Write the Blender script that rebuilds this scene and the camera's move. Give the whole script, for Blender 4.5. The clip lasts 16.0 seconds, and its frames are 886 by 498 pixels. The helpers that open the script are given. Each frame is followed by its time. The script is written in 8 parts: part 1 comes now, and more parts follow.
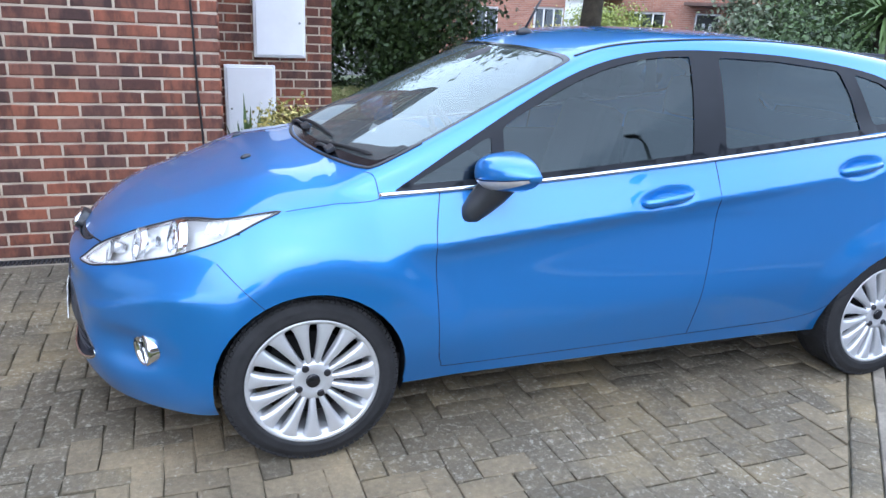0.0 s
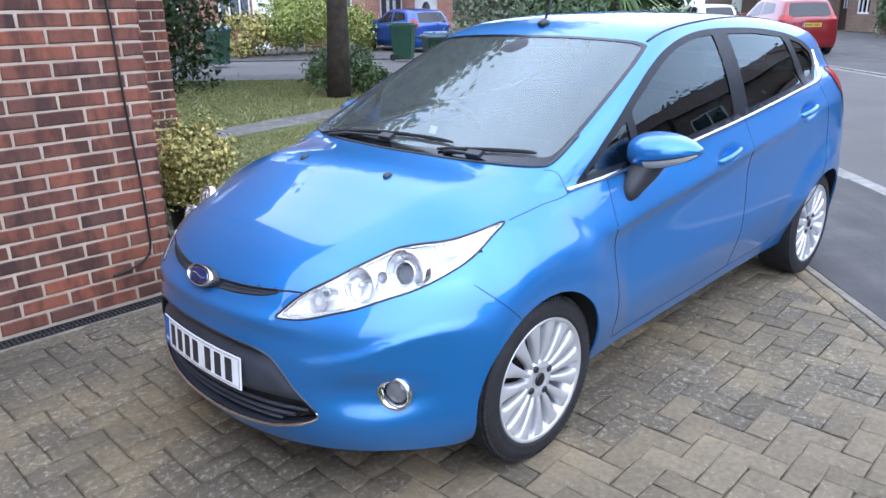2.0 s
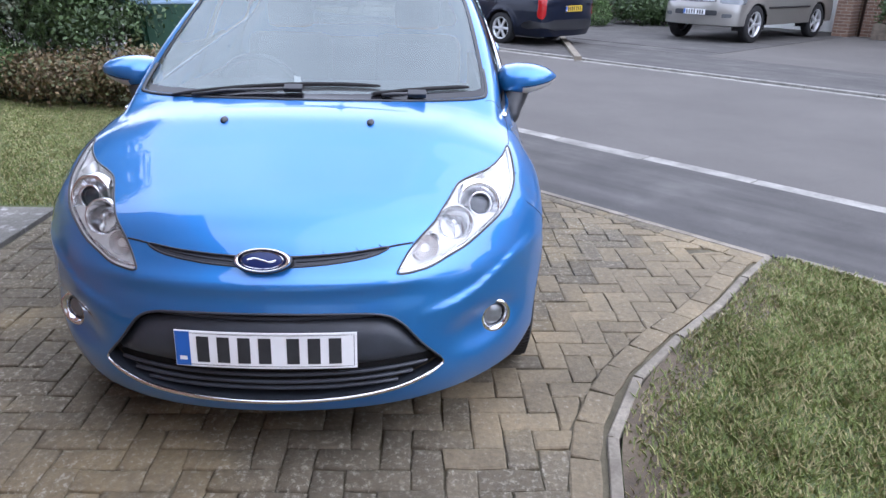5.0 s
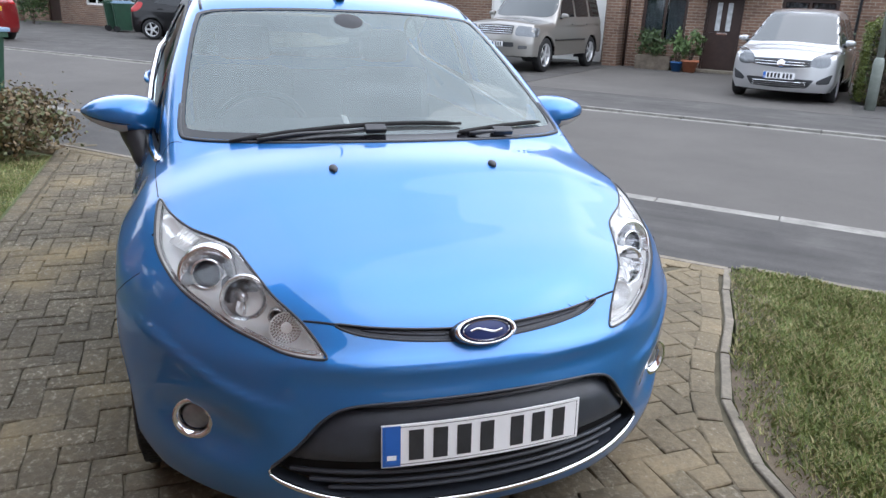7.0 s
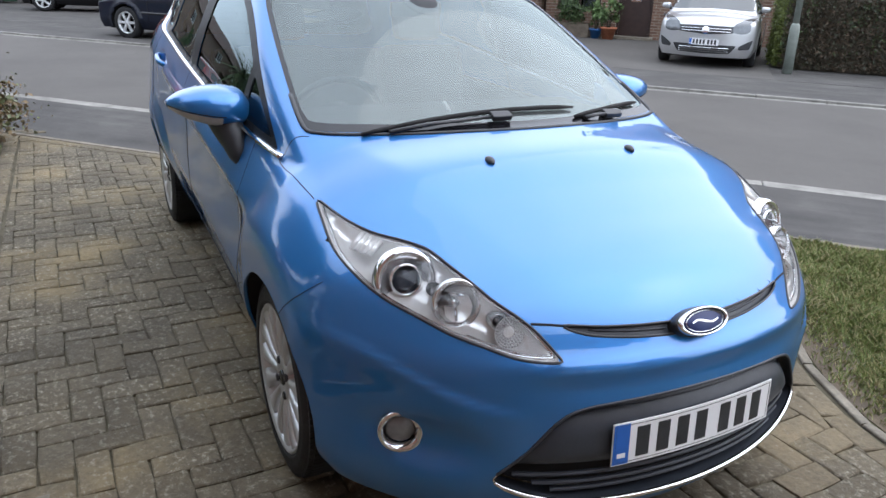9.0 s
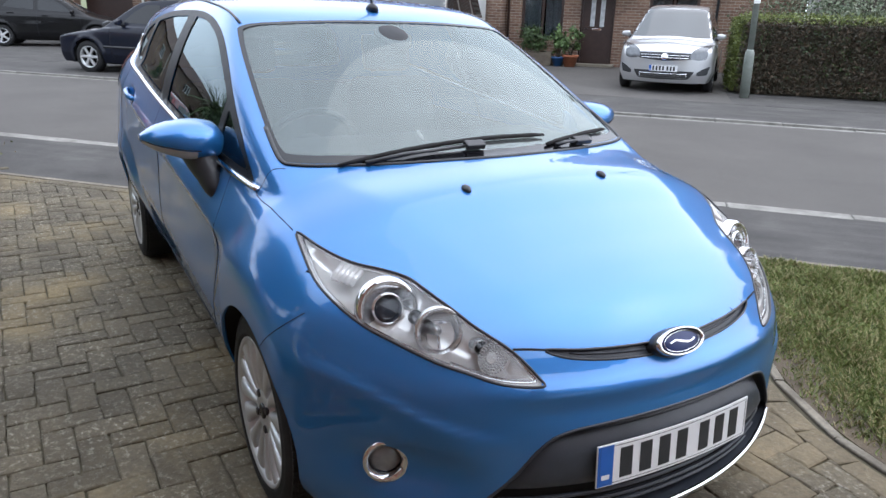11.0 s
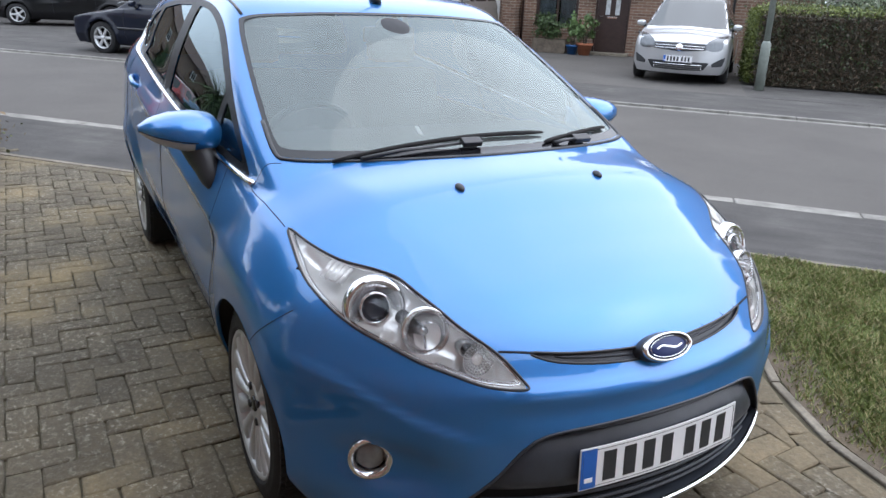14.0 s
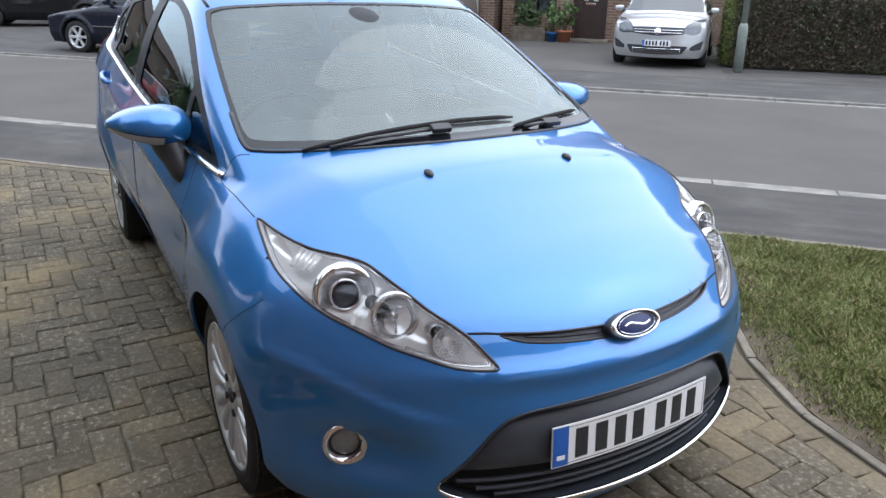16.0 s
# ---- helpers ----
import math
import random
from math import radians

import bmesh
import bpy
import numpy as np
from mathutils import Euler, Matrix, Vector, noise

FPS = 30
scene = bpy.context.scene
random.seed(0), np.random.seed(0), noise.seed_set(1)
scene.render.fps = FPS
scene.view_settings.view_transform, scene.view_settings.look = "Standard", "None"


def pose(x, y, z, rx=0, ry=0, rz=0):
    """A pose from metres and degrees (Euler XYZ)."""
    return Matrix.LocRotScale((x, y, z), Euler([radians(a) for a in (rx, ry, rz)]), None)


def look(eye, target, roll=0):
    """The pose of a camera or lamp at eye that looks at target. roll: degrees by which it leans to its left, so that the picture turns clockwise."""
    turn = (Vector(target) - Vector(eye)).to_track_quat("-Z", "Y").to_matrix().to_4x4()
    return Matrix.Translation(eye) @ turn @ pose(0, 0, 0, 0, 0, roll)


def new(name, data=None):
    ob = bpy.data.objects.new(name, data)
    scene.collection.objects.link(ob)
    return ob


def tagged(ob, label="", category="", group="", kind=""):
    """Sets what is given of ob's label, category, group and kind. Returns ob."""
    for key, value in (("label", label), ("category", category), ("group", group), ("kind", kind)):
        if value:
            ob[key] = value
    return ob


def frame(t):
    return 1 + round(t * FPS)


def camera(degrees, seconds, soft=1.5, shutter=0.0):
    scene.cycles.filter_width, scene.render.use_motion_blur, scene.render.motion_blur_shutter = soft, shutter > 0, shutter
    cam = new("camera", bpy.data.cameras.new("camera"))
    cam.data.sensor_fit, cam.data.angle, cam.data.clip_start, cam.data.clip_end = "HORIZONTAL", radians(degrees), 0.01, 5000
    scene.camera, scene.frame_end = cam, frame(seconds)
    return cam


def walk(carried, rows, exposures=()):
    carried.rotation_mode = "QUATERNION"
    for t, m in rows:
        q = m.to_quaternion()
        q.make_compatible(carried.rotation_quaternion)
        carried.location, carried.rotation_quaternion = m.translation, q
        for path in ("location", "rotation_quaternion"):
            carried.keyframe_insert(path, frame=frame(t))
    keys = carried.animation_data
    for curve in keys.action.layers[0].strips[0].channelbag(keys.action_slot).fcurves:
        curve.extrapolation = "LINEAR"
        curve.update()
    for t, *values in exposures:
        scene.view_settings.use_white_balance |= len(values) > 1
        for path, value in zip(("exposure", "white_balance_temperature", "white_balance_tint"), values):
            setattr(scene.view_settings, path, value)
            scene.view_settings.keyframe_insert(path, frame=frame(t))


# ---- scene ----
cam = camera(63.1, 16.0)
PATH = [
    (0, (-0.336, -2.978, 1.449), (0.307, -1.183, 0.845), 2.6),
    (0.5, (-0.714, -2.81, 1.477), (0.108, -1.088, 0.878), 2.0),
    (1, (-1.056, -2.608, 1.502), (-0.078, -0.956, 0.942), 1.9),
    (1.5, (-1.439, -2.408, 1.52), (-0.244, -0.963, 0.826), 0.2),
    (2, (-1.76, -2.141, 1.497), (-0.424, -0.797, 0.859), -1.0),
    (2.5, (-2.065, -1.826, 1.491), (-0.486, -0.758, 0.885), 1.7),
    (3, (-2.334, -1.552, 1.497), (-0.64, -0.727, 0.827), 1.5),
    (3.5, (-2.443, -1.265, 1.479), (-0.634, -0.659, 0.88), -1.1),
    (4, (-2.576, -1.007, 1.477), (-0.704, -0.64, 0.877), -0.4),
    (4.2, (-2.625, -0.908, 1.473), (-0.756, -0.63, 0.817), -0.6),
    (6.3, (-2.379, 0.231, 1.415), (-0.536, -0.192, 0.763), 0.6),
    (6.5, (-2.305, 0.331, 1.422), (-0.48, -0.143, 0.754), -0.7),
    (7, (-2.201, 0.627, 1.403), (-0.415, -0.005, 0.762), 2.5),
    (7.5, (-2.135, 0.878, 1.427), (-0.401, 0.133, 0.766), 2.8),
    (8, (-1.971, 1.016, 1.42), (-0.322, 0.067, 0.803), 2.2),
    (8.5, (-1.868, 1.127, 1.414), (-0.27, 0.141, 0.725), 2.6),
    (9, (-1.848, 1.275, 1.418), (-0.19, 0.409, 0.709), 2.4),
    (9.2, (-1.827, 1.301, 1.412), (-0.165, 0.446, 0.699), 2.0),
    (11.3, (-1.855, 1.308, 1.432), (-0.223, 0.34, 0.802), 1.7),
    (11.5, (-1.857, 1.307, 1.437), (-0.234, 0.33, 0.797), 1.5),
    (12, (-1.849, 1.29, 1.448), (-0.227, 0.297, 0.83), 1.7),
    (12.5, (-1.85, 1.272, 1.459), (-0.237, 0.256, 0.855), 2.2),
    (13, (-1.869, 1.272, 1.464), (-0.222, 0.308, 0.866), 2.0),
    (13.5, (-1.864, 1.261, 1.461), (-0.219, 0.333, 0.803), 2.6),
    (14, (-1.868, 1.257, 1.462), (-0.224, 0.338, 0.789), 2.7),
    (14.5, (-1.874, 1.255, 1.459), (-0.216, 0.366, 0.782), 2.4),
    (15, (-1.873, 1.242, 1.457), (-0.23, 0.336, 0.766), 2.1),
    (15.5, (-1.888, 1.229, 1.456), (-0.246, 0.331, 0.751), 1.6),
    (16, (-1.906, 1.222, 1.451), (-0.285, 0.277, 0.757), 1.3),
]
walk(cam, [(t, look(eye, target, roll)) for t, eye, target, roll in PATH], [(0.0, 0.96, 5520, 17), (4.2, 0.92, 5650, 25), (6.4, 0.77, 6180, 18), (8.0, 0.59, 6230, 17), (16.0, 0.59, 6230, 17)])

# ---- sky, sun, exposure ----
world = bpy.data.worlds.new("overcast_sky")
scene.world = world
world.use_nodes = True
wn, wl = world.node_tree.nodes, world.node_tree.links
sky = wn.new("ShaderNodeTexSky")
sky.sky_type, sky.sun_disc = "NISHITA", False
SUN_EL, SUN_AZ = 50, -108
sky.sun_elevation, sky.sun_rotation = radians(SUN_EL), radians(90 - SUN_AZ)
sky.dust_density, sky.air_density, sky.ozone_density = 4.0, 1.2, 1.0
pale = wn.new("ShaderNodeHueSaturation")
pale.inputs["Saturation"].default_value = 0.45
wl.new(sky.outputs[0], pale.inputs["Color"])
# a high layer of thin bright cloud over the blue
way = wn.new("ShaderNodeTexCoord")
puff = wn.new("ShaderNodeTexNoise")
puff.inputs["Scale"].default_value, puff.inputs["Detail"].default_value = 2.2, 5
wl.new(way.outputs["Generated"], puff.inputs["Vector"])
cover = wn.new("ShaderNodeMapRange")
cover.inputs["From Min"].default_value, cover.inputs["From Max"].default_value = 0.35, 0.65
cover.inputs["To Min"].default_value, cover.inputs["To Max"].default_value = 0.55, 0.95
wl.new(puff.outputs["Fac"], cover.inputs[0])
cloud = wn.new("ShaderNodeMix")
cloud.data_type = "RGBA"
wl.new(cover.outputs[0], cloud.inputs[0])
wl.new(pale.outputs[0], cloud.inputs[6])
cloud.inputs[7].default_value = (12.0, 13.5, 14.6, 1)
wl.new(cloud.outputs[2], wn["Background"].inputs["Color"])
wn["Background"].inputs["Strength"].default_value = 0.132
sun = new("sun", bpy.data.lights.new("sun", "SUN"))
sun.data.energy, sun.data.angle, sun.data.color = 0.7, radians(90), (1.0, 0.96, 0.9)
sun_way = Vector((math.cos(radians(SUN_AZ)) * math.cos(radians(SUN_EL)), math.sin(radians(SUN_AZ)) * math.cos(radians(SUN_EL)), math.sin(radians(SUN_EL))))
sun.matrix_world = look(sun_way * 30, (0, 0, 0))

# ---- materials ----
class Mat:
    """A principled material with helpers for procedural colour and relief."""

    def __init__(self, name, color=(0.5, 0.5, 0.5), rough=0.6, metal=0.0, **more):
        self.m = bpy.data.materials.new(name)
        self.m.use_nodes = True
        self.n, self.l = self.m.node_tree.nodes, self.m.node_tree.links
        self.b = self.n["Principled BSDF"]
        self.b.inputs["Base Color"].default_value = (*color, 1)
        self.b.inputs["Roughness"].default_value, self.b.inputs["Metallic"].default_value = rough, metal
        for key, value in more.items():
            self.b.inputs[key.replace("_", " ")].default_value = value
        self.where = self.n.new("ShaderNodeTexCoord").outputs["Object"]
        self.world_place = self.n.new("ShaderNodeNewGeometry").outputs["Position"]

    def noise(self, scale, detail=4, rough=0.55, place=None, stretch=None):
        t = self.n.new("ShaderNodeTexNoise")
        t.inputs["Scale"].default_value, t.inputs["Detail"].default_value, t.inputs["Roughness"].default_value = scale, detail, rough
        src = place or self.where
        if stretch:
            mp = self.n.new("ShaderNodeMapping")
            mp.inputs["Scale"].default_value = stretch
            self.l.new(src, mp.inputs["Vector"])
            src = mp.outputs[0]
        self.l.new(src, t.inputs["Vector"])
        return t.outputs["Fac"]

    def ramp(self, fac, stops):
        r = self.n.new("ShaderNodeValToRGB")
        e = r.color_ramp.elements
        while len(e) < len(stops):
            e.new(0.5)
        for el, (p, c) in zip(e, stops):
            el.position, el.color = p, (*c, 1)
        self.l.new(fac, r.inputs[0])
        return r.outputs[0]

    def mix(self, a, b, fac, kind="MIX"):
        m = self.n.new("ShaderNodeMix")
        m.data_type, m.blend_type = "RGBA", kind
        for sock, v in ((m.inputs[6], a), (m.inputs[7], b), (m.inputs[0], fac)):
            if isinstance(v, tuple):
                sock.default_value = (*v, 1)
            elif isinstance(v, float):
                sock.default_value = v
            else:
                self.l.new(v, sock)
        return m.outputs[2]

    def random(self):
        return self.n.new("ShaderNodeObjectInfo").outputs["Random"]

    def island(self):
        return self.n.new("ShaderNodeNewGeometry").outputs["Random Per Island"]

    def color(self, out):
        self.l.new(out, self.b.inputs["Base Color"])
        return self

    def roughness(self, out, low, high):
        r = self.n.new("ShaderNodeMapRange")
        r.inputs["To Min"].default_value, r.inputs["To Max"].default_value = low, high
        self.l.new(out, r.inputs[0])
        self.l.new(r.outputs[0], self.b.inputs["Roughness"])
        return self

    def bump(self, out, strength=0.3, depth=0.01):
        b = self.n.new("ShaderNodeBump")
        b.inputs["Strength"].default_value, b.inputs["Distance"].default_value = strength, depth
        self.l.new(out, b.inputs["Height"])
        self.l.new(b.outputs[0], self.b.inputs["Normal"])
        return self


def plain(name, color, rough=0.5, metal=0.0, vary=0.12, scale=6.0, bump=0.0, **more):
    m = Mat(name, color, rough, metal, **more)
    dark = tuple(c * (1 - vary) for c in color)
    lite = tuple(min(1, c * (1 + vary)) for c in color)
    n = m.noise(scale)
    m.color(m.ramp(n, [(0.3, dark), (0.7, lite)]))
    m.roughness(m.noise(scale * 3), max(0.02, rough - 0.08), min(1, rough + 0.08))
    if bump:
        m.bump(m.noise(scale * 12), bump, 0.004)
    return m.m


def paint(name, color, metal=0.45, rough=0.3, coat=1.0, ior=1.5):
    """Metallic car paint under clear coat, with fine flake and a little road film."""
    m = Mat(name, color, rough, metal, Coat_Weight=coat, Coat_Roughness=0.012, Coat_IOR=ior, Specular_IOR_Level=0.5 * coat)
    flake = m.noise(900, 2)
    m.color(m.mix(tuple(c * 0.86 for c in color), tuple(min(1, c * 1.14) for c in color), flake))
    m.roughness(m.noise(5), rough - 0.03, rough + 0.05)
    return m.m


PAINT = paint("blue_metallic_paint", (0.021, 0.182, 0.50), 0.56, 0.37, 1.0, 1.62)
BLACK_PLASTIC = plain("black_plastic", (0.026, 0.028, 0.032), 0.42, 0, 0.2, 20, 0.15)
GLOSS_BLACK = plain("gloss_black", (0.008, 0.008, 0.01), 0.12, 0, 0.1, 8)
SATIN_BLACK = plain("satin_black_trim", (0.02, 0.021, 0.024), 0.35, 0, 0.1, 10)
RUBBER = plain("tyre_rubber", (0.020, 0.020, 0.021), 0.7, 0, 0.25, 18, 0.3, Specular_IOR_Level=0.3)
CHROME = plain("chrome", (0.8, 0.81, 0.83), 0.06, 1.0, 0.04, 5)
ALLOY = plain("silver_alloy", (0.60, 0.61, 0.62), 0.36, 0.6, 0.05, 9)
SEAM = plain("panel_gap", (0.006, 0.008, 0.014), 0.8, 0, 0.1, 8)
DARK = plain("dark_underside", (0.008, 0.008, 0.009), 0.9, 0, 0.2, 4)
INTERIOR = plain("grey_cabin_trim", (0.045, 0.047, 0.052), 0.8, 0, 0.15, 12)
SEAT_CLOTH = plain("seat_cloth", (0.10, 0.105, 0.11), 0.95, 0, 0.2, 60, 0.2)
WHITE_PLASTIC = plain("white_plastic", (0.80, 0.81, 0.82), 0.35, 0, 0.04, 5)
PILLAR = plain("matt_black_film", (0.010, 0.012, 0.016), 0.42, 0, 0.1, 12, Specular_IOR_Level=0.2)
REFLECTOR = plain("lamp_reflector", (0.95, 0.95, 0.94), 0.16, 0.30, 0.04, 14)
SATIN_SILVER = plain("satin_silver", (0.66, 0.67, 0.68), 0.22, 0.85, 0.06, 14)
AMBER = plain("clear_amber_lens", (0.5, 0.49, 0.47), 0.15, 0, 0.1, 30)
RED_LENS = plain("red_lamp_lens", (0.32, 0.012, 0.012), 0.12, 0, 0.1, 12)


def glass(name, tint, rough=0.0, ior=1.45, dust_sheen=0.0, sheen=(1, 1, 1)):
    """Thin clear pane: see-through by its tint, mirror-like by Fresnel, with a pale film for dust and painted sky
    sheen.
    """
    m = Mat(name)
    n, l = m.n, m.l
    clear, gloss, mixer, fres = n.new("ShaderNodeBsdfTransparent"), n.new("ShaderNodeBsdfGlossy"), n.new("ShaderNodeMixShader"), n.new("ShaderNodeFresnel")
    clear.inputs[0].default_value = (*tint, 1)
    gloss.inputs["Roughness"].default_value = rough
    gloss.inputs["Color"].default_value = (*sheen, 1)
    fres.inputs[0].default_value = ior
    l.new(fres.outputs[0], mixer.inputs[0])
    l.new(clear.outputs[0], mixer.inputs[1])
    l.new(gloss.outputs[0], mixer.inputs[2])
    # pale diffuse film: some dust, and the sky's bright reflection put into colour
    if dust_sheen:
        film, veil, speck = n.new("ShaderNodeBsdfDiffuse"), n.new("ShaderNodeMixShader"), n.new("ShaderNodeMapRange")
        film.inputs[0].default_value = (0.62, 0.66, 0.66, 1)
        l.new(m.noise(7, 5, 0.6), speck.inputs[0])
        speck.inputs["To Min"].default_value, speck.inputs["To Max"].default_value = dust_sheen * 0.6, dust_sheen * 1.4
        l.new(speck.outputs[0], veil.inputs[0])
        l.new(mixer.outputs[0], veil.inputs[1])
        l.new(film.outputs[0], veil.inputs[2])
        mixer = veil
    l.new(mixer.outputs[0], n["Material Output"].inputs[0])
    return m.m


SCREEN_GLASS = glass("windscreen_glass", (0.62, 0.68, 0.68), 0.0, 2.0, 0.07, (0.86, 0.97, 0.95))
TINT_GLASS = glass("tinted_glass", (0.16, 0.20, 0.22), 0.0, 1.52, 0.0, (0.80, 0.95, 1.0))
LENS_GLASS = glass("lamp_lens", (0.97, 0.98, 0.98), 0.0, 1.5)
HOUSE_GLASS = glass("house_glass", (0.55, 0.58, 0.6), 0.0, 1.45)

# ---- mesh tools ----
def obj(name, bm, mat, parent=None, label="", smooth=False, at=None):
    """Links a bmesh as one mesh object, under parent if there is one."""
    me = bpy.data.meshes.new(name)
    bm.to_mesh(me)
    bm.free()
    for m in mat if isinstance(mat, (list, tuple)) else [mat]:
        me.materials.append(m)
    if smooth:
        me.polygons.foreach_set("use_smooth", [True] * len(me.polygons))
    ob = new(name, me)
    if parent:
        ob.parent = parent
    if at is not None:
        ob.matrix_basis = at
    return tagged(ob, label)


def part(name, bm, mat, parent, label="", smooth=False, at=None):
    return obj(name, bm, mat, parent, label, smooth, at)


def mesh_part(name, verts, faces, mat, parent=None, label="", smooth=True, normals=None):
    me = bpy.data.meshes.new(name)
    me.from_pydata([tuple(map(float, v)) for v in verts], [], [tuple(map(int, f)) for f in faces])
    me.materials.append(mat)
    me.polygons.foreach_set("use_smooth", [smooth] * len(me.polygons))
    if normals is not None:
        me.normals_split_custom_set_from_vertices([tuple(map(float, n)) for n in normals])
    ob = new(name, me)
    if parent:
        ob.parent = parent
    return tagged(ob, label)


def thing(name, label, category, at=None, group="", kind=""):
    """An Empty at a thing's base that holds its parts."""
    ob = new(name)
    ob.empty_display_size = 0.1
    if at is not None:
        ob.matrix_basis = at
    return tagged(ob, label, category, group, kind)


def box(bm, x0, x1, y0, y1, z0, z1, bevel=0.0, m=None):
    vs = bmesh.ops.create_cube(bm, size=1.0)["verts"]
    mat = Matrix.Translation(((x0 + x1) / 2, (y0 + y1) / 2, (z0 + z1) / 2)) @ Matrix.Diagonal((x1 - x0, y1 - y0, z1 - z0, 1))
    bmesh.ops.transform(bm, matrix=(m @ mat) if m else mat, verts=vs)
    if bevel:
        es = list({e for v in vs for e in v.link_edges})
        bmesh.ops.bevel(bm, geom=es, offset=bevel, segments=2, affect="EDGES", profile=0.6)
    return bm


def boxed(x0, x1, y0, y1, z0, z1, bevel=0.0, m=None):
    return box(bmesh.new(), x0, x1, y0, y1, z0, z1, bevel, m)


def tube(bm, pts, radius, sides=8, closed=False, flat=None):
    """A round (or flattened) bar along points."""
    pts = [Vector(p) for p in pts]
    rings = []
    n = len(pts)
    for i, p in enumerate(pts):
        a, b = pts[(i - 1) % n if closed else max(i - 1, 0)], pts[(i + 1) % n if closed else min(i + 1, n - 1)]
        d = (b - a).normalized()
        up = Vector((0, 0, 1)) if abs(d.z) < 0.95 else Vector((1, 0, 0))
        s = d.cross(up).normalized()
        u = s.cross(d)
        r = radius[i] if isinstance(radius, (list, tuple)) else radius
        rings.append([bm.verts.new(p + r * (math.cos(k * math.tau / sides) * s + (flat or 1) * math.sin(k * math.tau / sides) * u)) for k in range(sides)])
    for i in range(n if closed else n - 1):
        p, q = rings[i], rings[(i + 1) % n]
        for k in range(sides):
            bm.faces.new((p[k], p[(k + 1) % sides], q[(k + 1) % sides], q[k]))
    if not closed:
        bm.faces.new(rings[0][::-1])
        bm.faces.new(rings[-1])
    return bm


def lathe(bm, prof, sides=24, m=None, cap=True):
    """A turned body round z from (radius, height) pairs."""
    rings = [[bm.verts.new((r * math.cos(k * math.tau / sides), r * math.sin(k * math.tau / sides), h)) for k in range(sides)] for r, h in prof]
    for p, q in zip(rings, rings[1:]):
        for k in range(sides):
            bm.faces.new((p[k], p[(k + 1) % sides], q[(k + 1) % sides], q[k]))
    if cap:
        bm.faces.new(rings[0][::-1])
        bm.faces.new(rings[-1])
    if m:
        bmesh.ops.transform(bm, matrix=m, verts=[v for r in rings for v in r])
    return bm


def spline(keys):
    """A smooth curve through (x, value) keys, for numpy arrays."""
    k = np.array(keys, float)
    xs, ys = k[:, 0], k[:, 1]
    d = np.gradient(ys, xs)

    def at(x):
        x = np.clip(x, xs[0], xs[-1])
        i = np.clip(np.searchsorted(xs, x) - 1, 0, len(xs) - 2)
        h = xs[i + 1] - xs[i]
        t = (x - xs[i]) / h
        return (2 * t**3 - 3 * t**2 + 1) * ys[i] + (t**3 - 2 * t**2 + t) * h * d[i] + (3 * t**2 - 2 * t**3) * ys[i + 1] + (t**3 - t**2) * h * d[i + 1]

    return at


def smax(a, b, k):
    return 0.5 * (a + b + np.sqrt((a - b) ** 2 + k * k))


def smin(a, b, k):
    return 0.5 * (a + b - np.sqrt((a - b) ** 2 + k * k))


# the street's own axes: along it and across it
ROAD_TURN = 43.5
RU = Vector((math.cos(radians(ROAD_TURN)), math.sin(radians(ROAD_TURN)), 0))
RN = Vector((math.sin(radians(ROAD_TURN)), -math.cos(radians(ROAD_TURN)), 0))


def street(s, n, z=0.0, turn=0.0):
    """The pose of something s along and n across the street; x along it, y away from its far side."""
    p = RU * s + RN * n
    return pose(p.x, p.y, z, 0, 0, ROAD_TURN + turn)


def inside(uv, poly):
    x, y = uv[..., 0], uv[..., 1]
    hit = np.zeros(x.shape, bool)
    for (x0, y0), (x1, y1) in zip(poly, np.roll(poly, -1, 0)):
        if y0 != y1:
            hit ^= ((y0 > y) != (y1 > y)) & (x < (x1 - x0) * (y - y0) / (y1 - y0) + x0)
    return hit


def nearest(uv, poly):
    best, spot = np.full(len(uv), 9.0), np.array(uv)
    for a, b in zip(poly, np.roll(poly, -1, 0)):
        d = b - a
        t = np.clip(((uv - a) @ d) / max(d @ d, 1e-12), 0, 1)
        q = a + t[:, None] * d
        r = np.linalg.norm(uv - q, axis=1)
        spot = np.where((r < best)[:, None], q, spot)
        best = np.minimum(r, best)
    return best, spot

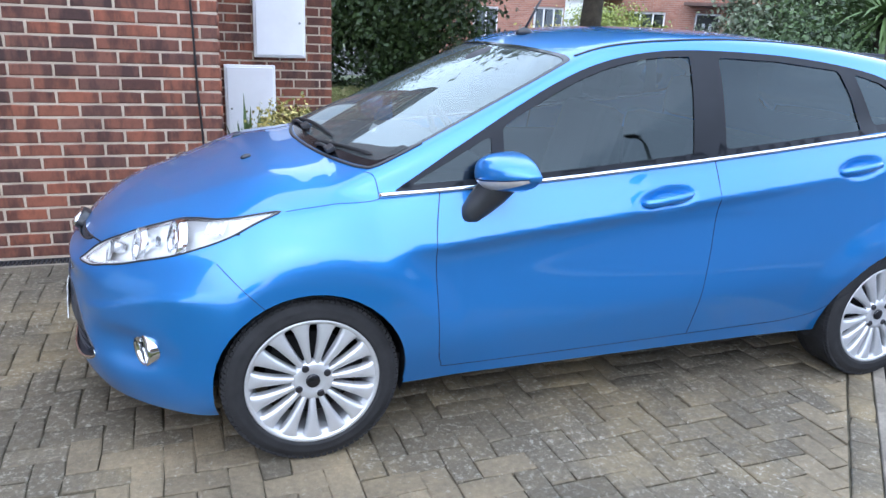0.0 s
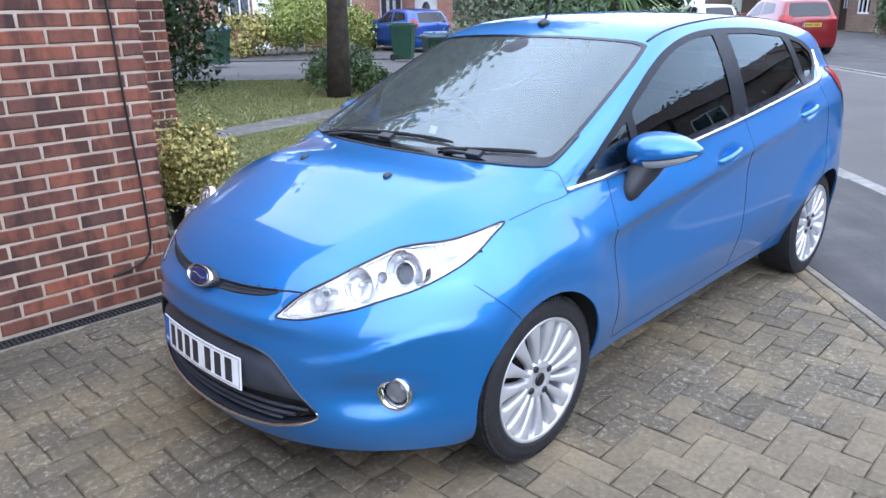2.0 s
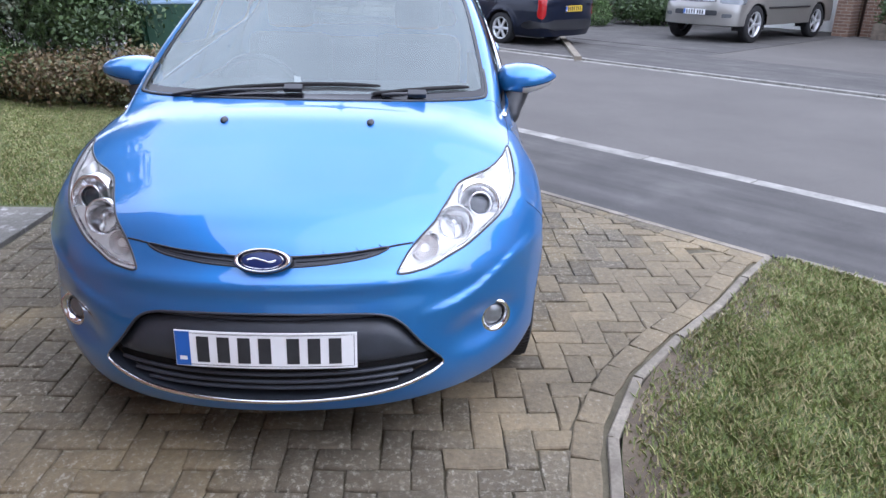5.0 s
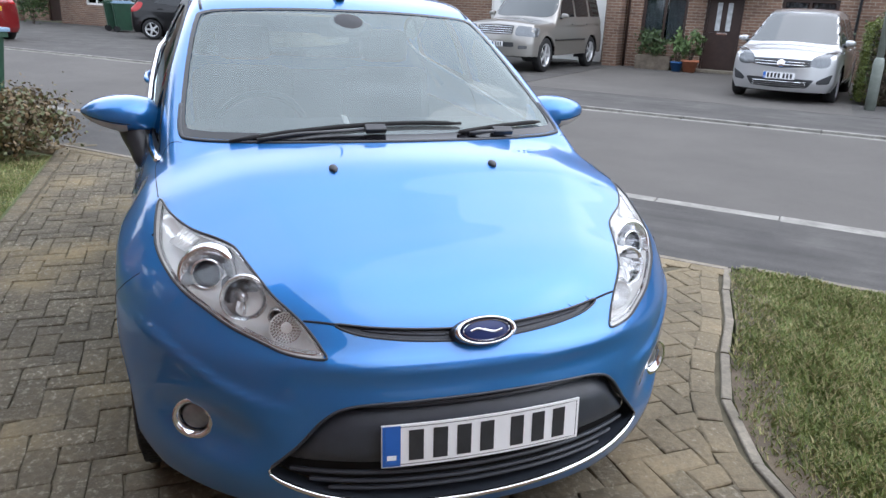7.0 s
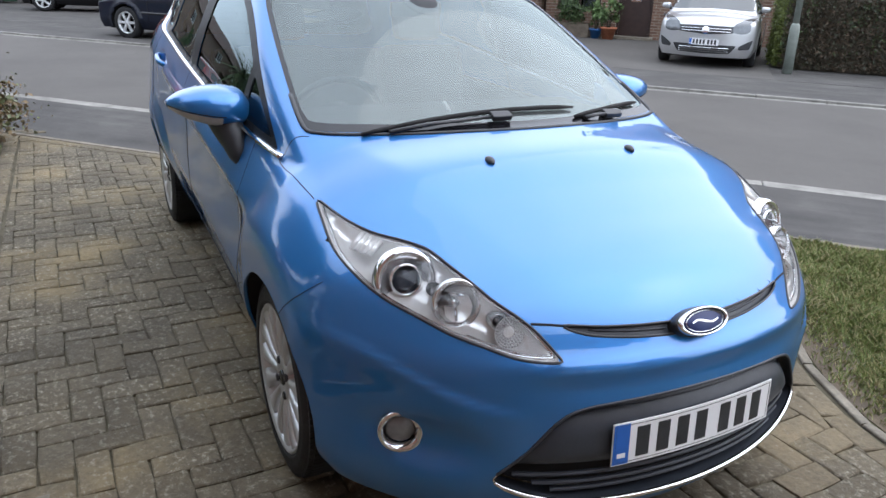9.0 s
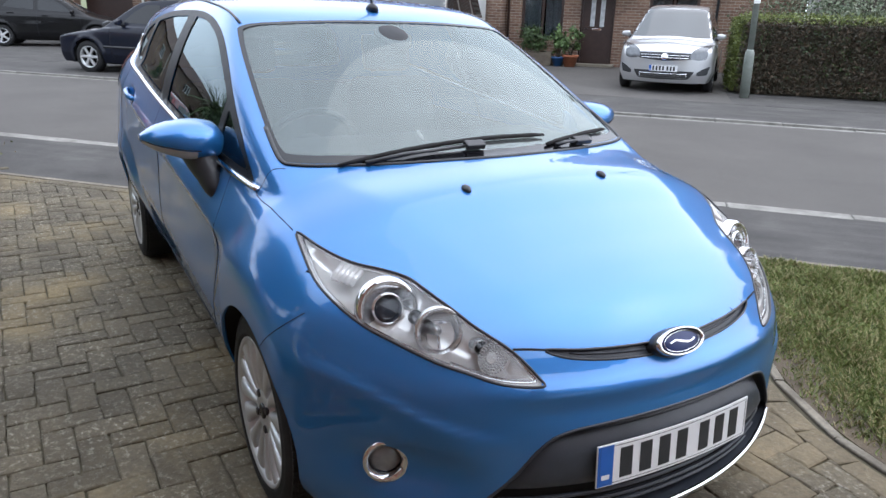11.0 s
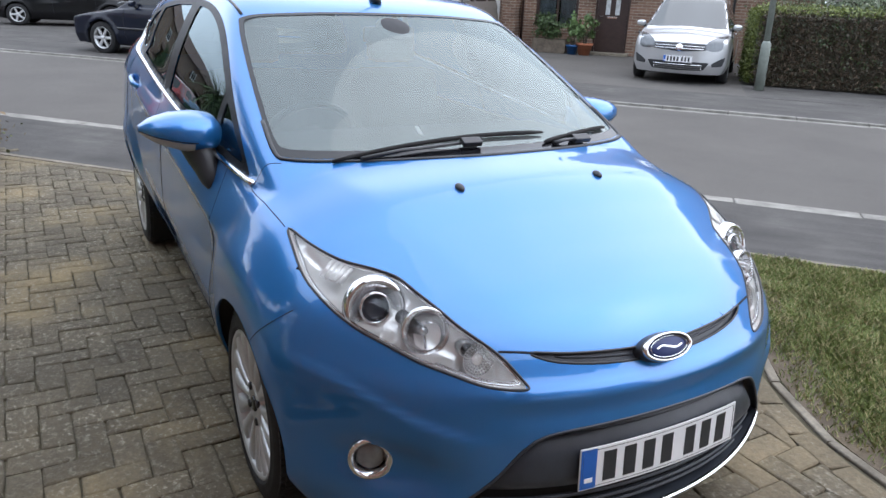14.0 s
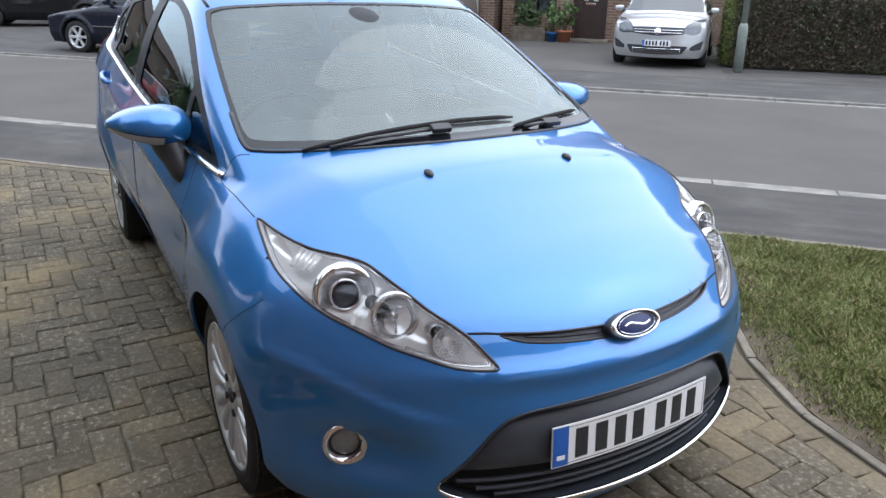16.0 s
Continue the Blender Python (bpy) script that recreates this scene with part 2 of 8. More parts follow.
# ---- materials of the place ----
def mottled(name, stops, big, fine, rough=0.9, bump=0.35, depth=0.004, spots=None, per_piece=0.0, spot_scale=45, spot_from=0.66, streak=0.0):
    """Weathered mineral surface: patches, grain, lichen spots, and a shade of its own for each piece."""
    m = Mat(name, stops[0][1], rough)
    base = m.ramp(m.noise(big, 5, 0.6, m.world_place), stops)
    grain = m.noise(fine, 4, 0.7, m.world_place)
    base = m.mix(base, m.ramp(grain, [(0.25, (0.30, 0.30, 0.30)), (0.75, (0.72, 0.72, 0.72))]), 0.7, "OVERLAY")
    if spots:
        fac = m.ramp(m.noise(spot_scale * 0.55, 8, 0.78, m.world_place), [(spot_from, (0, 0, 0)), (spot_from + 0.10, (1, 1, 1))])
        where = m.ramp(m.noise(2.6, 4, 0.6, m.world_place), [(0.38, (0.3, 0.3, 0.3)), (0.66, (1, 1, 1))])
        base = m.mix(base, spots, m.mix(fac, where, 1.0, "MULTIPLY"))
    if streak:
        base = m.mix(base, m.ramp(m.noise(1.0, 5, 0.6, None, (0.35, 5.0, 1.0)), [(0.35, (0.25, 0.25, 0.25)), (0.65, (0.72, 0.72, 0.72))]), streak, "OVERLAY")
    if per_piece:
        shade = m.ramp(m.random() if per_piece > 0 else m.island(), [(0.0, (1 - abs(per_piece),) * 3), (1.0, (1 + abs(per_piece) * 0.6,) * 3)])
        base = m.mix(base, shade, 1.0, "MULTIPLY")
    m.color(base)
    m.roughness(grain, rough - 0.1, min(1, rough + 0.08))
    m.bump(m.noise(fine * 0.6, 6, 0.7, m.world_place), bump, depth)
    return m.m


PAVER_TONES = [(0.30, (0.074, 0.063, 0.044)), (0.50, (0.119, 0.098, 0.064)), (0.70, (0.225, 0.172, 0.090))]
PAVER = mottled("buff_paver", PAVER_TONES, 1.1, 42, 0.92, 1.0, 0.009, (0.36, 0.33, 0.26), 0.20, 72, 0.525)
PAVER_JOINED = mottled("buff_paver_far", PAVER_TONES, 1.1, 42, 0.92, 1.0, 0.009, (0.36, 0.33, 0.26), -0.20, 72, 0.525)
GOLD_TONES = [(0.30, (0.112, 0.092, 0.060)), (0.50, (0.178, 0.142, 0.088)), (0.70, (0.27, 0.210, 0.120))]
PAVER_GOLD = mottled("golden_border_paver", GOLD_TONES, 1.1, 42, 0.92, 1.0, 0.009, (0.36, 0.33, 0.26), 0.20, 72, 0.56)
PAVER_GOLD_JOINED = mottled("golden_paver_cut", GOLD_TONES, 1.1, 42, 0.92, 1.0, 0.009, (0.36, 0.33, 0.26), -0.20, 72, 0.56)
JOINT = mottled("mossy_joint", [(0.35, (0.06, 0.052, 0.030)), (0.65, (0.115, 0.098, 0.062))], 6, 90, 0.98)
TARMAC = mottled("road_tarmac", [(0.3, (0.074, 0.068, 0.062)), (0.7, (0.10, 0.092, 0.084))], 0.7, 160, 0.9, 0.5, 0.004, (0.15, 0.15, 0.15), 0, 160, 0.72)
FOOTWAY = mottled("old_footway_tarmac", [(0.3, (0.046, 0.043, 0.041)), (0.55, (0.066, 0.062, 0.058)), (0.75, (0.10, 0.095, 0.088))], 1.6, 120, 0.9, 0.5, 0.005, (0.19, 0.19, 0.18), 0, 120, 0.60, 0.4)
CONCRETE = mottled("worn_concrete", [(0.3, (0.13, 0.112, 0.085)), (0.7, (0.27, 0.237, 0.185))], 7, 60, 0.92, 0.5, 0.004, (0.42, 0.41, 0.38), 0.12, 30, 0.66)
SLAB = mottled("flaking_slab", [(0.3, (0.12, 0.115, 0.10)), (0.7, (0.20, 0.19, 0.165))], 2, 50, 0.92, 0.5, 0.005, (0.46, 0.45, 0.43), 0.1, 14, 0.53)
SOIL = mottled("bare_soil", [(0.3, (0.06, 0.045, 0.03)), (0.7, (0.13, 0.10, 0.065))], 5, 60, 0.97, 0.6, 0.01, (0.3, 0.25, 0.15), 0, 60, 0.68)
TURF = mottled("turf_ground", [(0.3, (0.075, 0.095, 0.035)), (0.55, (0.11, 0.13, 0.05)), (0.75, (0.18, 0.165, 0.085))], 0.9, 90, 0.98, 0.8, 0.012)


def brick_material(name, per_island=False):
    m = Mat(name, (0.2, 0.08, 0.05), 0.88)
    pick = m.island() if per_island else m.random()
    tone = m.ramp(pick, [(0.0, (0.085, 0.048, 0.040)), (0.25, (0.125, 0.058, 0.042)), (0.55, (0.165, 0.070, 0.045)), (0.85, (0.205, 0.080, 0.048)), (1.0, (0.115, 0.066, 0.052))])
    band = m.ramp(m.noise(9, 4, 0.6, m.world_place, (1, 1, 0.3)), [(0.42, (0.25, 0.23, 0.24)), (0.56, (0.66, 0.55, 0.48))])
    c = m.mix(tone, band, 0.85, "OVERLAY")
    smut = m.ramp(m.noise(26, 5, 0.7, m.world_place), [(0.5, (0.5, 0.5, 0.5)), (0.72, (0.30, 0.30, 0.31))])
    c = m.mix(c, smut, 0.6, "OVERLAY")
    grain = m.noise(140, 4, 0.7, m.world_place)
    c = m.mix(c, m.ramp(grain, [(0.3, (0.38, 0.38, 0.38)), (0.7, (0.62, 0.62, 0.62))]), 0.5, "OVERLAY")
    m.color(c)
    m.bump(grain, 0.45, 0.003)
    return m.m


BRICK = brick_material("mottled_red_brick")
BRICK_JOINED = brick_material("mottled_red_brick_joined", True)
MORTAR = mottled("pale_mortar", [(0.3, (0.34, 0.275, 0.205)), (0.7, (0.50, 0.415, 0.315))], 3, 120, 0.95)


def far_brick(name, tones):
    """Brickwork that is too far off to be laid piece by piece: small bricks by the Brick texture."""
    m = Mat(name, tones[0], 0.9)
    t = m.n.new("ShaderNodeTexBrick")
    t.inputs["Scale"].default_value = 1.0
    t.inputs["Brick Width"].default_value, t.inputs["Row Height"].default_value, t.inputs["Mortar Size"].default_value = 0.225, 0.075, 0.006
    t.inputs["Color1"].default_value, t.inputs["Color2"].default_value, t.inputs["Mortar"].default_value = (*tones[0], 1), (*tones[1], 1), (0.32, 0.28, 0.23, 1)
    mp = m.n.new("ShaderNodeMapping")
    mp.inputs["Rotation"].default_value = (radians(90), 0, 0)
    m.l.new(m.where, mp.inputs["Vector"])
    m.l.new(mp.outputs[0], t.inputs["Vector"])
    m.color(m.mix(t.outputs["Color"], m.ramp(m.noise(1.3), [(0.3, (0.36, 0.36, 0.36)), (0.7, (0.6, 0.6, 0.6))]), 0.7, "OVERLAY"))
    m.bump(t.outputs["Fac"], -0.3, 0.006)
    return m.m


FAR_BRICK = far_brick("far_brown_brick", ((0.135, 0.078, 0.055), (0.20, 0.118, 0.08)))
FAR_RED = far_brick("far_red_brick", ((0.25, 0.10, 0.065), (0.33, 0.15, 0.10)))
ROOF_TILE = plain("roof_tile", (0.12, 0.075, 0.06), 0.9, 0, 0.3, 3, 0.4)
WHITE_PAINT = plain("white_paint", (0.72, 0.72, 0.70), 0.5, 0, 0.06, 3)
BROWN_WOOD = plain("dark_brown_paint", (0.035, 0.018, 0.014), 0.4, 0, 0.2, 8, 0.1)
CURTAIN = plain("net_curtain", (0.5, 0.52, 0.53), 0.9, 0, 0.25, 9)
GREY_METAL = plain("grey_green_post", (0.20, 0.225, 0.20), 0.6, 0.1, 0.15, 10, 0.1)
BIN_GREEN = plain("bin_green", (0.012, 0.055, 0.03), 0.5, 0, 0.15, 6, 0.05)
BIN_BLUE = plain("bin_lid_blue", (0.2, 0.3, 0.42), 0.5, 0, 0.1, 6)
CABLE = plain("black_cable", (0.01, 0.01, 0.01), 0.5, 0, 0.1, 20)
TERRACOTTA = plain("terracotta", (0.34, 0.12, 0.06), 0.85, 0, 0.15, 12, 0.1)
BLUE_GLAZE = plain("blue_glaze", (0.02, 0.09, 0.24), 0.3, 0, 0.1, 8)
BLACK_POT = plain("black_pot", (0.012, 0.013, 0.015), 0.5, 0, 0.2, 12, 0.1)
IRON = plain("cast_iron", (0.03, 0.03, 0.032), 0.7, 0.3, 0.3, 30, 0.2)
TIMBER = plain("weathered_timber", (0.16, 0.13, 0.10), 0.9, 0, 0.3, 9, 0.3)
BARK = mottled("tree_bark", [(0.3, (0.035, 0.028, 0.02)), (0.7, (0.085, 0.07, 0.05))], 7, 40, 0.97, 0.9, 0.02)


def leaf_material(name, dark, lite, edge=None):
    m = Mat(name, dark, 0.55)
    stops = [(0.0, dark), (0.6, lite)] + ([(0.75, edge), (1.0, edge)] if edge else [(1.0, tuple(c * 1.25 for c in lite))])
    m.color(m.ramp(m.island(), stops))
    m.b.inputs["Subsurface Weight"].default_value = 0.0
    return m.m


LEAF_DARK = leaf_material("dark_leaf", (0.019, 0.038, 0.013), (0.056, 0.096, 0.029))
LEAF_MID = leaf_material("green_leaf", (0.033, 0.063, 0.018), (0.090, 0.150, 0.045))
LEAF_YELLOW = leaf_material("golden_leaf", (0.10, 0.11, 0.025), (0.30, 0.27, 0.06), (0.55, 0.46, 0.15))
LEAF_LIME = leaf_material("lime_leaf", (0.10, 0.13, 0.02), (0.24, 0.28, 0.05))
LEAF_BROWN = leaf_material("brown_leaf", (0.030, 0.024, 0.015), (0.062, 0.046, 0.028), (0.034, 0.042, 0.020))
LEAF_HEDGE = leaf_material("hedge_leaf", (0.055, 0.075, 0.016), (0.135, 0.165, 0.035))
LEAF_GREY = leaf_material("grey_green_leaf", (0.05, 0.075, 0.04), (0.12, 0.155, 0.085), (0.19, 0.21, 0.14))
LEAF_SPIKE = leaf_material("spiky_leaf", (0.039, 0.078, 0.019), (0.117, 0.182, 0.052))
GRASS = leaf_material("grass_blade", (0.18, 0.235, 0.068), (0.30, 0.345, 0.11), (0.48, 0.42, 0.22))
LEAF_OLIVE = leaf_material("olive_leaf", (0.075, 0.052, 0.026), (0.20, 0.135, 0.062), (0.11, 0.125, 0.05))
PETAL_RED = plain("red_petal", (0.5, 0.02, 0.03), 0.6, 0, 0.15, 20)
TWIG = plain("dry_twig", (0.10, 0.07, 0.045), 0.9, 0, 0.3, 12)
RNG = np.random.default_rng(7)


# ---- ground, street, kerbs ----
tagged(obj("ground", boxed(-400, 400, -400, 400, -0.5, -0.09), TURF), "open grassy ground reaching to the horizon", "ground", kind="structure")
tagged(obj("road", boxed(-90, 54, -9.06, -3.86, -0.30, -0.035), TARMAC, at=street(0, 0)), "grey tarmac residential road", "road", kind="structure")
tagged(obj("side_road", boxed(15.2, 20.0, -3.9, 60, -0.30, -0.037), TARMAC, at=street(0, 0)), "grey tarmac side road", "road", kind="structure")
tagged(obj("pavement", boxed(-60, 15.2, -3.74, -2.41, -0.30, -0.004), FOOTWAY, at=street(0, 0)), "patchy dark tarmac footway", "pavement", kind="structure")
tagged(obj("pavement_side", boxed(13.7, 15.1, -2.41, 60, -0.30, -0.006), FOOTWAY, at=street(0, 0)), "tarmac footway beside the side road", "pavement", kind="structure")
tagged(obj("pavement_far_side", boxed(20.1, 21.7, -3.9, 60, -0.30, -0.006), FOOTWAY, at=street(0, 0)), "tarmac footway across the side road", "pavement", kind="structure")
tagged(obj("pavement_far", boxed(-90, 120, -11.3, -9.18, -0.30, -0.004), FOOTWAY, at=street(0, 0)), "dark patched footway across the road", "pavement", kind="structure")
tagged(obj("forecourt", boxed(-1.9, 4.2, -18.85, -11.302, -0.30, -0.002), TARMAC, at=street(0, 0)), "grey tarmac forecourt of the far houses", "forecourt", kind="structure")
tagged(obj("forecourt_parking", boxed(4.204, 9.2, -19.4, -12.0, -0.30, 0.004), FOOTWAY, at=street(0, 0)), "dark worn tarmac parking space", "forecourt", kind="structure")
tagged(obj("forecourt_dark", boxed(4.204, 40, -11.996, -11.302, -0.30, -0.002), FOOTWAY, at=street(0, 0)), "dark tarmac strip of the forecourt", "forecourt", kind="structure")
tagged(obj("forecourt_left", boxed(9.204, 40, -18.9, -12.0, -0.30, -0.002), FOOTWAY, at=street(0, 0)), "dark tarmac drive of the far houses", "forecourt", kind="structure")
tagged(obj("side_forecourt", boxed(21.7, 28, -6, 40, -0.30, -0.002), TARMAC, at=street(0, 0)), "tarmac drives of the houses over the side road", "forecourt", kind="structure")


KERB = mottled("weathered_kerb", [(0.3, (0.15, 0.143, 0.128)), (0.7, (0.30, 0.288, 0.26))], 5, 60, 0.92, 0.5, 0.004, (0.42, 0.41, 0.38), 0.12, 30, 0.66)


def kerb_run(name, label, s0, s1, n, width, top, length=0.915, skip=()):
    """Kerb stones end to end along the street."""
    run = thing(name, label, "kerb", street(0, 0), kind="structure")
    me = bpy.data.meshes.new("kerb_stone")
    bm = boxed(0, length - 0.008, -width / 2, width / 2, -0.25, 0, 0.012)
    bm.to_mesh(me)
    bm.free()
    me.materials.append(KERB)
    for k in range(int((s1 - s0) / length)):
        ob = new("kerb_stone", me)
        ob.parent = run
        ob.matrix_basis = pose(s0 + k * length, -n, top + RNG.uniform(-0.002, 0.002), 0, 0, RNG.uniform(-0.15, 0.15))
    return run


kerb_run("kerb_near", "pale worn concrete kerb stones set flush", -12, 14.8, 3.80, 0.19, -0.004)
kerb_run("kerb_far", "pale worn concrete kerb stones", -14, 34, 9.125, 0.085, 0.004)
bay_line = np.array([tuple((RU * (5.27 + 2.75 * k / 20) + RN * (8.95 + 3.1 * k / 20)).xy) for k in range(21)])
kerb_run("channel_far", "concrete channel blocks beside the far kerb", -14, 34, 8.985, 0.115, -0.026)

# drive edge towards the footway: narrow concrete edging

def curve_points(pts, per=8):
    p = np.array(pts, float)
    out = []
    for i in range(len(p) - 1):
        a, b, c, d = p[max(i - 1, 0)], p[i], p[i + 1], p[min(i + 2, len(p) - 1)]
        for t in np.arange(per) / per:
            out.append(0.5 * (2 * b + (c - a) * t + (2 * a - 5 * b + 4 * c - d) * t * t + (3 * b - a - 3 * c + d) * t**3))
    return np.array(out + [p[-1]])


LAWN_EDGE = curve_points([(-9.0, -0.62), (-4.0, -0.82), (-1.6, -0.97), (-0.80, -1.04), (-0.36, -1.19), (0.0, -1.44), (0.34, -1.75), (0.84, -2.13), (1.03, -2.30)])


def side_line(line, off):
    d = np.gradient(line, axis=0)
    d /= np.linalg.norm(d, axis=1, keepdims=True)
    return line + off * np.stack([-d[:, 1], d[:, 0]], 1)


def edging(name, label, line, width, top, length=0.9, stray=0.0):
    """Thin concrete edging laid in short lengths along a line."""
    run = thing(name, label, "edging", kind="structure")
    seg = np.r_[0, np.cumsum(np.linalg.norm(np.diff(line, axis=0), axis=1))]
    a = 0.0
    while a < seg[-1] - 0.1:
        b = min(a + length, seg[-1])
        ts = np.linspace(a + 0.003, b - 0.003, 6)
        mid = np.stack([np.interp(ts, seg, line[:, 0]), np.interp(ts, seg, line[:, 1])], 1)
        if stray:
            mid = mid[0] + (mid[-1] - mid[0]) * np.linspace(0, 1, 6)[:, None] + RNG.uniform(-stray, stray, 2)
        l, r = side_line(mid, width / 2), side_line(mid, -width / 2)
        lift = top + RNG.uniform(-0.003, 0.003)
        bm = bmesh.new()
        rows = []
        for p, q in zip(l, r):
            i = (p - q) / width * 0.004
            rows.append([bm.verts.new(v) for v in ((*p, -0.15), (*p, lift - 0.004), (*(p - i), lift), (*(q + i), lift), (*q, lift - 0.004), (*q, -0.15))])
        for u, v in zip(rows, rows[1:]):
            for k in range(5):
                bm.faces.new((u[k], v[k], v[k + 1], u[k + 1]))
        bm.faces.new(rows[0])
        bm.faces.new(rows[-1][::-1])
        bmesh.ops.recalc_face_normals(bm, faces=bm.faces)
        part("edging_stone", bm, CONCRETE, run)
        a = b


edging("lawn_edging", "worn concrete edging between paving and lawn", LAWN_EDGE, 0.040, 0.004, 0.42, 0.003)
foot_line = np.array([tuple((RU * s + RN * 2.375).xy) for s in np.linspace(-0.84, 6.0, 40)])
edging("drive_edging", "flush concrete edging between drive and footway", foot_line, 0.05, 0.002)
edging("bay_kerb", "pale concrete kerb where the parking bay ends", bay_line, 0.12, 0.045)
lawn_line = np.array([tuple((RU * s + RN * 2.45).xy) for s in np.linspace(-12.0, -0.9, 40)])
edging("footway_edging", "concrete edging between lawn and footway", lawn_line, 0.05, 0.004)

# bedding under the blocks, lawns, slabs, path
def sheet(name, outline, z, mat, label, category, thick=0.25):
    bm = bmesh.new()
    f = bm.faces.new([bm.verts.new((x, y, z)) for x, y in outline])
    if f.normal.z < 0:
        f.normal_flip()
    low = bmesh.ops.extrude_face_region(bm, geom=[f])["geom"]
    bmesh.ops.translate(bm, verts=[v for v in low if isinstance(v, bmesh.types.BMVert)], vec=(0, 0, -thick))
    bmesh.ops.recalc_face_normals(bm, faces=bm.faces)
    bmesh.ops.triangulate(bm, faces=bm.faces)
    return tagged(obj(name, bm, mat), label, category, kind="structure")


def street_xy(s, n):
    p = RU * s + RN * n
    return (p.x, p.y)


DRIVE_OUT = [tuple(p) for p in LAWN_EDGE] + [street_xy(-0.84, 2.35), street_xy(6.6, 2.35), (5.4, 1.84), (-0.03, 1.84), (-0.10, 1.495), (-9.0, 1.495)]
sheet("driveway", DRIVE_OUT, -0.012, JOINT, "block-paved driveway bed", "driveway")
FRONT_LAWN = [tuple(p) for p in side_line(LAWN_EDGE, -0.028)[4:]] + [street_xy(-0.95, 2.42), street_xy(-12, 2.42), street_xy(-12, -6.0)]
sheet("lawn_front", FRONT_LAWN, -0.006, TURF, "rough mown lawn beside the drive", "lawn")
SIDE_LAWN = [(1.66, 1.825), (4.9, 1.825), street_xy(13.7, 2.40), street_xy(13.7, -9), (-4, 13), (0.9, 8.0), (0.9, 3.42), (1.66, 3.42)]
sheet("lawn_side", SIDE_LAWN, -0.01, TURF, "worn lawn in front of the next house", "lawn")
sheet("garden_path", [(0.9, 6.0), (2.7, 6.05), (5.4, 6.6), (7.5, 7.3), (7.4, 7.85), (5.2, 7.15), (2.9, 6.75), (0.9, 6.7)], -0.002, SLAB, "narrow grey path across the lawn", "path")
slabs = thing("slab_path", "flaking pale paving slabs by the house wall", "path", kind="structure")
for x0, x1, y0, y1 in ((-0.15, 0.995, 1.86, 3.42), (1.005, 1.64, 1.86, 2.62), (1.005, 1.64, 2.63, 3.42)):
    part("slab", boxed(x0, x1, y0, y1, -0.1, 0.006, 0.006), SLAB, slabs)
drain = thing("drain_channel", "black slotted drain channel along the house wall", "drain", kind="structure")
part("channel_body", boxed(-5.0, -0.05, 1.51, 1.615, -0.12, -0.03), IRON, drain)
for x in np.arange(-2.2, -0.06, 0.022):
    part("grate_bar", boxed(x, x + 0.012, 1.52, 1.607, -0.012, -0.003), IRON, drain)
for y in (1.513, 1.607):
    part("grate_rail", boxed(-5.0, -0.05, y, y + 0.008, -0.02, -0.001), IRON, drain)
part("channel_lip", boxed(-5.0, 0.12, 1.473, 1.507, -0.1, 0.001, 0.004), CONCRETE, drain)
gully = thing("road_gully", "square cast iron road gully grate", "drain", street(3.9, 3.55, -0.036))
part("gully_frame", boxed(-0.24, 0.24, -0.22, 0.22, -0.03, 0.004, 0.004), IRON, gully)
for k in range(9):
    part("gully_bar", boxed(-0.2, 0.2, -0.19 + k * 0.045, -0.19 + k * 0.045, 0.002, 0.014), IRON, gully)

# ---- the house beside the drive ----
tagged(obj("wall_garage", boxed(-6.0, -0.147, 1.633, 1.845, -0.2, 3.42), MORTAR), "pale mortar core of the mottled red brick garage wall", "wall", kind="structure")
tagged(obj("wall_return", boxed(-0.31, -0.149, 1.847, 3.36, -0.2, 3.42), MORTAR), "brick return wall of the garage", "wall", kind="structure")
tagged(obj("wall_entrance", boxed(-6.0, 0.868, 3.508, 3.75, -0.2, 2.66), MORTAR), "brick wall beside the entrance with meter boxes", "wall", kind="structure")
tagged(obj("wall_house_side", boxed(0.66, 0.868, 3.752, 11, -0.2, 2.66), FAR_RED), "brick flank wall of the house", "wall", kind="structure")
roof = bmesh.new()
vs = [roof.verts.new(v) for v in ((-6.2, 1.42, 3.42), (-0.06, 1.42, 3.42), (-0.06, 3.5, 4.20), (-6.2, 3.5, 4.20), (-6.2, 1.42, 3.52), (-0.06, 1.42, 3.52), (-0.06, 3.5, 4.30), (-6.2, 3.5, 4.30))]
for f in ((0, 1, 5, 4), (1, 2, 6, 5), (2, 3, 7, 6), (3, 0, 4, 7), (4, 5, 6, 7), (3, 2, 1, 0)):
    roof.faces.new([vs[i] for i in f])
tagged(obj("garage_roof", roof, ROOF_TILE), "brown tiled lean-to roof over the garage", "roof", kind="structure")
roof = bmesh.new()
vs = [roof.verts.new(v) for v in ((-6.3, 3.4, 5.1), (-0.5, 3.4, 5.1), (-0.5, 7.2, 7.2), (-6.3, 7.2, 7.2), (-0.5, 11.2, 5.1), (-6.3, 11.2, 5.1))]
for f in ((0, 1, 2, 3), (3, 2, 4, 5), (1, 4, 2), (0, 3, 5), (0, 5, 4, 1)):
    roof.faces.new([vs[i] for i in f])
tagged(obj("wall_house_upper", boxed(-6.1, -0.7, 3.76, 11, 2.84, 5.098), FAR_RED), "brick upper wall of the house", "wall", kind="structure")
tagged(obj("porch_roof", boxed(-0.305, 0.96, 3.40, 11.1, 2.662, 2.80, 0.01), IRON), "flat dark felt roof over the entrance", "roof", kind="structure")
tagged(obj("house_roof", roof, ROOF_TILE), "brown tiled pitched house roof", "roof", kind="structure")
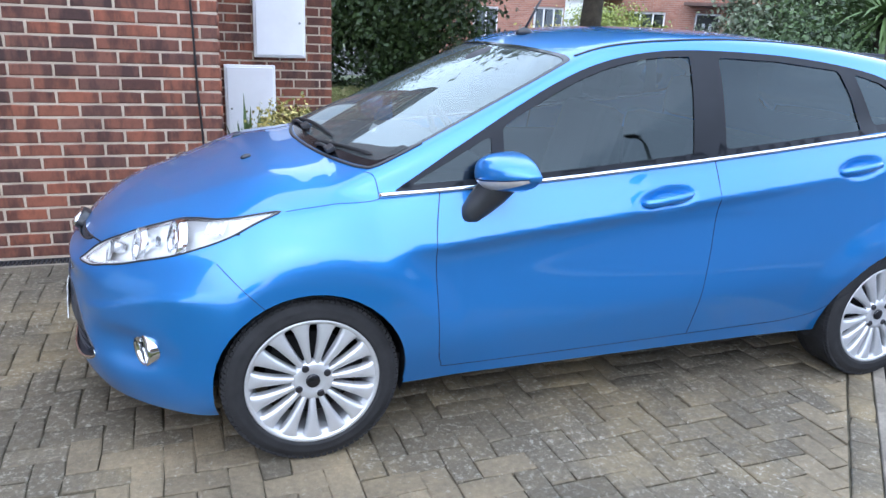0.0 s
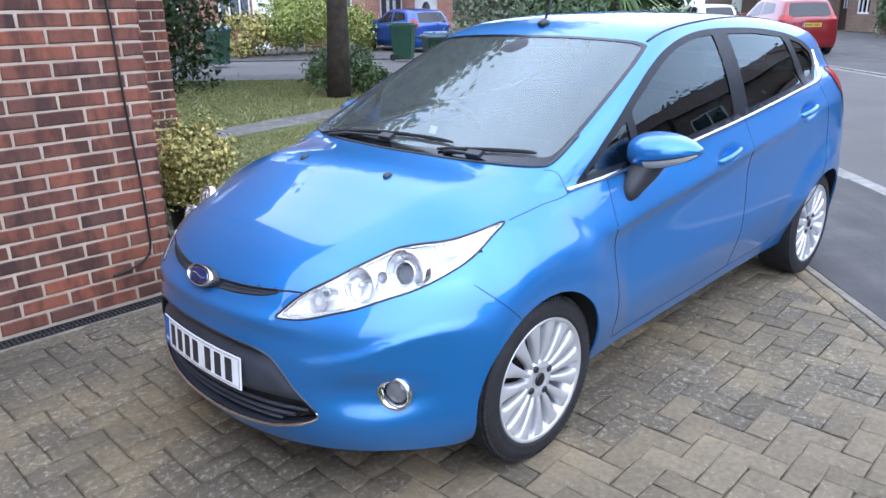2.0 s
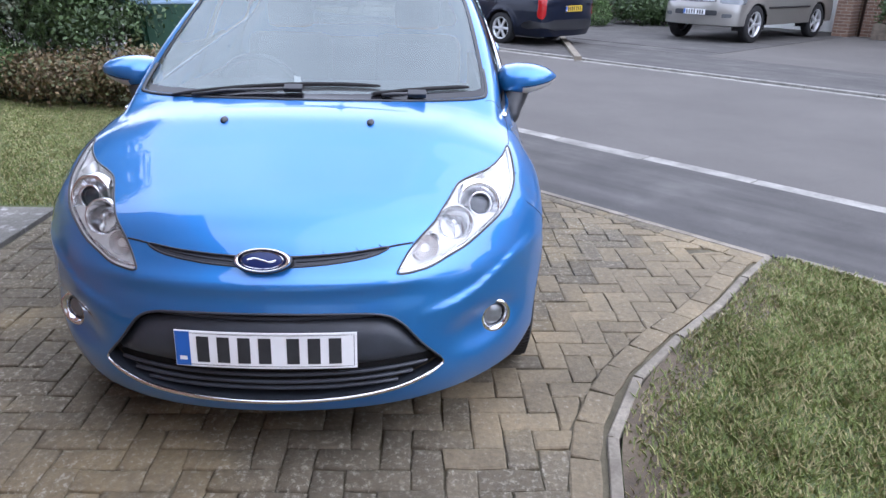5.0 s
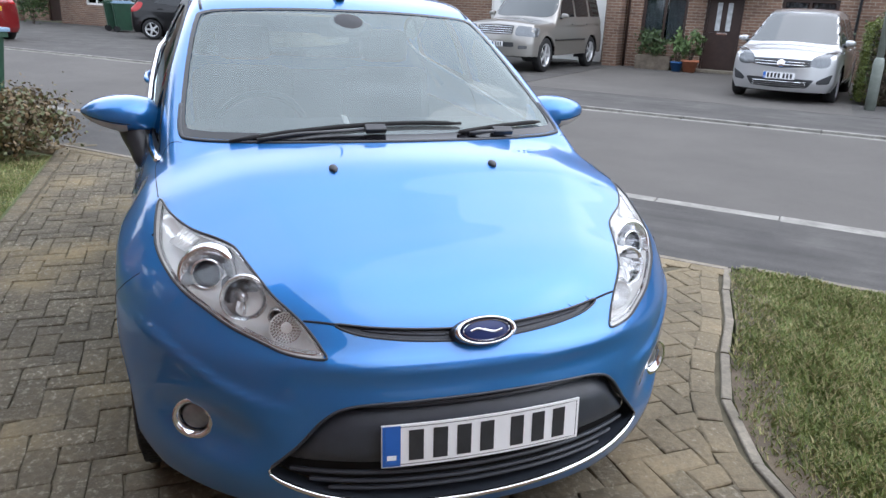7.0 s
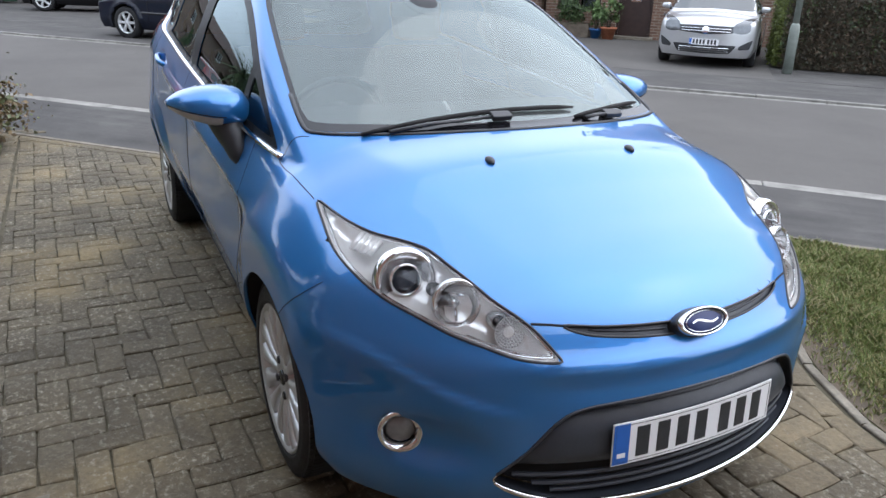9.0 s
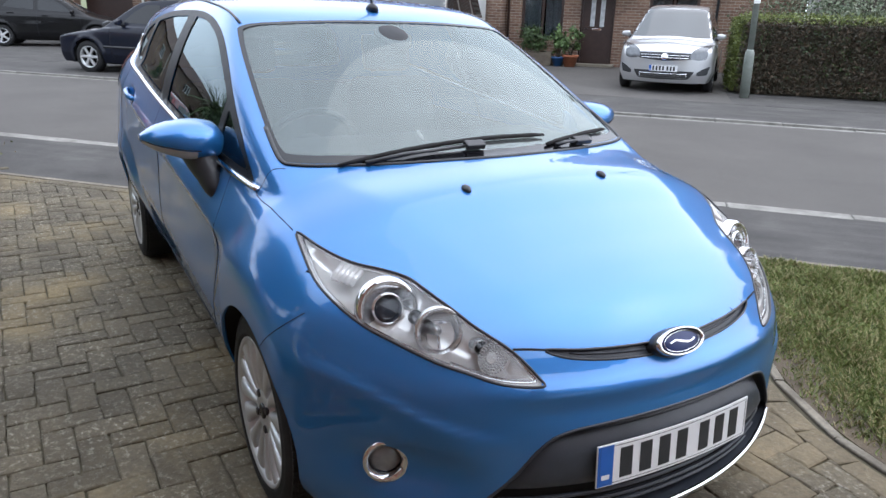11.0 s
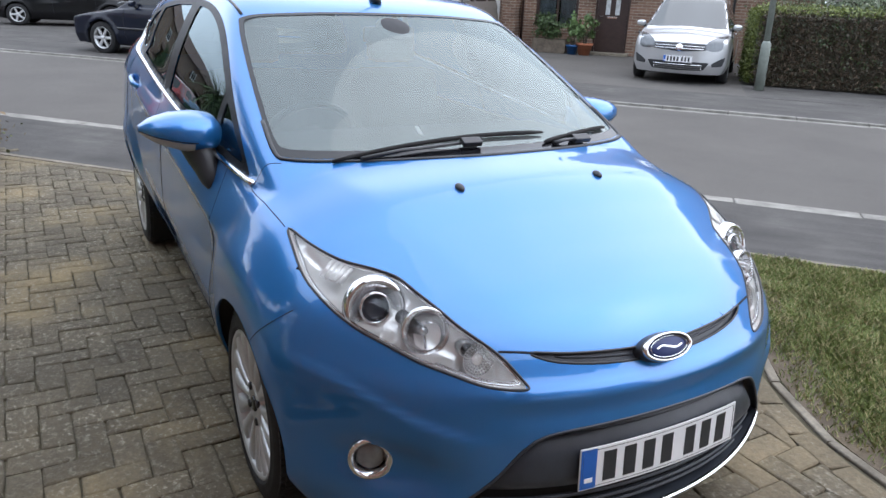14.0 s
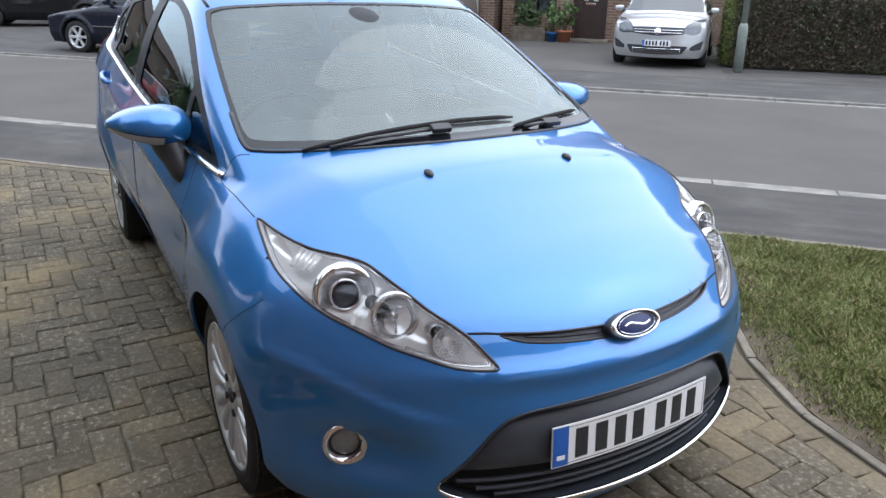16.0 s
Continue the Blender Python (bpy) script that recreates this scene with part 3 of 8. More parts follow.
hose = curve_points([(-0.385, 1.52, 2.5), (-0.375, 1.518, 1.8), (-0.36, 1.517, 1.4), (-0.35, 1.518, 1.0), (-0.335, 1.516, 0.7), (-0.33, 1.515, 0.4), (-0.345, 1.512, 0.26), (-0.43, 1.514, 0.20), (-0.55, 1.52, 0.175)], 6) + (0.07, 0.095, 0)
tagged(obj("black_cable", tube(bmesh.new(), [tuple(p) for p in hose], 0.0065, 8), CABLE, smooth=True), "black cable hanging down the brick wall", "cable")


def meter_box(x0, x1, z0, z1, seal):
    box_ = thing("meter_box", "white plastic utility meter box on brick wall", "meter box", pose(x0, 3.5, z0), group="meter boxes")
    w, h = x1 - x0, z1 - z0
    part("box_body", boxed(0, w, -0.035, 0.0, 0, h, 0.008), WHITE_PLASTIC, box_)
    door = part("box_door", boxed(0.018, w - 0.018, -0.048, -0.036, 0.018, h - 0.018, 0.006), WHITE_PLASTIC, box_, "white lift-off door")
    part("door_lock", lathe(bmesh.new(), [(0.009, 0.0), (0.009, 0.006), (0.004, 0.008)], 12, Matrix.Translation((w - 0.05 if seal else 0.05, -0.048, h * 0.45)) @ pose(0, 0, 0, 90, 0, 0)), GREY_METAL, door)


meter_box(0.21, 0.64, 1.085, 1.72, True)
meter_box(-0.04, 0.38, 0.36, 1.02, False)


def street_lamp():
    post = thing("street_lamp", "grey-green tapered steel street lamp post", "street lamp", street(-1.86, 12.43, 0, 0))
    tilt = pose(0, 0, 0, 0, 1.2, 0)
    part("post_base", lathe(bmesh.new(), [(0.085, 0.0), (0.085, 0.78), (0.075, 0.83), (0.055, 0.87)], 16, tilt), GREY_METAL, post, "", True)
    part("post_shaft", lathe(bmesh.new(), [(0.055, 0.86), (0.05, 2.8), (0.04, 5.9)], 16, tilt), GREY_METAL, post, "", True)
    plate = part("number_tag", boxed(-0.055, 0.055, 0.052, 0.058, 1.66, 1.98, 0.003, tilt), WHITE_PLASTIC, post, "white tag with a dark bar")
    part("tag_bar", boxed(-0.022, 0.022, 0.0575, 0.0595, 1.76, 1.84, 0, tilt), BLACK_PLASTIC, plate)
    part("lamp_arm", tube(bmesh.new(), [tilt @ Vector(v) for v in ((0, 0, 5.85), (0, 0.12, 6.1), (0, 0.45, 6.2))], 0.03, 10), GREY_METAL, post, "", True)
    part("lamp_head", boxed(-0.13, 0.13, 0.35, 1.0, 6.16, 6.29, 0.05, tilt), GREY_METAL, post)


street_lamp()
tagged(obj("hedge_bed", boxed(-14.5, -1.6, -15.2, -11.25, -0.3, 0.0), FOOTWAY, at=street(0, 0)), "dark tarmac strip along the hedge foot", "pavement", kind="structure")
# the garage that closes the drive behind the viewpoint
tagged(obj("wall_drive_end", boxed(-5.5, -5.2, -3.4, 1.631, -0.2, 4.9), FAR_RED), "plain red brick garage front closing the drive", "wall", kind="structure")
end_door = obj("garage_door", boxed(-5.198, -5.15, -1.5, 1.0, 0.0, 2.1, 0.006), WHITE_PAINT)
tagged(end_door, "white up-and-over garage door at the drive's end", "garage door")


# ---- plants ----
def leaves(points, size, normal_jitter=1.0, outward=None, long=1.7):
    """Small folded leaves at points, as vertices and faces."""
    n = len(points)
    d = RNG.normal(size=(n, 3))
    if outward is not None:
        d = d * normal_jitter + outward
    d /= np.linalg.norm(d, axis=1, keepdims=True)
    a = np.cross(d, RNG.normal(size=(n, 3)))
    a /= np.linalg.norm(a, axis=1, keepdims=True)
    b = np.cross(d, a)
    s = size * RNG.uniform(0.6, 1.3, (n, 1))
    tip, left, right, foot = points + a * s * long / 2, points + b * s / 2 + d * s * 0.15, points - b * s / 2 + d * s * 0.15, points - a * s * long / 2
    v = np.stack([foot, right, tip, left], 1).reshape(-1, 3)
    f = np.arange(n * 4).reshape(-1, 4)
    return v, f


def stuff_mesh(name, v, f, mat, parent=None, label=""):
    me = bpy.data.meshes.new(name)
    me.vertices.add(len(v))
    me.vertices.foreach_set("co", np.asarray(v, np.float32).ravel())
    k = f.shape[1]
    me.loops.add(f.size)
    me.loops.foreach_set("vertex_index", f.ravel().astype(np.int32))
    me.polygons.add(len(f))
    me.polygons.foreach_set("loop_start", (np.arange(len(f)) * k).astype(np.int32))
    me.update(calc_edges=True)
    me.validate()
    me.materials.append(mat)
    ob = new(name, me)
    if parent:
        ob.parent = parent
    return tagged(ob, label)


def clump_points(n, centre, radii, clumps=30, hollow=0.55, low=-1.0):
    """Points gathered in uneven tufts over an ellipsoid."""
    c = RNG.normal(size=(clumps * 3, 3))
    c /= np.linalg.norm(c, axis=1, keepdims=True)
    c = c[c[:, 2] > low][:clumps]
    c *= RNG.uniform(hollow, 1.0, (len(c), 1))
    at = c[RNG.integers(0, len(c), n)]
    p = at + RNG.normal(size=(n, 3)) * RNG.uniform(0.08, 0.24, (n, 1))
    return np.array(centre) + p * np.array(radii), p / np.linalg.norm(p, axis=1, keepdims=True)


def bush(name, label, category, spot, radii, n, size, mat, clumps=40, group="", stems=5, low=-0.7):
    b = thing(name, label, category, pose(*spot), group)
    p, out = clump_points(n, (0, 0, radii[2] * 0.95), radii, clumps, 0.5, low)
    p[:, 2] = np.maximum(p[:, 2], 0.015)
    v, f = leaves(p, size, 0.8, out)
    stuff_mesh("foliage", v, f, mat, b)
    for k in range(stems):
        a = k * math.tau / max(stems, 1)
        bm = tube(bmesh.new(), [(0.03 * math.cos(a), 0.03 * math.sin(a), 0), (0.25 * radii[0] * math.cos(a), 0.25 * radii[1] * math.sin(a), radii[2] * 0.6), (0.6 * radii[0] * math.cos(a + 0.3), 0.6 * radii[1] * math.sin(a + 0.3), radii[2] * 1.25)], [0.012, 0.009, 0.004], 6)
        part("stem", bm, BARK, b)
    return b


def tree(spot, height, trunk_r, crown, leaf_n, leaf_size, label, mat=None, lean=(0.0, 0.0), clumps=70, hollow=0.35):
    t = thing("tree", label, "tree", pose(*spot))
    top = Vector((lean[0], lean[1], height))
    pts = [Vector((0, 0, -0.05)), Vector((lean[0] * 0.2, lean[1] * 0.2, height * 0.3)), Vector((lean[0] * 0.55, lean[1] * 0.55, height * 0.65)), top]
    part("trunk", tube(bmesh.new(), pts, [trunk_r * 1.25, trunk_r, trunk_r * 0.7, trunk_r * 0.25], 14), BARK, t, "", True)
    centre = Vector((lean[0], lean[1], crown[3]))
    for k in range(9):
        a = k * 2.4
        h = height * (0.38 + 0.05 * k)
        p0 = Vector((lean[0] * h / height, lean[1] * h / height, h))
        end = centre + Vector((math.cos(a) * crown[0] * 0.75, math.sin(a) * crown[1] * 0.75, (RNG.uniform(-0.5, 0.6)) * crown[2]))
        part("limb", tube(bmesh.new(), [p0, p0.lerp(end, 0.5) + Vector((0, 0, 0.25)), end], [trunk_r * 0.42, trunk_r * 0.25, 0.015], 8), BARK, t, "", True)
    p, out = clump_points(leaf_n, tuple(centre), crown[:3], clumps, hollow, -1.0)
    v, f = leaves(p, leaf_size, 1.0, out * 0.5)
    stuff_mesh("crown", v, f, mat or LEAF_MID, t)
    return t


def spiky(name, label, spot, n, length, mat, width=0.022, droop=0.5, stem=0.0, up=0.75):
    """Strap-leaved plant: curved tapering blades from one crown."""
    b = thing(name, label, "plant", pose(*spot))
    if stem:
        part("stem", tube(bmesh.new(), [(0, 0, 0), (0.02, 0.01, stem * 0.5), (0, 0, stem)], [0.09, 0.075, 0.07], 10), BARK, b, "", True)
    for k in range(n):
        a, e = RNG.uniform(0, math.tau), up + RNG.uniform(-0.75, 0.5)
        ln = length * RNG.uniform(0.65, 1.1)
        d = Vector((math.cos(a) * math.cos(e), math.sin(a) * math.cos(e), math.sin(e)))
        side = Vector((-math.sin(a), math.cos(a), 0))
        bm = bmesh.new()
        rows = []
        for t in (0, 0.25, 0.5, 0.75, 1.0):
            p = Vector((0, 0, stem)) + d * ln * t - Vector((0, 0, droop * ln * t * t * math.cos(e)))
            w = width * (0.6 + 1.2 * t) * (1 - t) ** 0.6 + 0.001
            rows.append([bm.verts.new(p - side * w), bm.verts.new(p + Vector((0, 0, -0.25 * w))), bm.verts.new(p + side * w)])
        for u, v in zip(rows, rows[1:]):
            bm.faces.new((u[0], u[1], v[1], v[0]))
            bm.faces.new((u[1], u[2], v[2], v[1]))
        part("strap_leaf", bm, mat, b)
    return b


def grass_patch(name, label, outline, density, height, spread=0.03, bald=None, z=-0.006):
    """Mown grass: single bent blades, thin where bald() says so."""
    lo, hi = np.min(outline, 0), np.max(outline, 0)
    n = int((hi[0] - lo[0]) * (hi[1] - lo[1]) * density)
    p = RNG.uniform(lo, hi, (n, 2))
    p = p[inside(p, np.array(outline))]
    if bald is not None:
        p = p[RNG.uniform(size=len(p)) > bald(p)]
    n = len(p)
    tuft = np.sin(p[:, 0] * 9 + np.sin(p[:, 1] * 7)) * np.sin(p[:, 1] * 11 + 1.3 * np.sin(p[:, 0] * 5)) * 0.3 + 0.9
    h = height * RNG.uniform(0.45, 1.25, n) * tuft
    a = RNG.uniform(0, math.tau, n)
    lean = RNG.uniform(0.2, 1.1, n) * h
    w = RNG.uniform(0.0015, 0.0035, n) * (1 + 1.2 * (density < 7000))
    d, s = np.stack([np.cos(a), np.sin(a)], 1), np.stack([-np.sin(a), np.cos(a)], 1)
    base = np.c_[p, np.full(n, z)]
    mid = np.c_[p + d * (lean * 0.35)[:, None], z + h * 0.6]
    tip = np.c_[p + d * lean[:, None], z + h]
    sw = np.c_[s * w[:, None], np.zeros(n)]
    v = np.stack([base - sw, base + sw, mid + sw * 0.8, tip, mid - sw * 0.8], 1).reshape(-1, 3)
    f = np.arange(n * 5).reshape(-1, 5)
    return tagged(stuff_mesh(name, v, f, GRASS), label, "grass", kind="stuff")


def edge_bald(p):
    gap = np.min(np.linalg.norm(p[:, None] - LAWN_EDGE[None], axis=2), axis=1)
    return np.clip(0.95 - gap * 4.5 + 0.35 * np.sin(p[:, 0] * 6) * np.sin(p[:, 1] * 5), 0.05, 0.95)



NEAR = [tuple(p) for p in side_line(LAWN_EDGE, -0.03) if p[0] > -2.5] + [street_xy(-0.95, 2.42), street_xy(-4.5, 2.42), (-2.5, -3.4)]
grass_patch("lawn_grass", "short rough green grass with dry patches", NEAR, 15000, 0.034, bald=edge_bald)
MIDL = [(1.7, 1.84), (4.85, 1.84), (5.7, 6.3), (2.7, 6.0), (0.95, 5.95), (0.95, 3.45), (1.7, 3.45)]
grass_patch("lawn_grass_side", "worn green grass on the side lawn", MIDL, 9500, 0.022, z=-0.01)
MIDL2 = [(0.95, 6.75), (2.9, 6.8), (5.2, 7.2), (7.4, 7.9), street_xy(13.5, -2), street_xy(13.5, -7), (0.95, 11)]
grass_patch("lawn_grass_beyond", "worn green grass beyond the path", MIDL2, 2900, 0.04, z=-0.01)

soil = [tuple(p) for p in side_line(LAWN_EDGE, -0.03) if -1.6 < p[0] < 1.0] + [tuple(p) for p in side_line(LAWN_EDGE, -0.22)[::-1] if -1.6 < p[0] < 0.8]
sheet("bare_edge", soil, -0.002, SOIL, "bare dry soil strip by the edging", "soil", 0.05)

# potted golden shrub by the wall
pot = thing("plant_pot", "black plastic plant pot by the brick wall", "plant pot", pose(0.30, 2.20, 0.006))
part("pot_wall", lathe(bmesh.new(), [(0.135, 0.0), (0.165, 0.30), (0.178, 0.305), (0.178, 0.335), (0.165, 0.335), (0.15, 0.29), (0.12, 0.25)], 28), BLACK_POT, pot, "", True)
part("pot_soil", lathe(bmesh.new(), [(0.158, 0.27), (0.16, 0.295), (0.02, 0.30)], 20), SOIL, pot)
bush("golden_shrub", "small golden variegated shrub growing in black pot", "shrub", (0.30, 2.20, 0.30), (0.26, 0.26, 0.27), 7500, 0.019, LEAF_YELLOW, 70, stems=9)
bush("low_plant", "small green leafy plant at the foot of the pot", "plant", (0.02, 1.98, 0.0), (0.16, 0.12, 0.11), 130, 0.05, LEAF_MID, 14, stems=3)
spiky("spiky_plant", "green strap-leaved spiky plant by the meter boxes", (0.10, 2.98, 0.0), 60, 0.80, LEAF_SPIKE, 0.02, 0.35, 0.0, 1.1)
bush("golden_shrub", "low golden variegated shrub by the entrance", "shrub", (0.62, 3.0, 0.0), (0.3, 0.25, 0.23), 1500, 0.035, LEAF_YELLOW, 36)

# tree, dark evergreen and borders of the side lawn
tree((6.1, 8.3, 0), 5.9, 0.17, (3.1, 3.1, 2.15, 5.2), 34000, 0.15, "broad-leaved garden tree with a dark straight trunk", LEAF_MID, (0.25, -0.2))
for dx, dy, r in ((0, 0, 0.42), (0.6, -0.4, 0.34), (1.0, 0.4, 0.34)):
    bush("shrub", "dark shrub round the foot of the tree", "shrub", (6.2 + dx, 8.7 + dy, 0), (r, r, r * 0.8), 1400, 0.045, LEAF_MID, 30, "shrubs round the tree")
bush("evergreen", "large dark evergreen beside the house", "evergreen", (4.3, 12.6, 0), (1.9, 1.9, 2.6), 30000, 0.075, LEAF_DARK, 160, low=-1.0)
bush("evergreen", "large dark evergreen beside the house", "evergreen", (2.2, 13.6, 0), (1.8, 1.8, 2.4), 18000, 0.08, LEAF_DARK, 120, low=-1.0)
# low brown-green hedge and taller shrubs between lawn and street
for k in range(8):
    t = k / 8
    bush("hedge_plant", "low brownish-green hedge plant at the lawn's edge", "hedge", (4.95 + 0.9 * t + 0.08 * math.sin(k * 2.1), 2.15 + 4.3 * t, 0), (0.54, 0.50, 0.30) if k < 2 else (0.44, 0.42, 0.27), 5200, 0.026, LEAF_OLIVE if k < 4 else LEAF_MID, 60, "low hedge")
for x, y, r, h, m, sz in ((6.0, 3.4, 0.75, 0.85, LEAF_DARK, 0.07), (6.4, 4.5, 0.9, 1.05, LEAF_GREY, 0.075), (7.2, 5.1, 0.8, 1.1, LEAF_GREY, 0.075), (7.3, 4.4, 1.0, 1.30, LEAF_MID, 0.085), (8.2, 5.1, 1.1, 1.3, LEAF_GREY, 0.09)):
    bush("tall_shrub", "tall loose green shrub beside the street", "shrub", (x, y, 0), (r, r, h), 9500, sz * 0.48, m, 60, "tall shrubs")
spiky("cabbage_palm", "spiky cabbage palm among the shrubs", (7.0, 3.35, 0), 130, 1.1, LEAF_SPIKE, 0.022, 0.4, 1.7, 0.35)


def wheelie_bin(spot, turn, lid, label):
    b = thing("wheelie_bin", label, "bin", pose(*spot, 0, 0, turn), "wheelie bins")
    bm = bmesh.new()
    rows = [[bm.verts.new((sx * w, sy * d, z)) for sx, sy in ((-1, -1), (1, -1), (1, 1), (-1, 1))] for w, d, z in ((0.21, 0.25, 0.06), (0.27, 0.33, 0.92), (0.285, 0.345, 0.92), (0.285, 0.345, 0.97), (0.26, 0.32, 0.97))]
    for u, v in zip(rows, rows[1:]):
        for i in range(4):
            bm.faces.new((u[i], u[(i + 1) % 4], v[(i + 1) % 4], v[i]))
    bm.faces.new(rows[0][::-1])
    bmesh.ops.bevel(bm, geom=[e for e in bm.edges if abs(e.verts[0].co.z - e.verts[1].co.z) > 0.5], offset=0.04, segments=3, affect="EDGES")
    part("bin_body", bm, BIN_GREEN, b)
    lidm = bmesh.new()
    box(lidm, -0.30, 0.30, -0.37, 0.36, 0.97, 1.01, 0.012)
    box(lidm, -0.25, 0.25, -0.30, 0.30, 1.005, 1.06, 0.03)
    part("bin_lid", lidm, lid, b, "closed lid")
    part("bin_handle", tube(bmesh.new(), [(-0.22, 0.37, 0.95), (-0.22, 0.43, 0.98), (0.22, 0.43, 0.98), (0.22, 0.37, 0.95)], 0.014, 8), BIN_GREEN, b)
    for s in (-1, 1):
        part("bin_wheel", lathe(bmesh.new(), [(0.10, -0.025), (0.10, 0.025), (0.03, 0.03)], 18, Matrix.Translation((s * 0.24, 0.25, 0.10)) @ pose(0, 0, 0, 0, 90, 0)), RUBBER, b)


wheelie_bin((6.25, 2.76, 0), 40, BIN_BLUE, "green wheelie bin with a pale blue lid among shrubs")
wheelie_bin((7.9, 7.5, 0), 60, BIN_BLUE, "pale-lidded green wheelie bin behind the shrubs")
bush("shrub", "scrubby brown and green shrub by the side road", "shrub", (8.0, 10.7, 0), (0.7, 0.7, 0.38), 3200, 0.045, LEAF_MID, 50)
wheelie_bin((13.0, 14.2, 0), 30, BIN_GREEN, "green wheelie bin beside the parked blue car")
wheelie_bin((8.6, 17.1, 0), 10, BIN_BLUE, "green wheelie bin by the house across the side road")
wheelie_bin((*street_xy(21.6, 16.7), 0), 10, BIN_BLUE, "green wheelie bin with a blue lid outside the far houses")
wheelie_bin((*street_xy(22.3, 16.9), 0), 10, BIN_GREEN, "green wheelie bin outside the far houses")
bush("evergreen", "dark columnar evergreen before the far houses", "evergreen", (*street_xy(27.6, 17.3), 0), (0.62, 0.62, 1.45), 3600, 0.07, LEAF_DARK, 80)
# planting over the side road
bush("clipped_bush", "large clipped lime-green bush before the house", "bush", (13.2, 19.6, 0), (1.7, 1.6, 1.1), 11000, 0.06, LEAF_LIME, 120, "bushes over the side road", 0, -0.95)
bush("clipped_bush", "pale flowering bush before the house", "bush", (11.3, 20.2, 0), (1.1, 1.0, 0.7), 2600, 0.08, LEAF_YELLOW, 60, "bushes over the side road", 0, -0.95)
bush("clipped_bush", "lime-green bush beside the parked car", "bush", (15.4, 19.3, 0), (0.8, 0.8, 0.8), 1800, 0.08, LEAF_LIME, 50, "bushes over the side road", 0, -0.95)
for x, y, h, r in ((22, 22, 3.6, 2.2), (24, 16.5, 3.0, 2.0)):
    bush("evergreen", "grey-green evergreen near the road junction", "evergreen", (x, y, 0), (r, r, h / 2), 9000, 0.075, LEAF_GREY, 90)


# ---- the far side's hedge and planting ----
hedge = thing("clipped_hedge", "woody brown clipped hedge with a green top", "hedge", street(0, 0))
def hedge_shell(n, s0, s1, n0, n1, z0, z1, face):
    u, v, w = RNG.uniform(size=n), RNG.uniform(size=n), RNG.normal(size=n) * 0.05
    if face == "front":
        return np.stack([s0 + (s1 - s0) * u, -(n0 + w), z0 + (z1 - z0) * v], 1)
    if face == "tufts":
        # green shoots that gather in sprays over the brushwood
        c = np.stack([s0 + (s1 - s0) * RNG.uniform(size=150), z0 + (z1 - z0) * RNG.uniform(size=150) ** 0.8], 1)
        c = c[RNG.integers(0, 150, n)] + RNG.normal(size=(n, 2)) * (0.13, 0.07)
        return np.stack([np.clip(c[:, 0], s0, s1), -(n0 - 0.03 + w), np.clip(c[:, 1], z0, z1)], 1)
    if face == "top":
        return np.stack([s0 + (s1 - s0) * u, -(n0 + (n1 - n0) * v), z1 + w], 1)
    return np.stack([s1 + w, -(n0 + (n1 - n0) * u), z0 + (z1 - z0) * v], 1)
HS0, HS1, HN0, HN1, HZ = -14.0, -1.72, 13.2, 15.2, 1.42
part("hedge_core", boxed(HS0, HS1 - 0.12, -HN1 + 0.1, -HN0 - 0.12, 0.0, HZ - 0.12, 0.05), BARK, hedge)
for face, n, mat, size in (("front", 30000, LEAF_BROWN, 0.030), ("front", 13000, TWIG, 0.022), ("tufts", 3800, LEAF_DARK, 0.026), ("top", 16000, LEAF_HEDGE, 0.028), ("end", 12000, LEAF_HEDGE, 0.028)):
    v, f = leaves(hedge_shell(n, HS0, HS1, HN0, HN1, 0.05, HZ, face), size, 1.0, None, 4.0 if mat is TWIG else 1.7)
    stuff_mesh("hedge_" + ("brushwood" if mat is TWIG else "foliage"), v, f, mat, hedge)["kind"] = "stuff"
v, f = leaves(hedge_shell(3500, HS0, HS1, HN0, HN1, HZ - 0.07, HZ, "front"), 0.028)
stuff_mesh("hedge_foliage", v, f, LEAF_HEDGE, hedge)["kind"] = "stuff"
for s_at, n_at in ((39, 11.6), (39.3, 13.2), (39.6, 14.8), (40, 10.2)):
    bush("evergreen", "dark clipped evergreen at the street's bend", "evergreen", (*street_xy(s_at, n_at), 0), (1.0, 1.0, 0.62), 2400, 0.09, LEAF_DARK, 50)
p = street_xy(-3.6, 15.6)
bush("tall_shrub", "tall grey-green shrub behind the hedge", "shrub", (*p, 0), (1.7, 1.2, 1.12), 11000, 0.042, LEAF_GREY, 90)
p = street_xy(9.9, 15.6)
cone = thing("conifer", "small clipped dwarf conifer cone", "conifer", pose(*p, 0))
q = RNG.uniform(size=(16000, 3))
rad = 0.74 * (1 - q[:, 0]) ** 0.62 * np.minimum(1, 0.72 + q[:, 0] * 2.2) * (0.84 + 0.2 * q[:, 2])
pts = np.stack([rad * np.cos(q[:, 1] * math.tau), rad * np.sin(q[:, 1] * math.tau), 0.02 + 1.4 * q[:, 0]], 1)
v, f = leaves(pts, 0.03)
stuff_mesh("foliage", v, f, LEAF_MID, cone)
part("stem", tube(bmesh.new(), [(0, 0, 0), (0, 0, 1.2)], [0.05, 0.01], 8), BARK, cone)
for s, n, h, r in ((12.3, 18.0, 3.6, 0.75), (11.2, 18.6, 4.4, 0.9), (9.3, 17.2, 1.0, 0.8), (8.6, 17.6, 0.8, 0.6)):
    bush("evergreen" if h > 2 else "shrub", "dark columnar evergreen by the far houses" if h > 2 else "low green shrub by the far drive", "evergreen" if h > 2 else "shrub", (*street_xy(s, n), 0), (r, r, h / 2), 9000, 0.045, LEAF_DARK, 90)
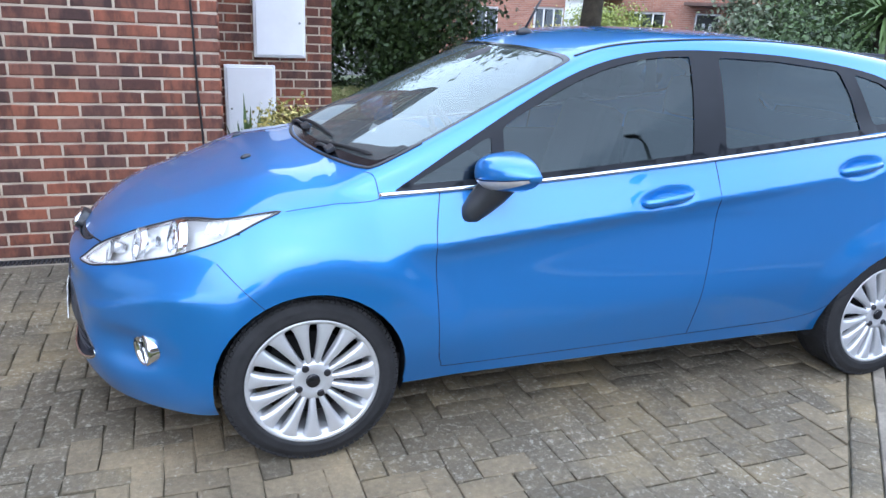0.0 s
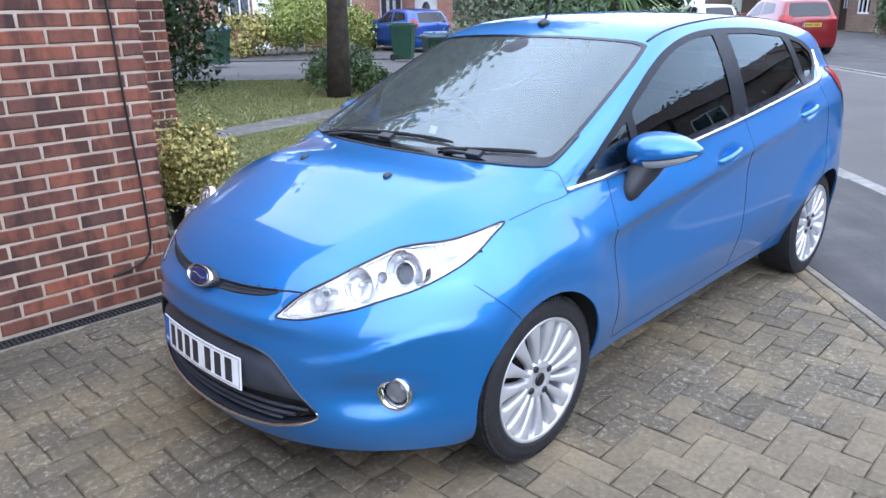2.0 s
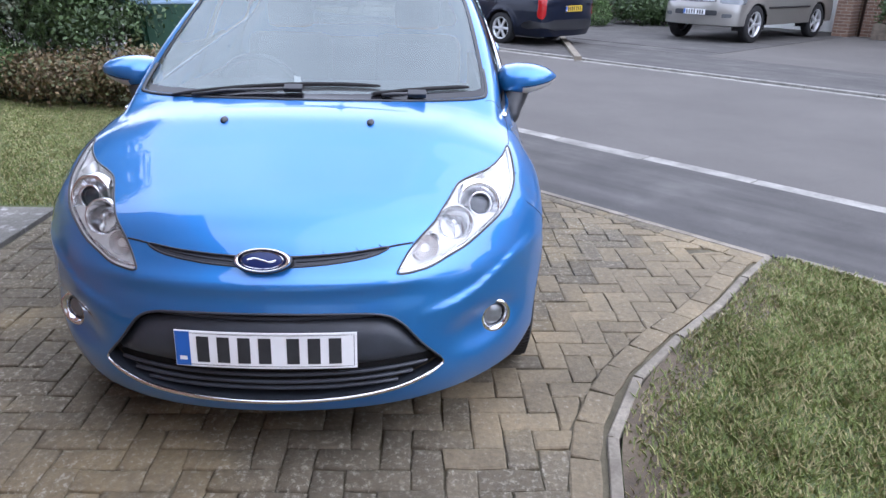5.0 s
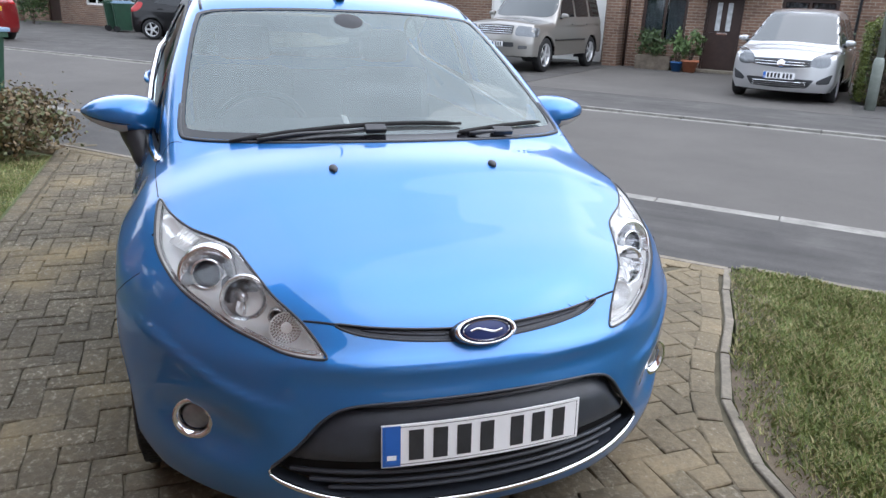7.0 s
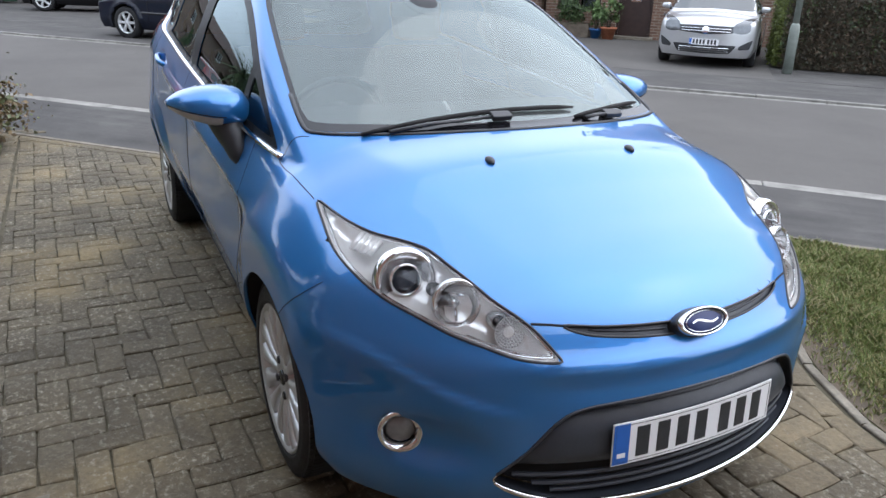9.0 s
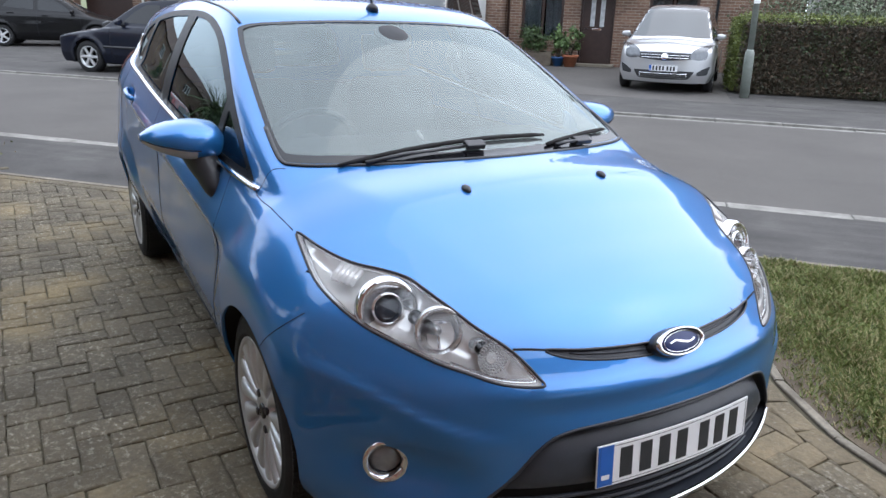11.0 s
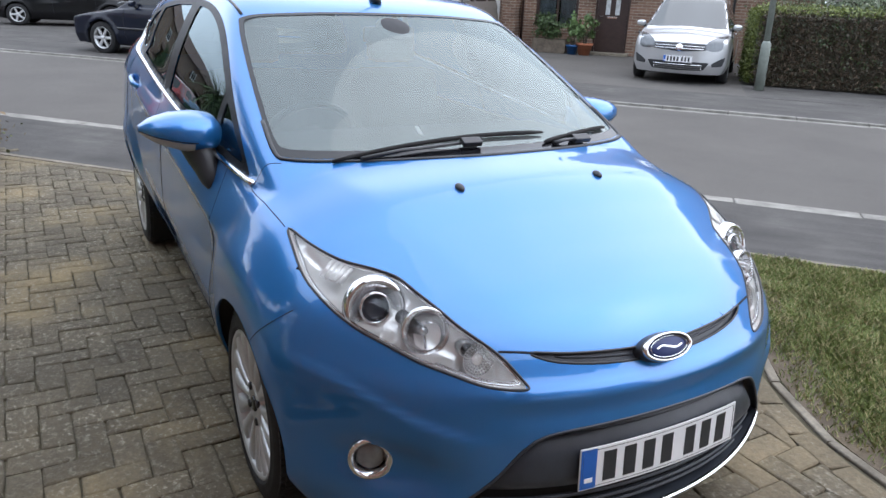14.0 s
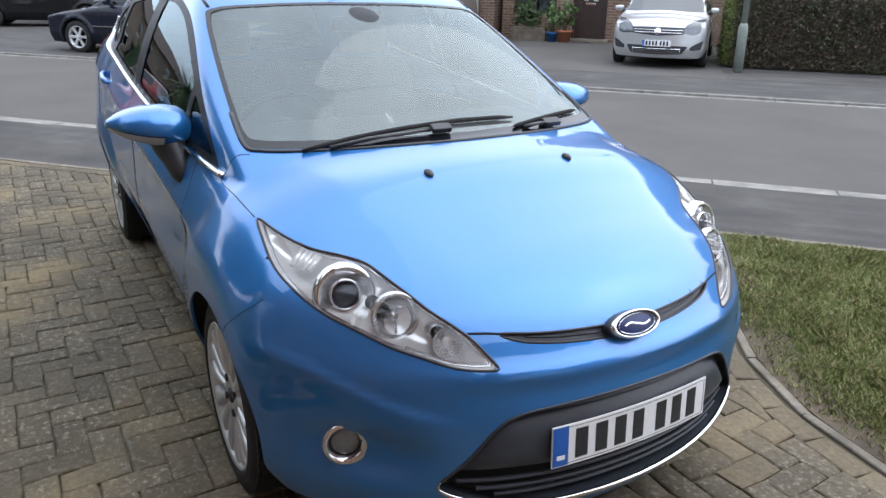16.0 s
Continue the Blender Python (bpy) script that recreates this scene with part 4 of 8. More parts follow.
# trees standing behind the far gardens and across the street
for s, n, h in ((-9, 28, 10.5), (-17, 26, 11), (-26, 24, 10), (1, 29, 9.6), (9, 30, 9.2), (17, 30, 9.0), (25, 29, 8.6), (-34, 14, 8), (47, -3, 6.5), (52, 1.5, 7), (57, 6, 8), (50, -9, 8), (60, 12, 8), (44, 10.8, 5), (47, 14.2, 6)):
    tree((*street_xy(s, n), 0), h, 0.25, (3.6, 3.6, h * 0.33, h * 0.66), 20000, 0.32, "tall garden tree behind the houses", LEAF_DARK, (0, 0), 160, 0.1)

# ---- the blue hatchback ----
from mathutils.geometry import delaunay_2d_cdt

hood_top = spline([(-0.95, 0.40), (-0.80, 0.63), (-0.74, 0.70), (-0.66, 0.755), (-0.55, 0.80), (-0.42, 0.842), (-0.30, 0.885), (-0.145, 0.945), (0.05, 0.972), (0.30, 1.00), (0.60, 1.00), (1.5, 1.07), (2.36, 1.13), (2.7, 1.12), (3.0, 1.08), (3.2, 1.0)])
hood_fall = spline([(-0.9, 0.25), (0.1, 0.25), (0.35, 0.14), (0.6, 0.06), (3.2, 0.06)])
side_plan = spline([(-0.9, 0.80), (-0.40, 0.835), (0.0, 0.85), (0.5, 0.852), (1.2, 0.858), (2.0, 0.858), (2.5, 0.845), (2.75, 0.815), (2.95, 0.765), (3.2, 0.66)])
cabin_plan = spline([(-0.2, 0.68), (0.25, 0.737), (0.6, 0.768), (1.2, 0.785), (2.0, 0.775), (2.5, 0.742), (2.95, 0.66), (3.2, 0.6)])
nose_back = spline([(0.05, 0.20), (0.14, 0.075), (0.20, 0.028), (0.27, 0.0), (0.35, -0.004), (0.45, 0.0), (0.52, 0.005), (0.60, 0.018), (0.65, 0.050), (0.70, 0.088), (0.80, 0.20), (1.2, 0.7)])
tail_back = spline([(0.05, 0.15), (0.2, 0.05), (0.3, 0.02), (0.45, 0.0), (0.6, 0.02), (0.8, 0.045), (1.0, 0.10), (1.4, 0.3)])
roof_top = spline([(0.4, 1.15), (0.8, 1.335), (0.95, 1.392), (1.1, 1.424), (1.3, 1.449), (1.6, 1.46), (1.9, 1.455), (2.2, 1.434), (2.5, 1.397), (2.75, 1.35), (3.0, 1.28)])


def crease_z(x):
    return 0.735 + 0.112 * (np.clip(x, -0.2, 3.2) - 0.42)


def belt_z(x):
    return 0.895 + 0.092 * (np.clip(x, -0.2, 2.6) - 0.23)


def car_field(p):
    """Below zero inside the car's skin."""
    x, y, z = p[..., 0], np.abs(p[..., 1]), p[..., 2]
    # the crease runs along the doors and turns into a round shoulder over the front wheel
    arch = 0.29 + np.sqrt(np.clip(0.455**2 - (x - 0.05) ** 2, 0.0001, None))
    zc, zb = smax(crease_z(x), arch, 0.012), belt_z(x)
    # shoulder crease, the hollow under it, the swage low on the doors and the tucked sill
    rise = z - zc
    soft = 0.00005 + 0.0008 * np.clip((0.42 - x) / 0.25, 0, 1)
    above, below = (rise + np.sqrt(rise * rise + soft)) / 2, (-rise + np.sqrt(rise * rise + soft)) / 2
    z2 = 0.385 + 0.075 * (np.clip(x, 0.3, 2.3) - 0.45)
    q = np.clip(below / (zc - z2), 0, 1)
    low_part = z2 - z
    tuck = (low_part + np.sqrt(low_part * low_part + 0.0036)) / 2
    doors = np.clip((x + 0.02) * 2.8, 0, 1) * np.clip((2.58 - x) * 2.8, 0, 1)
    doors = doors * doors * (3 - 2 * doors)
    mid = np.clip((x - 0.24) * 3.6, 0, 1) * np.clip((2.25 - x) * 1.4, 0, 1)
    inward = 0.45 * np.minimum(above, 0.16) + 0.45 * np.clip(above - 0.16, 0, None) + 0.030 * (1 - np.exp(-q * 13)) * (1 - 0.55 * q * q * (3 - 2 * q)) * mid + 0.30 * tuck * doors + 1.5 * np.clip(0.27 - z, 0, None) ** 1.4 * (1 - doors)
    flare = 0
    for wx, full, r0, r1 in ((0.04, 0.026, 0.385, 0.54), (2.489, 0.020, 0.365, 0.50)):
        q2 = np.clip((r1 - np.hypot(x - wx, z - 0.29)) / (r1 - r0), 0, 1)
        flare = flare + full * q2 * q2 * (3 - 2 * q2) * np.clip((z - 0.20) / 0.3, 0, 1)
    for hx, hz in ((1.29, 0.862), (2.19, 0.955)):
        inward = inward + 0.017 * np.exp(-((((x - hx) / 0.098) ** 2 + ((z - hz - 0.12 * (x - hx)) / 0.036) ** 2) ** 2))
    haunch = np.clip((x - 1.8) / 0.7, 0, 1) ** 2 * np.clip((zc - z) / 0.3, 0, 1)
    side = y - (side_plan(x) - inward + flare + 0.03 * haunch)
    ridge = np.interp(x, [-0.75, 0.1, 0.3], [0.30, 0.57, 0.6])
    over = y - ridge
    fall = 0.10 * y * y + 0.088 * (over + np.sqrt(over * over + 0.0006))
    top = (z - (hood_top(x) - np.where(x < 0.1, fall, fall + (hood_fall(x) * y * y - fall) * np.clip((x - 0.1) / 0.3, 0, 1)))) * 0.92
    brow = (-0.011 * np.exp(-(((z - 0.606) / 0.020) ** 2)) + 0.005 * np.exp(-(((z - 0.556) / 0.024) ** 2))) * np.exp(-((y / 0.47) ** 8))
    pocket = 0.034 * np.exp(-((((y - 0.640) / 0.105) ** 2 + ((z - 0.390) / 0.062) ** 2) ** 1.5))
    front = (-0.805 + 0.36 * y**2 + 0.5 * y**4 + nose_back(z) + brow + pocket) - x
    rear = x - (3.13 - 0.22 * y**2 - 0.25 * y**4 - tail_back(z))
    # a ledge that rises from beside the grille to below the headlamp's tail
    step = (np.interp(y, [0.42, 0.50, 0.55, 0.61, 0.66, 0.73, 0.767, 0.82], [0.494, 0.504, 0.515, 0.535, 0.560, 0.594, 0.604, 0.61]) - z)
    ledge = 0.013 / (1 + np.exp(-step / 0.0055)) * np.exp(-np.clip(step, 0, None) / 0.075) * np.clip((y - 0.43) / 0.13, 0, 1) * np.clip((-0.27 - x) / 0.14, 0, 1)
    low = smax(smax(smax(side, top, 0.035 + 0.02 * np.clip((0.4 - x) / 0.3, 0, 1)), front * 0.85, 0.03), rear, 0.06) - ledge
    ws = ((z - 0.968) - 0.473 * (x - 0.075 - 0.28 * y * y)) * 0.9
    roof = z - (roof_top(x) - 0.07 * y * y)
    cside = (y - (cabin_plan(x) - 0.23 * (z - zb) - 0.56 * np.clip(z - zb, 0, None) ** 2)) * 0.9
    crear = (x - (3.03 - 0.72 * (z - 1.0) - 0.12 * y * y)) * 0.8
    cabin = smax(smax(smax(ws, roof, 0.03), cside, 0.035), crear, 0.05)
    cabin = smax(cabin, 0.80 - z, 0.02)
    return smin(low, cabin, 0.012 + 0.07 * np.clip((x - 2.3) / 0.4, 0, 1))


FIELD = [None]


def car_normal(p):
    e = 0.004
    g = np.stack([FIELD[0](p + e * a) - FIELD[0](p - e * a) for a in np.eye(3)], -1)
    return g / np.maximum(np.linalg.norm(g, axis=-1, keepdims=True), 1e-9)


def meet(a, b, steps=26):
    """Where the segments from a (inside) to b (outside) leave the skin."""
    lo, hi = np.zeros(len(a)), np.ones(len(a))
    for _ in range(steps):
        mid = (lo + hi) / 2
        inside = FIELD[0](a + (b - a) * mid[:, None]) < 0
        lo, hi = np.where(inside, mid, lo), np.where(inside, hi, mid)
    return a + (b - a) * lo[:, None]


class View:
    """A direction to look at the car from: d points from the car to the eye."""

    def __init__(self, d, right=None):
        self.d = np.array(Vector(d).normalized())
        r = Vector(right) if right else Vector((0, 0, 1)).cross(Vector(d))
        r = (r - Vector(self.d) * r.dot(Vector(self.d))).normalized()
        self.e1, self.e2 = np.array(r), np.array(Vector(self.d).cross(r))
        if self.e2[2] < -1e-6:
            self.e2 = -self.e2

    def flat(self, p):
        p = np.asarray(p, float)
        return np.stack([p @ self.e1, p @ self.e2], -1)

    def onto(self, uv, near, lift=0.0):
        """The skin's points seen at uv; near: about how far along d the skin lies."""
        base = uv[:, :1] * self.e1 + uv[:, 1:] * self.e2
        n = len(uv)
        near = np.broadcast_to(near, (n,))
        ss = np.linspace(-0.35, 0.35, 71)
        vals = np.stack([FIELD[0](base + (near + s)[:, None] * self.d) for s in ss], 1)
        idx = np.where(vals < 0, np.arange(71), -1).max(1)
        lo = near + ss[np.clip(idx, 0, 70)]
        hi = lo + 0.0101
        for _ in range(16):
            mid = (lo + hi) / 2
            inside = FIELD[0](base + mid[:, None] * self.d) < 0
            lo, hi = np.where(inside, mid, lo), np.where(inside, hi, mid)
        p = base + lo[:, None] * self.d
        return p + lift * car_normal(p) if lift else p


def rounded(poly, per=6, closed=True):
    """A smooth outline through corner points (Catmull-Rom)."""
    p = np.array(poly, float)
    n = len(p)
    out = []
    for i in range(n if closed else n - 1):
        a, b, c, d = (p[(i + k) % n] if closed else p[min(max(i + k, 0), n - 1)] for k in (-1, 0, 1, 2))
        for t in np.arange(per) / per:
            out.append(0.5 * (2 * b + (c - a) * t + (2 * a - 5 * b + 4 * c - d) * t * t + (3 * b - a - 3 * c + d) * t**3))
    if not closed:
        out.append(p[-1])
    return np.array(out)


def dense(poly, step=0.02):
    out = []
    for a, b in zip(np.array(poly), np.roll(np.array(poly), -1, 0)):
        k = max(1, int(np.linalg.norm(b - a) / step))
        out += [a + (b - a) * i / k for i in range(k)]
    return np.array(out)




def patch(view, poly, near, lift, step=0.03, holes=()):
    """Vertices, faces and normals of the skin inside an outline, lifted off it."""
    loops = [np.array(poly)] + [np.array(h) for h in holes]
    pts, edges = [], []
    for lp in loops:
        k = len(pts)
        pts += [tuple(q) for q in lp]
        edges += [(k + i, k + (i + 1) % len(lp)) for i in range(len(lp))]
    lo, hi = loops[0].min(0), loops[0].max(0)
    gx, gy = np.meshgrid(np.arange(lo[0], hi[0], step), np.arange(lo[1], hi[1], step))
    grid = np.stack([gx.ravel(), gy.ravel()], 1)
    keep = inside(grid, loops[0]) & (nearest(grid, loops[0])[0] > step * 0.5)
    for h in loops[1:]:
        keep &= ~inside(grid, h) & (nearest(grid, h)[0] > step * 0.5)
    pts += [tuple(q) for q in grid[keep]]
    vs, _, fs, *_ = delaunay_2d_cdt([Vector(q) for q in pts], edges, [], 0, 1e-5)
    vs = np.array([tuple(v) for v in vs])
    fs = np.array([f for f in fs])
    c = vs[fs].mean(1)
    ok = inside(c, loops[0])
    for h in loops[1:]:
        ok &= ~inside(c, h)
    fs = fs[ok]
    p = view.onto(vs, near, lift)
    n = car_normal(p)
    tri = np.cross(p[fs[:, 1]] - p[fs[:, 0]], p[fs[:, 2]] - p[fs[:, 0]])
    if (tri * n[fs[:, 0]]).sum() < 0:
        fs = fs[:, ::-1]
    return p, fs, n


FRONT = View((-1, 0, 0), (0, -1, 0))
OVER = View((0, 0, 1), (1, 0, 0))
SCREEN = View((-0.43, 0, 0.90), (0, -1, 0))
BACK = View((0.75, 0, 0.6), (0, 1, 0))

# outlines, in the view that each is drawn in
def crisp(poly, r=0.03, step=0.025):
    """An outline of straight runs with its corners rounded off by r."""
    p = np.array(poly, float)
    out = []
    for a, b, c in zip(np.roll(p, 1, 0), p, np.roll(p, -1, 0)):
        u, w = b + (a - b) * min(0.45, r / np.linalg.norm(a - b)), b + (c - b) * min(0.45, r / np.linalg.norm(c - b))
        out += [u * (1 - t) ** 2 + 2 * b * t * (1 - t) + w * t * t for t in (0, 0.25, 0.5, 0.75, 1)]
    return dense(out, step)


def sill_and_arch(low, arch, r):
    """A window outline: straight along its foot, one smooth arch over its top."""
    return crisp(low + [tuple(p) for p in rounded(arch, 4, False)], r)


DLO = sill_and_arch([(0.285, 0.906), (0.8, 0.945), (1.5, 1.008), (2.1, 1.068), (2.36, 1.096)], [(2.49, 1.16), (2.50, 1.235), (2.38, 1.30), (2.15, 1.345), (1.85, 1.374), (1.5, 1.382), (1.28, 1.368), (1.09, 1.330), (0.92, 1.268), (0.72, 1.168), (0.49, 1.035)], 0.012)
GLASS_FRONT = sill_and_arch([(0.668, 0.952), (1.0, 0.980), (1.415, 1.020), (1.43, 1.18)], [(1.45, 1.358), (1.28, 1.346), (1.10, 1.307), (0.935, 1.245), (0.74, 1.148), (0.672, 1.105)], 0.010)
GLASS_VENT = crisp([(0.345, 0.927), (0.622, 0.948), (0.628, 1.08), (0.60, 1.068), (0.50, 1.012)], 0.015)
GLASS_REAR = crisp([(1.558, 1.034), (1.85, 1.062), (2.22, 1.099), (2.19, 1.22), (2.145, 1.322), (1.85, 1.350), (1.575, 1.358), (1.565, 1.2)], 0.02)
GLASS_QUARTER = crisp([(2.30, 1.116), (2.38, 1.127), (2.455, 1.172), (2.46, 1.225), (2.36, 1.278), (2.225, 1.310)], 0.015)
lamp3d = [(-0.716, 0.378, 0.620), (-0.678, 0.458, 0.626), (-0.622, 0.522, 0.643), (-0.570, 0.577, 0.660), (-0.50, 0.632, 0.684), (-0.424, 0.682, 0.706), (-0.345, 0.718, 0.735), (-0.25, 0.742, 0.772), (-0.153, 0.740, 0.818), (-0.078, 0.728, 0.848), (-0.16, 0.704, 0.834), (-0.225, 0.674, 0.820), (-0.274, 0.642, 0.812), (-0.32, 0.598, 0.806), (-0.36, 0.563, 0.799), (-0.39, 0.545, 0.792), (-0.455, 0.522, 0.772), (-0.515, 0.498, 0.751), (-0.57, 0.473, 0.727), (-0.645, 0.418, 0.686), (-0.70, 0.382, 0.640)]
mouth = [(0.0, 0.525), (0.22, 0.52), (0.33, 0.508), (0.385, 0.475), (0.44, 0.405), (0.502, 0.335), (0.505, 0.315), (0.46, 0.29), (0.36, 0.262), (0.2, 0.246), (0.0, 0.24)]
MOUTH = rounded([(-y, z) for y, z in mouth] + [(y, z) for y, z in mouth[-2:0:-1]], 4)
slit = [(0.0, 0.671), (0.12, 0.674), (0.25, 0.680), (0.345, 0.686), (0.30, 0.668), (0.2, 0.656), (0.1, 0.650), (0.0, 0.647)]
SLIT = rounded([(-y, z) for y, z in slit] + [(y, z) for y, z in slit[-2:0:-1]], 4)
screen3d = [(0.075, 0.0, 0.968), (0.105, 0.30, 0.970), (0.16, 0.52, 0.975), (0.205, 0.635, 0.985), (0.25, 0.668, 1.005), (0.40, 0.662, 1.075), (0.70, 0.632, 1.20), (0.93, 0.597, 1.305), (0.985, 0.56, 1.335), (0.965, 0.38, 1.358), (0.94, 0.0, 1.375)]
SCREEN_EDGE = rounded(SCREEN.flat([(x, y, z) for x, y, z in screen3d] + [(x, -y, z) for x, y, z in screen3d[-2:0:-1]]), 4)
back3d = [(2.80, 0.0, 1.32), (2.80, 0.45, 1.30), (2.88, 0.56, 1.18), (2.98, 0.60, 1.03), (3.03, 0.3, 1.0), (3.03, 0.0, 1.0)]
BACK_EDGE = rounded(BACK.flat([(x, y, z) for x, y, z in back3d] + [(x, -y, z) for x, y, z in back3d[-2:0:-1]]), 4)
FOG = np.array([(0.672 + 0.041 * math.cos(a), 0.395 + 0.044 * math.sin(a)) for a in np.arange(24) * math.tau / 24])
WHEELS = (0.0, 2.489)
ARCH = [np.array([(wx + 0.318 * math.cos(a), 0.292 + 0.322 * math.sin(a)) for a in np.arange(40) * math.tau / 40]) for wx in WHEELS]


def skin(lo, hi, axis, step):
    """A skin of quads, wrapped from a box round the thing onto its field; axis: x from, x to, highest z of the inner spine."""
    xs, ys, zs = (np.linspace(a, b, int(round((b - a) / step)) + 1) for a, b in zip(lo, hi))
    verts, faces, seen = [], [], {}

    def at(p):
        k = tuple(np.round(p, 4))
        if k not in seen:
            seen[k] = len(verts)
            verts.append(p)
        return seen[k]

    def sheet_of(us, vs, make, flip):
        ids = np.array([[at(make(u, v)) for v in vs] for u in us])
        q = np.stack([ids[:-1, :-1], ids[1:, :-1], ids[1:, 1:], ids[:-1, 1:]], -1).reshape(-1, 4)
        faces.append(q[:, ::-1] if flip else q)

    sheet_of(xs, zs, lambda x, z: (x, ys[0], z), False)
    sheet_of(xs, zs, lambda x, z: (x, ys[-1], z), True)
    sheet_of(ys, zs, lambda y, z: (xs[0], y, z), True)
    sheet_of(ys, zs, lambda y, z: (xs[-1], y, z), False)
    sheet_of(xs, ys, lambda x, y: (x, y, zs[-1]), False)
    b = np.array(verts)
    a = np.stack([np.clip(b[:, 0], axis[0], axis[1]), b[:, 1] * 0.15, np.clip(0.30 + (b[:, 2] - lo[2]) * 0.45, lo[2], axis[2])], 1)
    a[:, 2] = np.where(b[:, 2] < 0.4, b[:, 2], a[:, 2])
    return meet(a, b), np.concatenate(faces)


def snap(p, view, poly, near, ok, reach=0.0115):
    """Draws the skin's vertices that lie by an outline onto it."""
    uv = view.flat(p)
    idx = np.where(ok & (np.abs(p @ view.d - near) < 0.5) & (uv[:, 0] > poly[:, 0].min() - 0.05) & (uv[:, 0] < poly[:, 0].max() + 0.05) & (uv[:, 1] > poly[:, 1].min() - 0.05) & (uv[:, 1] < poly[:, 1].max() + 0.05))[0]
    d, q = nearest(uv[idx], poly)
    near_edge = d < reach
    idx, q = idx[near_edge], q[near_edge]
    if len(idx):
        p[idx] = view.onto(q, p[idx] @ view.d)


def build_car():
    car = thing("hatchback_car", "blue metallic five-door hatchback parked on block paving", "car")
    FIELD[0] = car_field
    p, q = skin((-0.86, -0.92, 0.19), (3.20, 0.92, 1.50), (-0.35, 2.65, 0.62), 0.0155)
    cuts = []
    for side in (-1, 1):
        view = View((0, side, 0), (1, 0, 0))
        mine = lambda pts, s=side: pts[:, 1] * s > 0.3
        cuts.append((view, DLO, 0.7, mine))
        for arch in ARCH:
            cuts.append((view, arch, 0.8, lambda pts, s=side: (pts[:, 1] * s > 0.3)))
        lamp_view = View((-0.62, side * 0.50, 0.60), (0.55, side * 0.55, 0.12))
        pts = np.array([(x, side * y, z) for x, y, z in lamp3d])
        cuts.append((lamp_view, rounded(lamp_view.flat(pts), 4), float(pts.mean(0) @ lamp_view.d), lambda pts, s=side: (pts[:, 1] * s > 0.2) & (pts[:, 0] < 0.1)))
        fog_view = View((-1, 0, 0), (0, -1, 0))
        cuts.append((fog_view, FOG * (-side, 1), 0.55, lambda pts, s=side: (pts[:, 1] * s > 0.4) & (pts[:, 0] < -0.2)))
    cuts.append((FRONT, MOUTH, 0.75, lambda pts: pts[:, 0] < -0.5))
    cuts.append((FRONT, SLIT, 0.72, lambda pts: pts[:, 0] < -0.5))
    cuts.append((SCREEN, SCREEN_EDGE, 0.85, lambda pts: (pts[:, 0] > 0.0) & (pts[:, 0] < 1.2) & (pts[:, 2] > 0.9)))
    cuts.append((BACK, BACK_EDGE, 2.9, lambda pts: (pts[:, 0] > 2.5) & (pts[:, 2] > 0.8)))
    for view, poly, near, ok in cuts:
        snap(p, view, poly, near, ok(p))
    c = p[q].mean(1)
    gone = (c[:, 2] < 0.235) & (c[:, 0] > 0.24) & (c[:, 0] < 2.26)
    for view, poly, near, ok in cuts:
        gone |= ok(c) & inside(view.flat(c), poly)
    q, c = q[~gone], c[~gone]
    n = car_normal(p)
    # which panel each face belongs to
    x, y, z = c[:, 0], np.abs(c[:, 1]), c[:, 2]
    edge_y = np.interp(x, [-0.74, -0.645, -0.515, -0.39, -0.32, -0.225, -0.078, 0.25], [0.36, 0.418, 0.498, 0.545, 0.598, 0.674, 0.728, 0.73])
    panel = np.full(len(q), 9)
    panel[(z > 1.25) & (y < 0.60)] = 1
    panel[(x > 2.62) & (y < 0.62) & (z > 0.62)] = 2
    panel[(x < 0.42) & (z < 1.0)] = 3
    panel[(x < -0.283 + (0.719 - z) * 0.85) & (z < 0.74)] = 4
    panel[(x < 0.16) & (y < edge_y) & (z > np.interp(y, [0, 0.12, 0.345, 0.42, 0.5], [0.668, 0.674, 0.687, 0.69, 0.70]))] = 5
    front_door = (x > 0.43) & (x < 1.505) & (z > 0.29) & (z < 1.02) & (y > 0.6)
    rear_door = (x >= 1.505) & (x < np.interp(z, [0.29, 0.4, 0.62, 0.74, 1.1], [1.98, 2.24, 2.38, 2.42, 2.40])) & (z > 0.29) & (z < 1.11) & (y > 0.6)
    panel[front_door], panel[rear_door] = 6, 7
    panel[(x > 2.9) & (z <= 0.62) | (x > 2.72) & (z < 0.5)] = 8
    names = {1: "roof", 2: "tailgate", 3: "front_wing", 4: "front_bumper", 5: "bonnet", 6: "front_door", 7: "rear_door", 8: "rear_bumper", 9: "body_side"}
    sided = (3, 6, 7, 9)
    panels = {}
    for k, name in names.items():
        for s in (-1, 1) if k in sided else (0,):
            pick = (panel == k) & ((c[:, 1] * s > 0) if s else True)
            ids, inv = np.unique(q[pick], return_inverse=True)
            ob = mesh_part(name, p[ids], inv.reshape(-1, 4), PAINT, car, "", True, n[ids])
            panels[name, s] = ob

    def strip(name, view, line, near, mat, width, lift, parent, label="", flat=0.5, closed=False):
        """A bar that follows a line over the skin."""
        pts = view.onto(np.array(line), near, lift)
        part(name, tube(bmesh.new(), [tuple(v) for v in pts], width, 6, closed, flat), mat, parent, label, True)

